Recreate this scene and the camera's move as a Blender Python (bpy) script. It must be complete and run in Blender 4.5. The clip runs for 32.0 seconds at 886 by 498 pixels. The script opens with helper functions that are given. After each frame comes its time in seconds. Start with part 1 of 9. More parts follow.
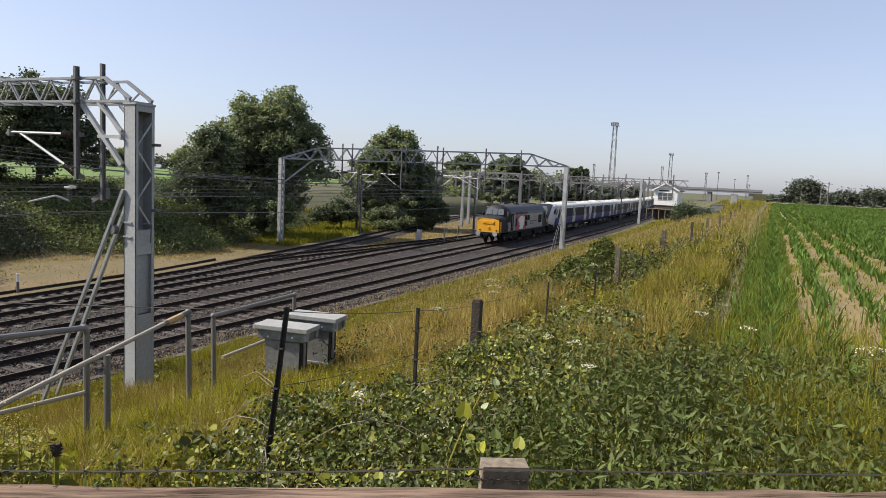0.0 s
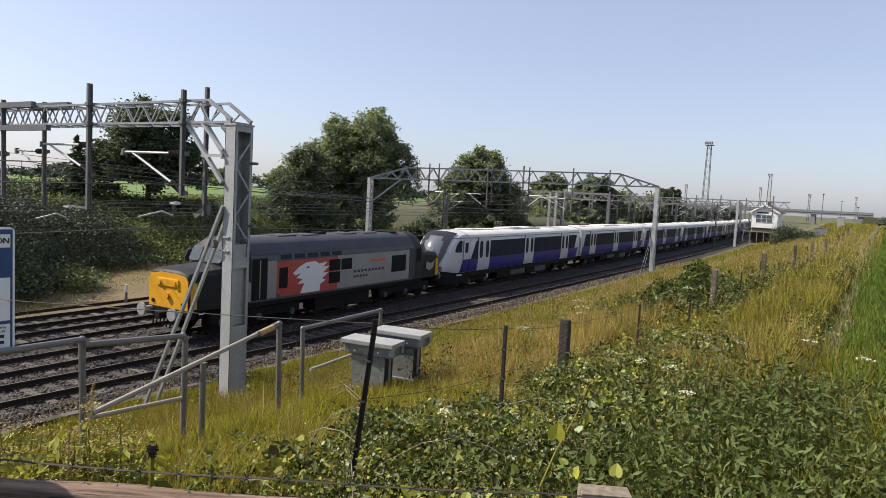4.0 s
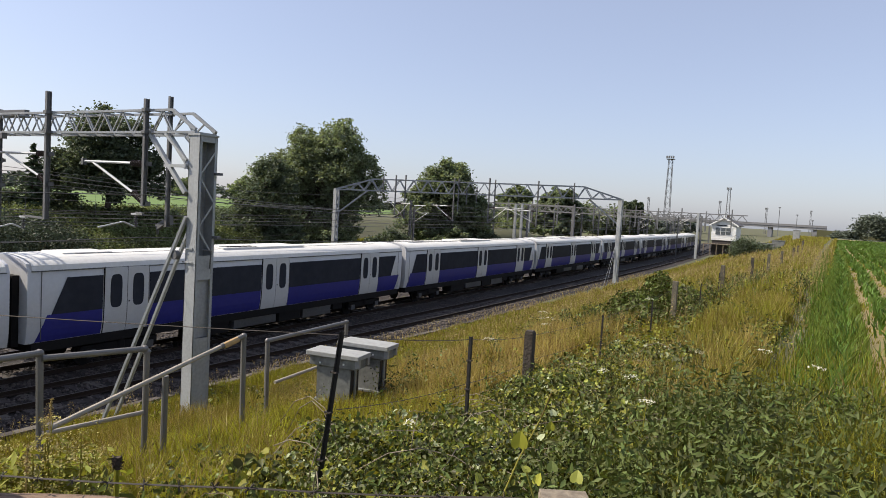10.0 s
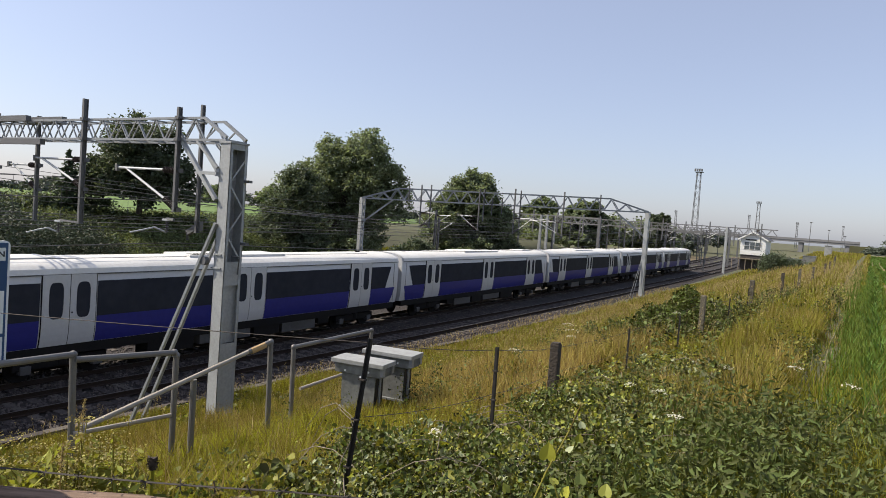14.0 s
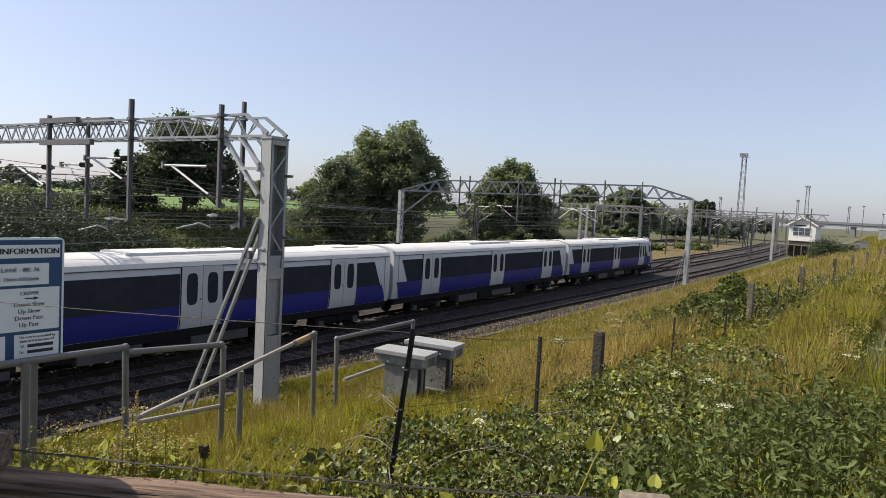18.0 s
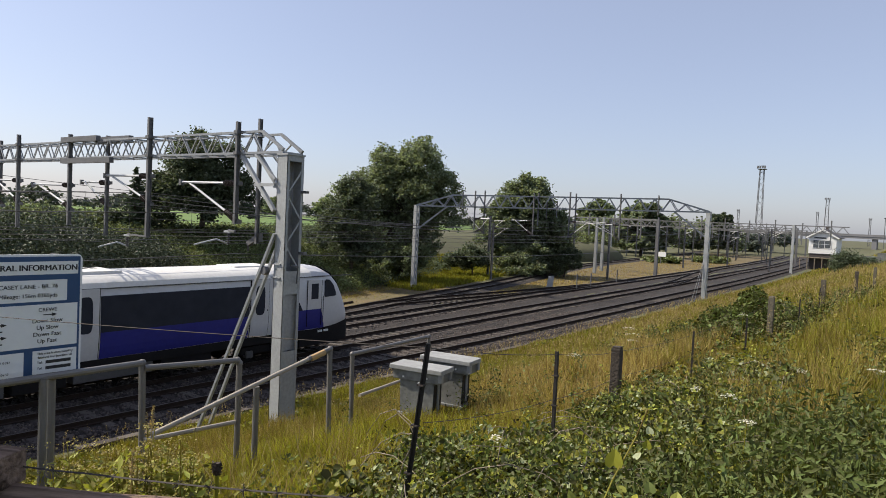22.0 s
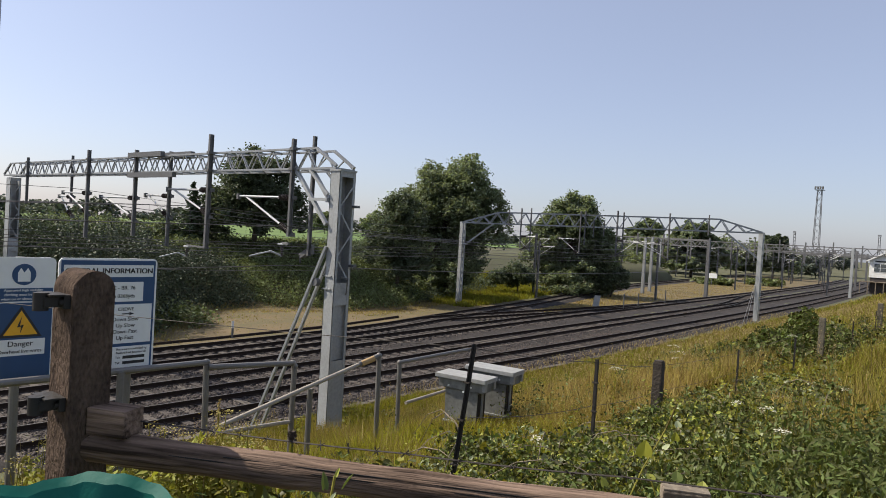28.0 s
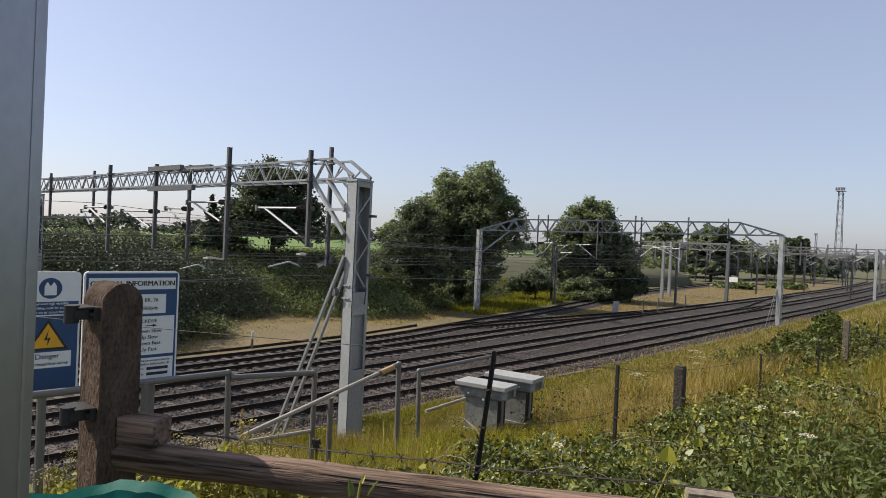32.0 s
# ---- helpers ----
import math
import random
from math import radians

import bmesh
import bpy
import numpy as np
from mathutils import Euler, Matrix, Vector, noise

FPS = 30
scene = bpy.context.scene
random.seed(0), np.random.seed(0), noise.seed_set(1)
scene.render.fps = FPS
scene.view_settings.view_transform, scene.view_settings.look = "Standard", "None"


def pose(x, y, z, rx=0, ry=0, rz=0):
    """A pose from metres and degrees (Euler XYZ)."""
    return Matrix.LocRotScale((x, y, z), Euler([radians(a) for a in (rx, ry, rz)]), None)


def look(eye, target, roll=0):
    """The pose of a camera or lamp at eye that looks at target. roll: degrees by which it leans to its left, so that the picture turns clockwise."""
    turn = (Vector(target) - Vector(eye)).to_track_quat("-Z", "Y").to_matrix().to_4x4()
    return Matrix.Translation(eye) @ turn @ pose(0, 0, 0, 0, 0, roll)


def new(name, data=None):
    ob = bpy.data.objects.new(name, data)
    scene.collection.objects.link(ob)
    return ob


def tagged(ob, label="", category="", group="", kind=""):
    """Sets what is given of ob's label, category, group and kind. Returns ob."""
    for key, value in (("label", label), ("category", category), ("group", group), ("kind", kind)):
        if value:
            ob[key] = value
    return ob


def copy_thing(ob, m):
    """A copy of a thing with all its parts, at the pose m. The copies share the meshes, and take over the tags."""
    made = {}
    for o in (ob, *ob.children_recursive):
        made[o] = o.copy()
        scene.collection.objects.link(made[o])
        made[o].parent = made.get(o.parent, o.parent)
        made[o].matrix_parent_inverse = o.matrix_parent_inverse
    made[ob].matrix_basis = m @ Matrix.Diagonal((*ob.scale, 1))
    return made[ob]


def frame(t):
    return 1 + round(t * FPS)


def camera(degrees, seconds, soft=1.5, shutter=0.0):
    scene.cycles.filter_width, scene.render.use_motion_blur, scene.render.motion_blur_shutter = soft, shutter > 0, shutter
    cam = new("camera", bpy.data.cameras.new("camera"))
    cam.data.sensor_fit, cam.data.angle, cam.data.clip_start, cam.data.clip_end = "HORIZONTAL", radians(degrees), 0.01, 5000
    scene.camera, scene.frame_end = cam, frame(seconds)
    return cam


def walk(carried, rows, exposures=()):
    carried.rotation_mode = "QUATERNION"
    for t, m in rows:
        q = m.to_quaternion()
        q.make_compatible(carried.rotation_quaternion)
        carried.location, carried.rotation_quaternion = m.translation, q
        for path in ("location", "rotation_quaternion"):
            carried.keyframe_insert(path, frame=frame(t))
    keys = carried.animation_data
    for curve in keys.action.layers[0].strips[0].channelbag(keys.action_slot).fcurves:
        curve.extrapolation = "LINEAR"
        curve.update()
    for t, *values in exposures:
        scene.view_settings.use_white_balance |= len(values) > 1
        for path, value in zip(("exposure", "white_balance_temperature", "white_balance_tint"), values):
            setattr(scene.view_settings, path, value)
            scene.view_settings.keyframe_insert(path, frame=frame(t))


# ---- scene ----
cam = camera(67.3, 32.0, soft=0.35)
PATH = [
    (0, (-0.959, 1.081, 6.01), (-1.833, 2.869, 5.805), 2.8),
    (0.5, (-0.918, 1.038, 6.019), (-1.804, 2.822, 5.833), 2.7),
    (1, (-0.928, 1.044, 6.015), (-1.856, 2.807, 5.84), 2.3),
    (1.5, (-0.958, 1.08, 6.009), (-1.912, 2.83, 5.843), 2.3),
    (2, (-0.987, 1.097, 5.988), (-2.013, 2.806, 5.822), 3.2),
    (2.5, (-1.012, 1.117, 5.981), (-2.104, 2.784, 5.811), 3.7),
    (3, (-1.047, 1.147, 5.969), (-2.132, 2.819, 5.805), 3.2),
    (3.5, (-1.034, 1.144, 5.965), (-2.132, 2.808, 5.804), 3.1),
    (5.5, (-1.044, 1.143, 5.961), (-2.132, 2.815, 5.812), 3.0),
    (6, (-1.047, 1.142, 5.96), (-2.13, 2.817, 5.812), 3.0),
    (6.5, (-1.055, 1.139, 5.954), (-2.127, 2.822, 5.809), 3.2),
    (7, (-1.035, 1.127, 5.953), (-2.089, 2.82, 5.806), 3.3),
    (7.5, (-1.022, 1.108, 5.963), (-2.072, 2.804, 5.819), 3.3),
    (8, (-1.043, 1.131, 5.956), (-2.081, 2.834, 5.814), 3.6),
    (8.5, (-1.025, 1.113, 5.966), (-2.045, 2.828, 5.826), 3.8),
    (9, (-1.005, 1.095, 5.97), (-2.022, 2.813, 5.843), 3.9),
    (9.5, (-0.996, 1.084, 5.972), (-2.014, 2.801, 5.849), 3.7),
    (10, (-0.997, 1.09, 5.973), (-2.012, 2.809, 5.855), 3.4),
    (10.5, (-1.0, 1.093, 5.968), (-2.012, 2.814, 5.854), 3.6),
    (11, (-1.013, 1.087, 5.968), (-2.026, 2.808, 5.868), 3.6),
    (11.5, (-1.01, 1.091, 5.971), (-2.029, 2.81, 5.88), 3.9),
    (12, (-1.003, 1.073, 5.98), (-2.033, 2.785, 5.893), 3.7),
    (12.5, (-1.005, 1.074, 5.984), (-2.047, 2.779, 5.895), 3.5),
    (13, (-1.019, 1.084, 5.969), (-2.063, 2.788, 5.882), 3.7),
    (13.5, (-1.017, 1.07, 5.959), (-2.079, 2.762, 5.868), 3.7),
    (14, (-1.016, 1.062, 5.969), (-2.095, 2.743, 5.876), 4.2),
    (14.5, (-1.017, 1.068, 5.962), (-2.124, 2.731, 5.872), 4.2),
    (16.5, (-1.03, 1.058, 5.959), (-2.171, 2.696, 5.831), 3.9),
    (17, (-1.043, 1.076, 5.955), (-2.197, 2.705, 5.833), 3.6),
    (17.5, (-1.035, 1.076, 5.959), (-2.2, 2.696, 5.835), 3.1),
    (18, (-1.037, 1.071, 5.954), (-2.211, 2.685, 5.828), 3.1),
    (18.5, (-1.04, 1.076, 5.957), (-2.232, 2.676, 5.832), 2.9),
    (19, (-1.035, 1.072, 5.951), (-2.231, 2.67, 5.827), 3.2),
    (19.5, (-1.029, 1.068, 5.948), (-2.232, 2.661, 5.817), 2.8),
    (20, (-1.033, 1.073, 5.941), (-2.242, 2.66, 5.797), 3.0),
    (20.5, (-1.052, 1.086, 5.936), (-2.255, 2.676, 5.79), 3.3),
    (21, (-1.047, 1.082, 5.943), (-2.25, 2.675, 5.806), 3.2),
    (21.5, (-1.051, 1.081, 5.948), (-2.254, 2.675, 5.835), 2.9),
    (22, (-1.05, 1.097, 5.948), (-2.265, 2.684, 5.864), 2.7),
    (22.5, (-1.082, 1.125, 5.942), (-2.345, 2.675, 5.873), 3.1),
    (23, (-1.086, 1.117, 5.935), (-2.357, 2.66, 5.874), 3.2),
    (23.5, (-1.079, 1.097, 5.938), (-2.343, 2.646, 5.872), 3.4),
    (24, (-1.061, 1.069, 5.946), (-2.288, 2.645, 5.845), 2.9),
    (24.5, (-1.057, 1.031, 5.945), (-2.227, 2.648, 5.808), 3.4),
    (25, (-0.961, 0.929, 5.95), (-2.059, 2.592, 5.774), 3.1),
    (25.5, (-0.902, 0.883, 5.934), (-2.127, 2.457, 5.787), 2.8),
    (26, (-0.883, 0.816, 5.918), (-2.161, 2.349, 5.797), 3.4),
    (26.5, (-0.877, 0.831, 5.929), (-2.175, 2.351, 5.862), 2.8),
    (28.5, (-0.833, 0.805, 5.892), (-2.164, 2.298, 5.855), 3.5),
    (29, (-0.832, 0.793, 5.893), (-2.173, 2.277, 5.869), 2.6),
    (29.5, (-0.829, 0.8, 5.899), (-2.173, 2.281, 5.868), 2.6),
    (30, (-0.822, 0.792, 5.896), (-2.174, 2.266, 5.875), 2.3),
    (30.5, (-0.832, 0.794, 5.892), (-2.186, 2.266, 5.876), 2.9),
    (31, (-0.832, 0.798, 5.894), (-2.186, 2.27, 5.873), 2.6),
    (31.5, (-0.839, 0.798, 5.894), (-2.197, 2.265, 5.875), 2.6),
    (32, (-0.832, 0.792, 5.897), (-2.194, 2.257, 5.879), 2.6),
]
EXPOSURES = [(0, 0.58), (9, 0.55), (13, 0.52), (19, 0.48), (23, 0.44), (26, 0.47), (29, 0.39), (32, 0.39)]
walk(cam, [(t, look(eye, target, roll)) for t, eye, target, roll in PATH], EXPOSURES)

# ---- world, sun, exposure ----
SUN_TO = Vector((-0.95, -0.46, 1.05)).normalized()
elevation = math.asin(SUN_TO.z)
world = bpy.data.worlds.new("sky")
scene.world = world
world.use_nodes = True
wn = world.node_tree.nodes
sky = wn.new("ShaderNodeTexSky")
sky.sky_type = "NISHITA"
sky.sun_disc = False
sky.sun_elevation = elevation
sky.sun_rotation = math.atan2(SUN_TO.x, SUN_TO.y)
sky.air_density, sky.dust_density, sky.ozone_density = 1.0, 1.2, 3.2
sky.altitude = 0
soften = wn.new("ShaderNodeHueSaturation")
soften.inputs["Saturation"].default_value = 0.84
tint = wn.new("ShaderNodeMix")
tint.data_type, tint.blend_type = "RGBA", "MULTIPLY"
tint.inputs[0].default_value = 1.0
tint.inputs[7].default_value = (1.035, 0.985, 1.03, 1)
world.node_tree.links.new(sky.outputs[0], soften.inputs["Color"])
world.node_tree.links.new(soften.outputs[0], tint.inputs[6])
haze = wn.new("ShaderNodeMix")
haze.data_type = "RGBA"
haze.inputs[0].default_value = 0.32
haze.inputs[7].default_value = (4.05, 4.4, 5.55, 1)
world.node_tree.links.new(tint.outputs[2], haze.inputs[6])
world.node_tree.links.new(haze.outputs[2], wn["Background"].inputs[0])
wn["Background"].inputs[1].default_value = 0.109
sun = new("sun", bpy.data.lights.new("sun", "SUN"))
sun.data.energy, sun.data.angle, sun.data.color = 5.0, radians(0.55), (1.0, 0.91, 0.77)
sun.matrix_world = look((-60, -40, 90), Vector((-60, -40, 90)) - SUN_TO)

# ---- materials ----


def material(name, base, rough=0.6, metal=0.0, second=None, grain=6.0, blotch=0.8, bump=0.15, amount=0.5, island=0.0, each=0.0, coat=0.0, stretch=None, gloss=0.5):
    """A surface with colour variation at two scales, fine relief, and variation by island or by object."""
    m = bpy.data.materials.new(name)
    m.use_nodes = True
    n, l = m.node_tree.nodes, m.node_tree.links
    bsdf = n["Principled BSDF"]
    second = second or tuple(c * 0.6 for c in base)
    where = n.new("ShaderNodeTexCoord")
    big, fine = n.new("ShaderNodeTexNoise"), n.new("ShaderNodeTexNoise")
    big.inputs["Scale"].default_value, fine.inputs["Scale"].default_value = blotch, grain
    big.inputs["Detail"].default_value, fine.inputs["Detail"].default_value = 3, 5
    place = where.outputs["Object"]
    if stretch:
        mapping = n.new("ShaderNodeMapping")
        mapping.inputs["Scale"].default_value = stretch
        l.new(place, mapping.inputs["Vector"])
        place = mapping.outputs[0]
    for tex in (big, fine):
        l.new(place, tex.inputs["Vector"])
    both = n.new("ShaderNodeMath")
    both.operation = "ADD"
    l.new(big.outputs[0], both.inputs[0])
    l.new(fine.outputs[0], both.inputs[1])
    ramp = n.new("ShaderNodeMapRange")
    ramp.inputs[1].default_value, ramp.inputs[2].default_value = 0.75, 1.3
    ramp.inputs[3].default_value, ramp.inputs[4].default_value = 0.0, amount
    l.new(both.outputs[0], ramp.inputs[0])
    mix = n.new("ShaderNodeMix")
    mix.data_type = "RGBA"
    mix.inputs[6].default_value, mix.inputs[7].default_value = (*base, 1), (*second, 1)
    l.new(ramp.outputs[0], mix.inputs[0])
    colour = mix.outputs[2]
    if island or each:
        source = n.new("ShaderNodeNewGeometry") if island else n.new("ShaderNodeObjectInfo")
        value = source.outputs["Random Per Island"] if island else source.outputs["Random"]
        vary = n.new("ShaderNodeHueSaturation")
        span = n.new("ShaderNodeMapRange")
        size = island or each
        span.inputs[3].default_value, span.inputs[4].default_value = 1 - size, 1 + size
        l.new(value, span.inputs[0])
        l.new(span.outputs[0], vary.inputs["Value"])
        hue = n.new("ShaderNodeMapRange")
        hue.inputs[3].default_value, hue.inputs[4].default_value = 0.5 - size * 0.05, 0.5 + size * 0.04
        l.new(value, hue.inputs[0])
        l.new(hue.outputs[0], vary.inputs["Hue"])
        l.new(colour, vary.inputs["Color"])
        colour = vary.outputs[0]
    l.new(colour, bsdf.inputs["Base Color"])
    bsdf.inputs["Roughness"].default_value, bsdf.inputs["Metallic"].default_value = rough, metal
    bsdf.inputs["Coat Weight"].default_value = coat
    bsdf.inputs["Specular IOR Level"].default_value = gloss
    if bump:
        relief = n.new("ShaderNodeBump")
        relief.inputs["Strength"].default_value, relief.inputs["Distance"].default_value = bump, 0.02
        l.new(fine.outputs[0], relief.inputs["Height"])
        l.new(relief.outputs[0], bsdf.inputs["Normal"])
    return m


def leafy(name, base, glow, island=0.45, rough=0.55, share=0.35):
    """Thin leaves or blades: light comes through them."""
    m = material(name, base, rough, second=tuple(c * 0.75 for c in base), grain=3, blotch=0.35, bump=0, amount=0.7, island=island, gloss=0.16)
    n, l = m.node_tree.nodes, m.node_tree.links
    bsdf = n["Principled BSDF"]
    out = [x for x in n if x.type == "OUTPUT_MATERIAL"][0]
    trans, mix = n.new("ShaderNodeBsdfTranslucent"), n.new("ShaderNodeMixShader")
    tint = n.new("ShaderNodeMix")
    tint.data_type, tint.blend_type = "RGBA", "MULTIPLY"
    tint.inputs[0].default_value = 1.0
    source = bsdf.inputs["Base Color"].links[0].from_socket
    l.new(source, tint.inputs[6])
    tint.inputs[7].default_value = (*glow, 1)
    l.new(tint.outputs[2], trans.inputs[0])
    mix.inputs[0].default_value = share
    l.new(bsdf.outputs[0], mix.inputs[1])
    l.new(trans.outputs[0], mix.inputs[2])
    l.new(mix.outputs[0], out.inputs[0])
    return m


GALV = material("galvanised_steel", (0.30, 0.31, 0.315), 0.5, 0.35, (0.20, 0.205, 0.21), 30, 1.5, 0.05)
MASTPAINT = material("mast_paint", (0.375, 0.39, 0.395), 0.55, 0.15, (0.25, 0.255, 0.25), 14, 0.9, 0.06, 0.7)
OLDSTEEL = material("weathered_steel", (0.13, 0.132, 0.136), 0.65, 0.2, (0.085, 0.08, 0.078), 20, 1.2, 0.08)
PIPE = material("handrail_pipe", (0.175, 0.168, 0.158), 0.55, 0.3, (0.13, 0.118, 0.108), 40, 3, 0.05)
PIPE_RUST = material("worn_yellow_pipe", (0.42, 0.27, 0.11), 0.65, 0.1, (0.28, 0.2, 0.13), 40, 8, 0.1)
# paler tan than PIPE: weathering, and sunlight put into the colour too
PIPE_PALE = material("sunlit_weathered_pipe", (0.36, 0.32, 0.26), 0.7, 0.1, (0.22, 0.19, 0.155), 40, 5, 0.1)
RAILSTEEL = material("rusty_rail", (0.040, 0.028, 0.022), 0.85, 0.1, (0.022, 0.016, 0.013), 25, 2, 0.2, gloss=0.15)
RAILTOP = material("running_surface", (0.12, 0.11, 0.10), 0.5, 0.5, (0.085, 0.075, 0.068), 30, 0.8, 0.02)
SLEEPER = material("sleeper_concrete", (0.075, 0.062, 0.053), 0.9, 0, (0.033, 0.026, 0.022), 18, 1.5, 0.25, each=0.5)
# darker than the loose stones: shade between stones is put into it
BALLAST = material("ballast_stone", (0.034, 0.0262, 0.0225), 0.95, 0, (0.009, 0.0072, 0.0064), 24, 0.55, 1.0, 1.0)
STONE = material("loose_ballast", (0.084, 0.067, 0.059), 0.9, 0, (0.036, 0.029, 0.025), 25, 2, 0.3, island=0.6)
SOIL = material("ground_soil", (0.085, 0.09, 0.036), 0.95, 0, (0.07, 0.062, 0.032), 5, 0.22, 0.5, 0.9)
DRY = material("dry_verge", (0.155, 0.108, 0.053), 0.95, 0, (0.085, 0.078, 0.032), 9, 0.45, 0.8, 1.0)
RUSTWIRE = material("rusty_fence_wire", (0.045, 0.036, 0.030), 0.8, 0.2, bump=0)
WIRE = material("overhead_wire", (0.10, 0.095, 0.09), 0.5, 0.6, bump=0)
INSULATOR = material("brown_insulator", (0.045, 0.036, 0.034), 0.35, 0, (0.045, 0.03, 0.028), 20, 4, 0.02)
TUBE = material("pale_arm_tube", (0.48, 0.49, 0.49), 0.45, 0.5, (0.36, 0.36, 0.36), 20, 2, 0.03)
TRAINWHITE = material("white_train_paint", (0.53, 0.53, 0.545), 0.38, 0, (0.41, 0.41, 0.42), 9, 0.5, 0.01, 0.45, coat=0.1)
ROOFWHITE = material("train_roof_paint", (0.66, 0.65, 0.62), 0.5, 0, (0.48, 0.46, 0.43), 8, 0.7, 0.03, 0.5)
PURPLE = material("purple_train_paint", (0.030, 0.032, 0.205), 0.35, 0, (0.022, 0.022, 0.14), 6, 0.4, 0.0, 0.5, gloss=0.2)
GLASS = material("dark_train_glass", (0.040, 0.043, 0.054), 0.3, 0, (0.026, 0.028, 0.036), 3, 0.6, 0, 0.7, gloss=0.008)
BLACK = material("underframe_black", (0.012, 0.012, 0.013), 0.75, 0.1, (0.022, 0.019, 0.018), 12, 1, 0.2, 0.7, gloss=0.12)
UNDERGREY = material("underframe_box_grey", (0.10, 0.10, 0.105), 0.55, 0.2, (0.05, 0.048, 0.046), 10, 1, 0.1, 0.6)
LOCOGREY = material("loco_grey_paint", (0.06, 0.063, 0.07), 0.5, 0, (0.035, 0.036, 0.038), 7, 0.5, 0.04, 0.6)
LOCOSILVER = material("loco_silver_paint", (0.29, 0.285, 0.28), 0.5, 0.1, (0.20, 0.195, 0.19), 7, 0.5, 0.04, 0.6)
LOCOROOF = material("loco_roof_paint", (0.042, 0.044, 0.056), 0.6, 0, (0.07, 0.07, 0.074), 6, 0.9, 0.1, 0.7, gloss=0.3)
YELLOW = material("warning_yellow", (0.70, 0.34, 0.012), 0.5, 0, (0.50, 0.24, 0.012), 9, 1.2, 0.03, 0.5)
RED = material("loco_red_paint", (0.42, 0.06, 0.05), 0.5, 0, (0.30, 0.045, 0.04), 7, 0.6, 0.03, 0.5)
ORANGE = material("orange_red_plate", (0.62, 0.12, 0.05), 0.5, bump=0)
SIGNWHITE = material("sign_white", (0.72, 0.73, 0.72), 0.4, 0, (0.62, 0.62, 0.60), 14, 2, 0.0, 0.4)
SIGNBLUE = material("sign_blue", (0.018, 0.060, 0.155), 0.4, 0, (0.014, 0.045, 0.12), 8, 1.5, 0.0, 0.4)
SIGNYELLOW = material("sign_yellow", (0.78, 0.40, 0.02), 0.45, bump=0)
INK = material("sign_ink", (0.018, 0.018, 0.022), 0.5, bump=0)
WOOD = material("weathered_timber", (0.29, 0.205, 0.155), 0.95, 0, (0.034, 0.024, 0.018), 60, 9, 1.0, 1.0, stretch=(0.05, 1.0, 1.0), gloss=0.05)
WOODGREY = material("grey_cut_timber", (0.235, 0.195, 0.145), 0.9, 0, (0.10, 0.078, 0.056), 30, 4, 0.5, 0.9)
OLDPOST = material("weathered_post_timber", (0.125, 0.106, 0.078), 0.95, 0, (0.040, 0.034, 0.026), 60, 5, 0.8, 0.9, each=0.6)
POSTWOOD = material("brown_gatepost_timber", (0.130, 0.093, 0.071), 0.95, 0, (0.048, 0.035, 0.028), 95, 16, 1.0, 1.0, stretch=(1, 1, 0.45), gloss=0.05)
CONCRETE = material("mossy_concrete", (0.068, 0.053, 0.041), 0.95, 0, (0.022, 0.018, 0.014), 40, 5, 0.9, 0.9)
BLACKIRON = material("black_iron", (0.025, 0.024, 0.024), 0.6, 0.5, (0.05, 0.04, 0.035), 30, 5, 0.2)
BOXGREY = material("cabinet_grey", (0.21, 0.215, 0.205), 0.6, 0.1, (0.11, 0.112, 0.105), 16, 3.2, 0.08, 1.0)
BOXLID = material("cabinet_lid", (0.34, 0.345, 0.335), 0.6, 0.1, (0.22, 0.22, 0.21), 16, 2.2, 0.06, 0.8)
BAG = material("green_plastic_bag", (0.006, 0.095, 0.072), 0.6, 0, (0.004, 0.06, 0.048), 14, 3, 0.25, 0.6, gloss=0.12)
BAGWHITE = material("pale_plastic_bag", (0.55, 0.62, 0.80), 0.45, 0, (0.40, 0.46, 0.64), 18, 5, 0.4, 0.7)
PANEL = material("brushed_metal_panel", (0.36, 0.37, 0.395), 0.38, 0.85, (0.29, 0.295, 0.31), 60, 0.8, 0.02, 0.6)
BOARDWHITE = material("white_boarding", (0.74, 0.74, 0.72), 0.6, 0, (0.60, 0.60, 0.57), 10, 1.2, 0.05, 0.4)
SLATE = material("slate_roof", (0.085, 0.08, 0.082), 0.7, 0, (0.055, 0.052, 0.055), 6, 1, 0.2, 0.7, each=0.2)
BRICK = material("grey_brick", (0.065, 0.056, 0.052), 0.9, 0, (0.045, 0.038, 0.036), 8, 0.6, 0.3, 0.8)
BRIDGE = material("far_bridge", (0.20, 0.20, 0.21), 0.9, 0, (0.15, 0.15, 0.155), 0.5, 0.05, 0.1)
WINDOW = material("window_glass", (0.10, 0.115, 0.125), 0.06, 0, bump=0, gloss=1.0)
BARK = material("tree_bark", (0.085, 0.065, 0.045), 0.95, 0, (0.05, 0.04, 0.03), 14, 1.5, 0.7, 0.9)
GRASSDRY = leafy("dry_grass_blades", (0.37, 0.285, 0.10), (1.0, 0.94, 0.58), 0.45)
EDGEGRASS = leafy("field_edge_blades", (0.140, 0.185, 0.034), (1.0, 1.0, 0.4), 0.5)
GRASSMID = leafy("bank_grass_blades", (0.246, 0.207, 0.045), (1.0, 1.0, 0.5), 0.5)
FRESHGRASS = leafy("fresh_verge_grass", (0.36, 0.345, 0.040), (1.0, 1.0, 0.4), 0.5)
GRASSGREEN = leafy("green_grass_blades", (0.226, 0.216, 0.028), (1.0, 1.0, 0.4), 0.5)
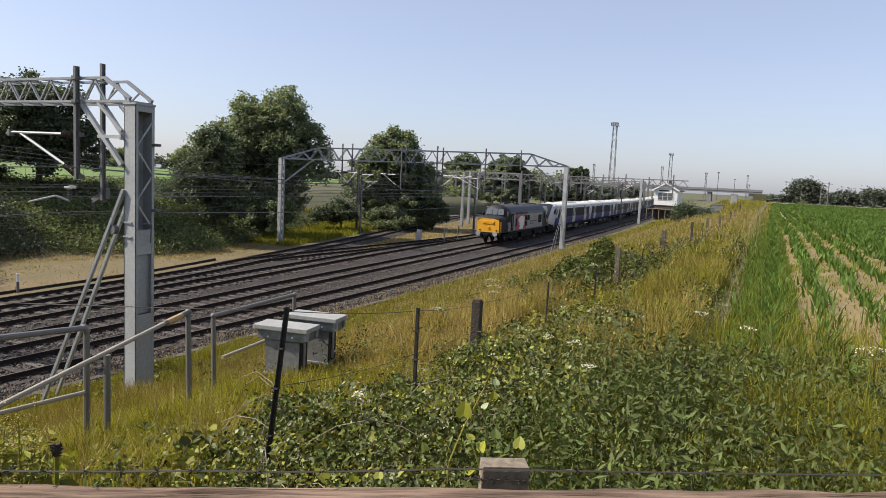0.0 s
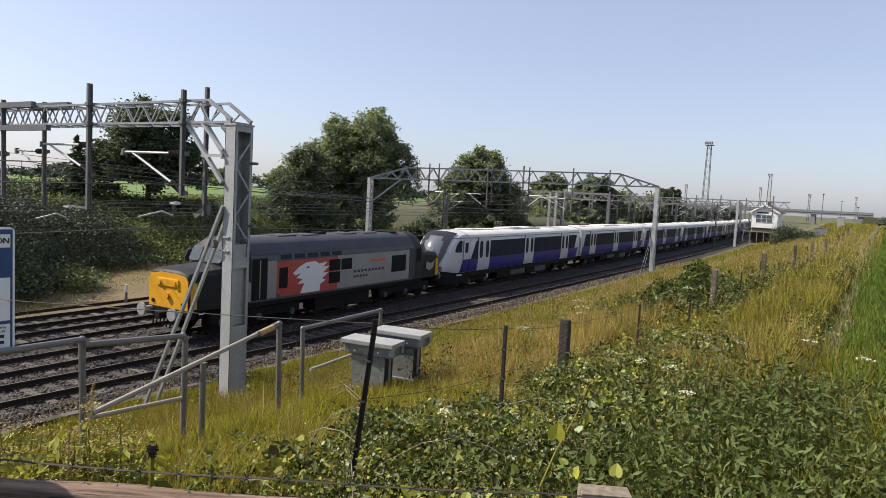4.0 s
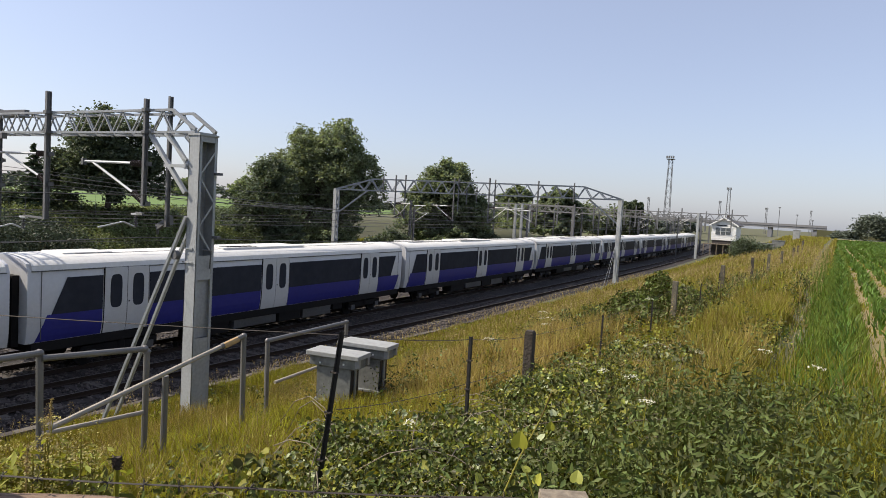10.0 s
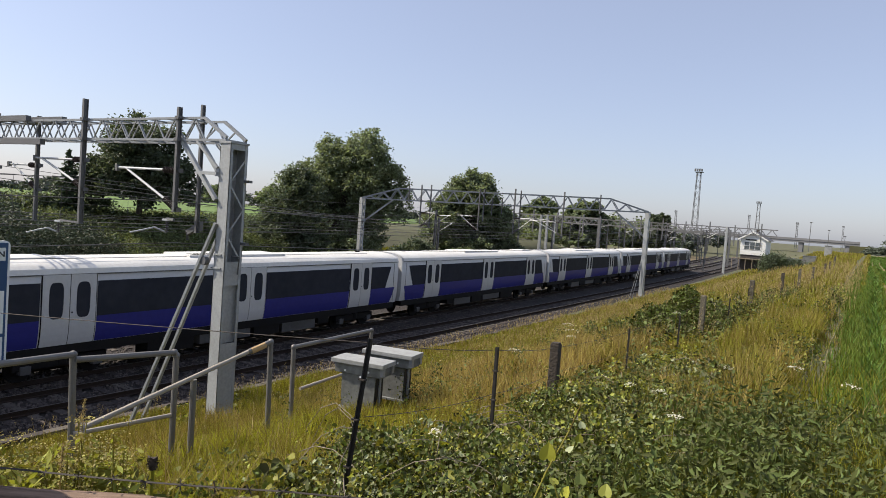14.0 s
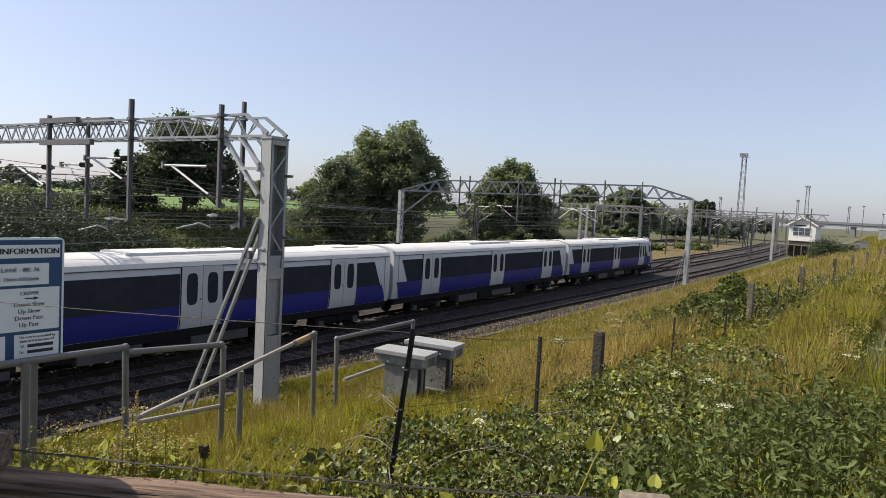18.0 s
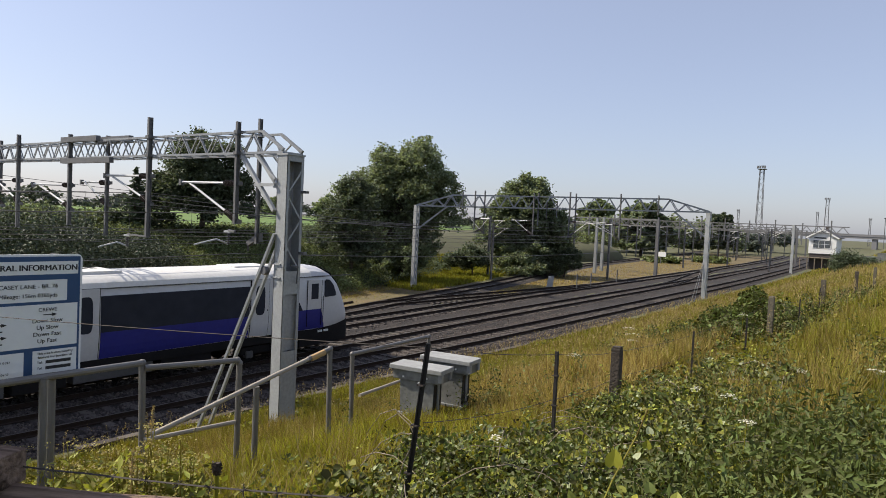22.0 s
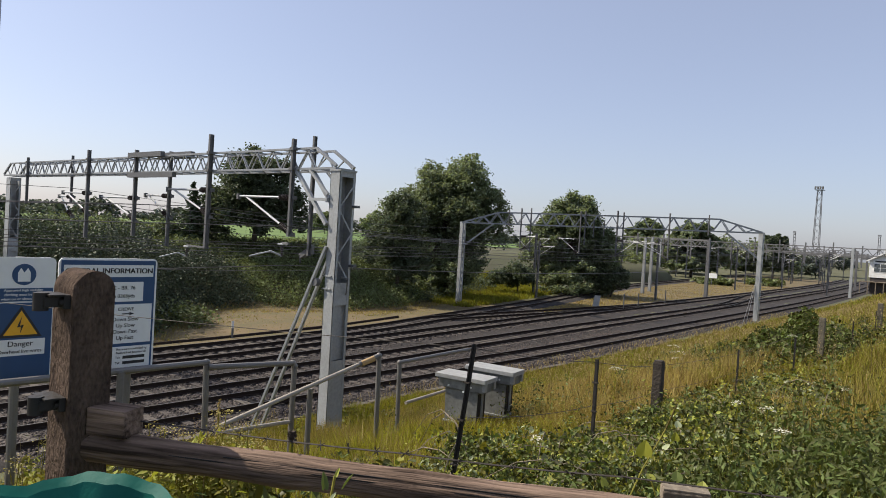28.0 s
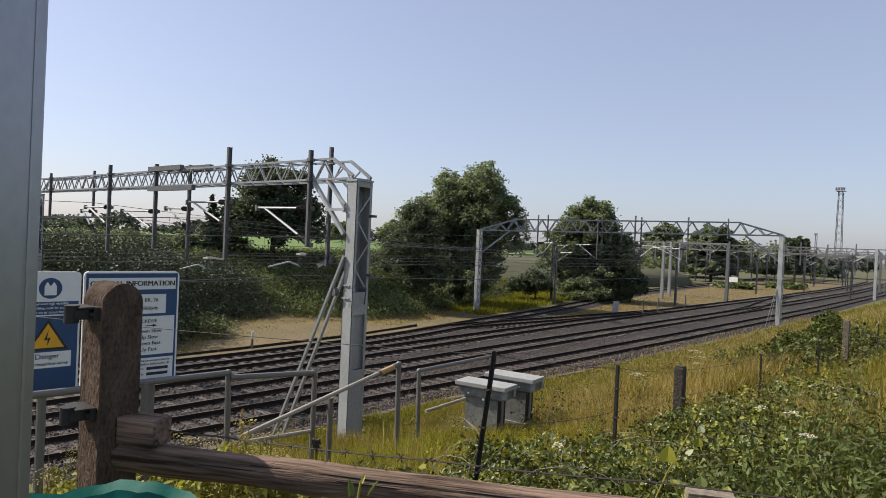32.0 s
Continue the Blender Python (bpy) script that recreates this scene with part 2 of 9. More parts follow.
STRAW = leafy("seed_heads", (0.38, 0.30, 0.14), (1.0, 0.9, 0.6), 0.4)
NETTLE = leafy("nettle_leaves", (0.100, 0.122, 0.037), (1.0, 1.0, 0.4), 0.55, 0.55, 0.24)
BRAMBLE = leafy("bramble_leaves", (0.094, 0.110, 0.031), (1.0, 1.0, 0.45), 0.75, 0.45, 0.24)
# near-black brown leaves whose colour stands in for shade inside the thicket
SHADELEAF = leafy("shade_inner_leaves", (0.055, 0.045, 0.026), (1.0, 0.9, 0.6), 0.6, 0.8, 0.1)
# darker copy of the hedge leaves, with the shade of their face in the colour
HEDGE = leafy("shaded_hawthorn_leaves", (0.068, 0.086, 0.054), (1.0, 1.0, 0.65), 0.5, 0.55, 0.14)
# lighter copy of the leaf greens, with sunlight put into the colour
LIGHTLEAF = leafy("sunlit_leaves", (0.285, 0.285, 0.062), (1.0, 1.0, 0.4), 0.5, 0.5)
PALELEAF = leafy("pale_underside_leaves", (0.38, 0.41, 0.24), (1.0, 1.0, 0.7), 0.3)
YELLOWLEAF = leafy("yellowing_leaves", (0.31, 0.30, 0.045), (1.0, 1.0, 0.5), 0.4)
CROP = leafy("maize_blades", (0.100, 0.165, 0.032), (1.0, 1.0, 0.4), 0.35)
# lighter and greyer than oak leaf: haze is put into the colour
OAK = leafy("oak_leaves", (0.20, 0.238, 0.150), (1.0, 1.0, 0.6), 0.55, 0.5, 0.5)
HAWTHORN = leafy("hedge_leaves", (0.098, 0.122, 0.076), (1.0, 1.0, 0.65), 0.45, 0.5, 0.35)
LIGHTBUSH = leafy("light_bush_leaves", (0.165, 0.195, 0.085), (1.0, 1.0, 0.55), 0.5, 0.5, 0.3)
FIR = leafy("conifer_needles", (0.09, 0.12, 0.07), (1, 1, 0.6), 0.4, 0.6, 0.15)
# greyed leaf green, with the haze of distance in the colour
FARTREE = leafy("hazy_distant_leaves", (0.11, 0.13, 0.10), (1, 1, 0.7), 0.35, 0.6, 0.2)
FLOWER = leafy("cream_umbels", (0.72, 0.70, 0.56), (1, 1, 0.9), 0.15)
RAGWORT = leafy("faded_flower_heads", (0.36, 0.31, 0.11), (1, 0.9, 0.4), 0.4)
DEADHEAD = material("dead_thistle_head", (0.05, 0.035, 0.025), 0.95)

# ---- helpers for building ----


def quad_box(bm, x0, x1, y0, y1, z0, z1, bevel=0.0):
    made = bmesh.ops.create_cube(bm, size=1, matrix=Matrix.Translation(((x0 + x1) / 2, (y0 + y1) / 2, (z0 + z1) / 2)) @ Matrix.Diagonal((abs(x1 - x0), abs(y1 - y0), abs(z1 - z0), 1)))
    if bevel:
        edges = {e for v in made["verts"] for e in v.link_edges}
        bmesh.ops.bevel(bm, geom=list(edges), offset=bevel, segments=2, affect="EDGES", profile=0.7)
    return bm


def boxed(x0, x1, y0, y1, z0, z1, bevel=0.0):
    return quad_box(bmesh.new(), x0, x1, y0, y1, z0, z1, bevel)


def tube(bm, a, b, r, n=8, r2=None):
    a, b = Vector(a), Vector(b)
    d = b - a
    m = Matrix.Translation((a + b) / 2) @ d.to_track_quat("Z", "Y").to_matrix().to_4x4()
    bmesh.ops.create_cone(bm, cap_ends=True, segments=n, radius1=r, radius2=r if r2 is None else r2, depth=d.length, matrix=m)
    return bm


def tubed(a, b, r, n=8, r2=None):
    return tube(bmesh.new(), a, b, r, n, r2)


def bar(bm, a, b, w, h=None):
    """A square bar from a to b."""
    a, b = Vector(a), Vector(b)
    d = b - a
    m = Matrix.Translation((a + b) / 2) @ d.to_track_quat("Z", "Y").to_matrix().to_4x4() @ Matrix.Diagonal((w, h or w, d.length, 1))
    bmesh.ops.create_cube(bm, size=1, matrix=m)
    return bm


def barred(a, b, w, h=None):
    return bar(bmesh.new(), a, b, w, h)


def loft(bm, rings, closed=True, caps=True):
    """Faces between rings of points of equal count."""
    rows = [[bm.verts.new(p) for p in ring] for ring in rings]
    n = len(rows[0])
    for a, b in zip(rows, rows[1:]):
        for i in range(n if closed else n - 1):
            bm.faces.new((a[i], a[(i + 1) % n], b[(i + 1) % n], b[i]))
    if caps and closed:
        bm.faces.new(rows[0][::-1])
        bm.faces.new(rows[-1])
    return bm


def plate(bm, corners, push, thick=0.012):
    """A flat polygon with thickness, pushed out along the vector push."""
    push = Vector(push)
    a = [bm.verts.new(Vector(c)) for c in corners]
    b = [bm.verts.new(Vector(c) + push * thick) for c in corners]
    n = len(a)
    bm.faces.new(a[::-1])
    bm.faces.new(b)
    for i in range(n):
        bm.faces.new((a[i], a[(i + 1) % n], b[(i + 1) % n], b[i]))
    bmesh.ops.recalc_face_normals(bm, faces=bm.faces[:])
    return bm


def mesh_of(name, bm, mat, smooth=False):
    me = bpy.data.meshes.new(name)
    bm.to_mesh(me)
    bm.free()
    me.materials.append(mat)
    if smooth:
        me.polygons.foreach_set("use_smooth", [True] * len(me.polygons))
        me.set_sharp_from_angle(angle=radians(35))
    return me


def part(name, bm, mat, parent, label="", smooth=False):
    ob = new(name, mesh_of(name, bm, mat, smooth))
    ob.parent = parent
    if label:
        ob["label"] = label
    return ob


def shared(name, me, parent, m, label=""):
    """One more object on a mesh that exists."""
    ob = new(name, me)
    ob.parent = parent
    ob.matrix_basis = m
    if label:
        ob["label"] = label
    return ob


def thing(name, label, category, group="", at=(0, 0, 0), rz=0.0):
    ob = new(name)
    ob.empty_display_size = 0.2
    ob.matrix_basis = pose(*at, 0, 0, rz)
    return tagged(ob, label, category, group)


def single(name, bm, mat, label, category, group="", kind="", smooth=False, at=(0, 0, 0), rz=0.0):
    ob = new(name, mesh_of(name, bm, mat, smooth))
    ob.matrix_basis = pose(*at, 0, 0, rz)
    return tagged(ob, label, category, group, kind)


def raw(name, verts, faces_n, mat, smooth=False):
    """A mesh from arrays: verts (n, 3) and faces (m, k) of indices."""
    me = bpy.data.meshes.new(name)
    verts, faces_n = np.asarray(verts, np.float32), np.asarray(faces_n, np.int32)
    m, k = faces_n.shape
    me.vertices.add(len(verts))
    me.vertices.foreach_set("co", verts.ravel())
    me.loops.add(m * k)
    me.loops.foreach_set("vertex_index", faces_n.ravel())
    me.polygons.add(m)
    me.polygons.foreach_set("loop_start", np.arange(0, m * k, k, dtype=np.int32))
    me.polygons.foreach_set("loop_total", np.full(m, k, np.int32))
    if smooth:
        me.polygons.foreach_set("use_smooth", np.ones(m, bool))
    me.update(calc_edges=True)
    me.materials.append(mat)
    return me


RNG = np.random.default_rng(7)


def blade_mesh(name, base, height, width, mat, lean=0.35, rng=RNG, far=False):
    """Grass blades: each two quads that share a bend; one tapered quad where they stand far off."""
    n = len(base)
    turn, way = rng.uniform(0, 2 * np.pi, n), rng.uniform(0, 2 * np.pi, n)
    across = np.stack([np.cos(turn), np.sin(turn), 0 * turn], 1) * (width / 2)[:, None]
    bend = np.stack([np.cos(way), np.sin(way), 0 * way], 1) * (height * rng.uniform(0.1, 1, n) * lean)[:, None]
    up = np.array([0, 0, 1.0])
    mid = base + up * (height * 0.55)[:, None] + bend * 0.35
    tip = base + up * (height * rng.uniform(0.86, 1, n))[:, None] + bend
    if far:
        v = np.stack([base - across, base + across, tip + across * 0.3, tip - across * 0.3], 1).reshape(-1, 3)
        return raw(name, v, np.arange(n)[:, None] * 4 + [0, 1, 2, 3], mat)
    v = np.stack([base - across, base + across, mid + across * 0.8, mid - across * 0.8, tip + across * 0.12, tip - across * 0.12], 1).reshape(-1, 3)
    k = np.arange(n)[:, None] * 6
    f = np.concatenate([k + [0, 1, 2, 3], k + [3, 2, 4, 5]])
    return raw(name, v, f, mat)


def leaf_mesh(name, centre, size, mat, long=1.5, flat=0.5, rng=RNG, oval=False):
    """Leaves turned at random: folded diamonds, or ovate with a midrib. flat: 1 lies level, 0 hangs any way."""
    n = len(centre)
    nrm = rng.normal(size=(n, 3))
    nrm[:, 2] = np.abs(nrm[:, 2]) + flat * 2.0
    nrm /= np.linalg.norm(nrm, axis=1)[:, None]
    a = np.cross(nrm, rng.normal(size=(n, 3)))
    a /= np.linalg.norm(a, axis=1)[:, None] + 1e-9
    b = np.cross(nrm, a)
    s = size[:, None]
    tip, side = a * s * long / 2, b * s / 2
    fold = nrm * s * 0.14
    if oval:
        droop = nrm * s * 0.12
        v = np.stack([centre - tip, centre - tip * 0.45 + side * 0.92 + fold, centre + tip * 0.30 + side * 0.80 + fold, centre + tip - droop, centre + tip * 0.30 - side * 0.80 + fold, centre - tip * 0.45 - side * 0.92 + fold], 1).reshape(-1, 3)
        k = np.arange(n)[:, None] * 6
        return raw(name, v, np.concatenate([k + [0, 1, 2, 3], k + [0, 3, 4, 5]]), mat)
    v = np.stack([centre - tip, centre + side + fold, centre + tip, centre - side + fold], 1).reshape(-1, 3)
    k = np.arange(n)[:, None] * 4
    f = np.concatenate([k + [0, 1, 2], k + [0, 2, 3]])
    return raw(name, v, f, mat)


# ---- the lie of the land and the lines ----
T1 = [(-20.4, -420), (-20.4, -60), (-20.5, 0), (-20.5, 30), (-21.0, 50), (-22.6, 95), (-25.6, 150), (-31, 210), (-58, 420)]
T2 = [(-22.3, -420), (-22.6, -60), (-22.9, 0), (-23.7, 20), (-24.4, 30), (-25.1, 45), (-25.9, 65), (-27.2, 95), (-30, 150), (-35, 210), (-62, 420)]
T3 = [(-24.9, -420), (-25.3, -60), (-25.9, 0), (-27.2, 20), (-28.3, 30), (-29.5, 45), (-30.6, 65), (-32, 95), (-35, 150), (-40, 210), (-67, 420)]
T4 = [(-28.0, -420), (-28.3, -60), (-28.9, 0), (-30.0, 20), (-31.2, 30), (-34.2, 42), (-36.6, 54), (-39.2, 64), (-41.9, 74), (-44.7, 84), (-47.5, 96), (-49.7, 109), (-51.6, 124), (-54.3, 141), (-60, 175), (-68, 230), (-80, 330)]


def smooth_line(points):
    """x as a function of y along a line, eased between its points."""
    xs, ys = [p[0] for p in points], [p[1] for p in points]
    fine = np.linspace(ys[0], ys[-1], 1700)
    along = np.interp(fine, ys, xs)
    kernel = np.hanning(31)
    kernel /= kernel.sum()
    padded = np.r_[along[0] + (along[1] - along[0]) * np.arange(-15, 0), along, along[-1] + (along[-1] - along[-2]) * np.arange(1, 16)]
    return fine, np.convolve(padded, kernel, "valid")


LINES = [smooth_line(t) for t in (T1, T2, T3, T4)]


def line_x(i, y):
    return np.interp(y, *LINES[i])


FOOT_Y = [-400, -20, 12, 17, 21, 25, 30, 34, 38, 42, 48, 60, 90, 130, 180, 300, 500]
FOOT_X = [-31.5, -31.5, -33.0, -34.6, -40, -43.5, -42.5, -39.4, -38.8, -40.0, -42.3, -47, -57, -67, -84, -120, -180]


def land(x, y):
    """Height of the ground."""
    x, y = np.asarray(x, float), np.asarray(y, float)
    foot = np.interp(y, FOOT_Y, FOOT_X)
    near = line_x(0, y) + 2.7
    # the bank on the camera's side, by distance from the foot of the bank
    u = x - near
    right = np.interp(u, [0, 1.2, 4.2, 7, 11, 14, 16, 18, 60], [-0.3, 0.02, 0.5, 1.35, 2.95, 3.55, 3.95, 4.1, 4.0])
    # the yard end of the bank is lower
    flat = np.interp(u, [0, 2, 6, 10, 14, 16, 18, 60], [-0.3, -0.2, 0.1, 0.8, 2.9, 3.9, 4.1, 4.0])
    share = np.clip((y - 75) / 40, 0, 1)
    right = right * (1 - share) + flat * share
    w = foot - x
    left = np.interp(w, [0, 1.5, 5, 9, 13, 30, 80, 400], [-0.25, 0.15, 1.7, 3.3, 4.0, 4.1, 3.6, 3.2])
    z = np.where(u > 0, right, np.where(w > 0, left, -0.3))
    bumps = 0.05 * np.sin(x * 0.9 + y * 0.37) * np.sin(y * 0.71 - x * 0.33)
    far = np.clip((y - 230) / 250, 0, 1)
    return (z + bumps * (np.abs(z + 0.3) > 0.1)) * (1 - far) + 2.6 * far


def ground_sheet():
    xs = np.unique(np.r_[np.linspace(-2600, -220, 14), np.linspace(-220, -70, 26), np.linspace(-70, 20, 150), np.linspace(20, 120, 20), np.linspace(120, 2600, 14)])
    ys = np.unique(np.r_[np.linspace(-1500, -60, 12), np.linspace(-60, 0, 24), np.linspace(0, 80, 120), np.linspace(80, 260, 70), np.linspace(260, 3200, 18)])
    gx, gy = np.meshgrid(xs, ys)
    z = land(gx, gy)
    v = np.stack([gx, gy, z], -1).reshape(-1, 3)
    nx, ny = len(xs), len(ys)
    i = (np.arange(ny - 1)[:, None] * nx + np.arange(nx - 1)).ravel()
    f = np.stack([i, i + 1, i + 1 + nx, i + nx], 1)
    me = raw("ground", v, f, SOIL, True)
    return tagged(new("ground", me), "rough earth under grass and scrub beside the railway", "ground", kind="structure")


ground_sheet()


def verge_sheet(name, inner, outer, y0, y1, mat, label, lift=0.03):
    """A strip of dry verge laid just over the ground between two lines of x."""
    ys = np.arange(y0, y1, 1.5)
    rows = []
    for y in ys:
        a, b = inner(y), outer(y)
        xs = np.linspace(a, b, 9)
        rows.append(np.stack([xs, np.full(9, y), land(xs, np.full(9, y)) + lift + 0.02 * np.sin(xs * 3 + y)], 1))
    v = np.concatenate(rows)
    i = (np.arange(len(ys) - 1)[:, None] * 9 + np.arange(8)).ravel()
    me = raw(name, v, np.stack([i, i + 1, i + 10, i + 9], 1), mat, True)
    return tagged(new(name, me), label, "verge", kind="structure")


foot_x = lambda y: float(np.interp(y, FOOT_Y, FOOT_X))
verge_sheet("dry_verge", lambda y: foot_x(y) - 1.5, lambda y: float(line_x(3, y)) - 1.9, -30, 60, DRY, "strip of dry straw-coloured verge beside the branch line")
verge_sheet("dry_island", lambda y: min(float(line_x(3, y)) + 2.2, float(line_x(2, y)) - 2.2), lambda y: float(line_x(2, y)) - 2.0, 50, 220, DRY, "dry orange-brown grass island between diverging tracks", 0.05)
verge_sheet("far_verge", lambda y: foot_x(y) - 1.0, lambda y: float(line_x(3, y)) - 2.0, 62, 220, SOIL, "rough olive verge beyond the branch line", 0.05)


# ---- tracks ----


def sweep(i, y0, y1, step, profile):
    """A profile of (offset across, height) swept along a line, as a bmesh with closed ends."""
    rings = []
    for y in np.arange(y0, y1 + step / 2, step):
        slope = float(line_x(i, y + 1) - line_x(i, y - 1)) / 2
        k = math.sqrt(1 + slope * slope)
        rings.append([(float(line_x(i, y)) + o / k, y - o * slope / k, h) for o, h in profile])
    bm = bmesh.new()
    loft(bm, rings)
    bmesh.ops.recalc_face_normals(bm, faces=bm.faces[:])
    return bm


def rail_profile(side):
    c = side * 0.7525
    return [(c - 0.07, -0.155), (c + 0.07, -0.155), (c + 0.07, -0.14), (c + 0.012, -0.12), (c + 0.012, -0.04), (c + 0.036, -0.03), (c + 0.036, -0.004), (c - 0.036, -0.004), (c - 0.036, -0.03), (c - 0.012, -0.04), (c - 0.012, -0.12), (c - 0.07, -0.14)]


SLEEPER_ME = mesh_of("sleeper", boxed(-1.28, 1.28, -0.13, 0.13, -0.33, -0.165, 0.02), SLEEPER)
ENDS = [(-60, 300), (-60, 300), (-60, 300), (-60, 168)]
SPANS = [(4, 62), (8, 66), (12, 66), (14, 62)]
LABELS = ["running line of rusty steel rails beside the grass bank", "second running line, used by the passing train", "third running line with dark rusty rails", "branch line that curves away behind the bank"]
for i in range(4):
    track = thing("railway_track", LABELS[i], "railway track", "railway tracks")
    for side in (-1, 1):
        rail = part("rail", sweep(i, *ENDS[i], 3.0, rail_profile(side)), RAILSTEEL, track, "rusty steel rail")
        c = side * 0.7525
        part("running_surface", sweep(i, *ENDS[i], 3.0, [(c - 0.026, -0.006), (c + 0.026, -0.006), (c + 0.026, 0.0), (c - 0.026, 0.0)]), RAILTOP, rail, "polished rail head")
    far = bmesh.new()
    for y in np.arange(ENDS[i][0], ENDS[i][1], 0.65):
        slope = float(line_x(i, y + 1) - line_x(i, y - 1)) / 2
        m = pose(float(line_x(i, y)), y, random.uniform(-0.012, 0.008), 0, 0, -math.degrees(math.atan(slope)) + random.uniform(-0.8, 0.8))
        if SPANS[i][0] < y < SPANS[i][1]:
            shared("sleeper", SLEEPER_ME, track, m)
        elif y > -10 and y < 150:
            bmesh.ops.create_cube(far, size=1, matrix=m @ Matrix.Translation((0, 0, -0.245)) @ Matrix.Diagonal((2.56, 0.26, 0.16, 1)))
    tagged(part("sleeper_rest", far, SLEEPER, track), kind="stuff")

# turnout roads that join the lines
def eased(points):
    """x as a function of y, rounded off over eight metres."""
    return lambda y: float(np.mean(np.interp(y + np.linspace(-4, 4, 9), [p[1] for p in points], [p[0] for p in points])))


for road, y0, y1, label in ((eased([(-32.75, 36), (-32.8, 40), (-32.35, 43.5), (-31.65, 53.4), (-31.1, 62), (-30.85, 71)]), 36, 71, "curved turnout rails joining the branch to the third line"), (eased([(-26.35, 72), (-27.2, 82), (-29.9, 97), (-32.2, 110), (-33.3, 120)]), 72, 120, "crossover rails between the second and third lines")):
    track = thing("crossover_track", label, "railway track", "turnouts")
    for side in (-1, 1):
        rings, tops = [], []
        c = side * 0.7525
        for y in np.arange(y0, y1 + 0.5, 1.0):
            slope = float(road(y + 1) - road(y - 1)) / 2
            k = math.sqrt(1 + slope * slope)
            rings.append([(float(road(y)) + o / k, y - o * slope / k, h - 0.007) for o, h in rail_profile(side)])
            tops.append([(float(road(y)) + o / k, y - o * slope / k, h - 0.005) for o, h in ((c - 0.026, -0.006), (c + 0.026, -0.006), (c + 0.026, 0.0), (c - 0.026, 0.0))])
        for nm, loops, mat in (("rail", rings, RAILSTEEL), ("running_surface", tops, RAILTOP)):
            bm = loft(bmesh.new(), loops)
            bmesh.ops.recalc_face_normals(bm, faces=bm.faces[:])
            part(nm, bm, mat, track)
    for y in np.arange(y0 + 4, y1 - 4, 0.65):
        slope = float(road(y + 1) - road(y - 1)) / 2
        shared("sleeper", SLEEPER_ME, track, pose(float(road(y)), y, -0.02 + random.uniform(-0.008, 0.004), 0, 0, -math.degrees(math.atan(slope))))


def ballast_bed():
    """One bed of stone under all lines, with shoulders and ruts between the tracks."""
    ys = np.r_[np.arange(-60, 4, 4.0), np.arange(4, 70, 0.6), np.arange(70, 300, 4.0)]
    us = np.linspace(0, 1, 64)
    rows = []
    for y in ys:
        a, b = float(line_x(3, y)) - 2.3, float(line_x(0, y)) + 2.6
        xs = a + (b - a) * us
        best = np.min([np.abs(xs - float(line_x(i, y))) for i in range(4)], axis=0)
        z = np.interp(best, [0, 1.3, 1.7, 2.4, 6], [-0.20, -0.20, -0.23, -0.32, -0.36]) + RNG.normal(0, 0.012, len(xs))
        edge = np.minimum(xs - a, b - xs)
        rows.append(np.stack([xs, np.full(len(xs), y), z - np.interp(edge, [0, 0.9], [0.30, 0.0])], 1))
    n = len(us)
    i = (np.arange(len(ys) - 1)[:, None] * n + np.arange(n - 1)).ravel()
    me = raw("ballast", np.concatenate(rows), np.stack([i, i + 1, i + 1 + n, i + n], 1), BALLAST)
    return tagged(new("ballast", me), "grey-brown crushed stone ballast bed under the tracks", "ballast", kind="structure")


ballast_bed()


def loose_stones(count):
    """Single stones on the shoulder and between the nearest lines."""
    y = 6 + 40 * RNG.random(count) ** 1.5
    x = line_x(0, y) + RNG.choice([2.0, 0.0, -1.7, -3.2, -5.0, -6.9], count, p=[0.46, 0.16, 0.16, 0.1, 0.07, 0.05]) + RNG.normal(0, 0.45, count)
    best = np.min([np.abs(x - line_x(i, y)) for i in range(4)], axis=0)
    z = np.interp(best, [0, 1.3, 1.7, 2.4], [-0.182, -0.182, -0.21, -0.30]) + 0.015
    shoulder = x - line_x(0, y)
    z = np.where(shoulder > 1.7, np.interp(shoulder, [1.7, 2.6, 3.4], [-0.24, -0.40, -0.05]), z)
    corners = np.array([[-1, -1, -0.6], [1, -1, -0.6], [1, 1, -0.6], [-1, 1, -0.6], [-0.7, -0.7, 0.6], [0.7, -0.7, 0.6], [0.7, 0.7, 0.6], [-0.7, 0.7, 0.6]])
    size = RNG.uniform(0.018, 0.042, count)
    v = corners[None] * size[:, None, None] * RNG.uniform(0.55, 1.25, (count, 8, 1))
    a = RNG.uniform(0, 6.3, count)
    c, s = np.cos(a)[:, None], np.sin(a)[:, None]
    v = np.stack([v[..., 0] * c - v[..., 1] * s, v[..., 0] * s + v[..., 1] * c, v[..., 2]], -1) + np.stack([x, y, z], 1)[:, None]
    f = np.array([[0, 1, 5, 4], [1, 2, 6, 5], [2, 3, 7, 6], [3, 0, 4, 7], [4, 5, 6, 7]])
    f = (np.arange(count)[:, None, None] * 8 + f[None]).reshape(-1, 4)
    me = raw("ballast_stones", v.reshape(-1, 3), f, STONE)
    return tagged(new("ballast_stones", me), "loose angular ballast stones on the track shoulder", "stones", kind="stuff")


loose_stones(22000)

# ---- overhead line gantries ----


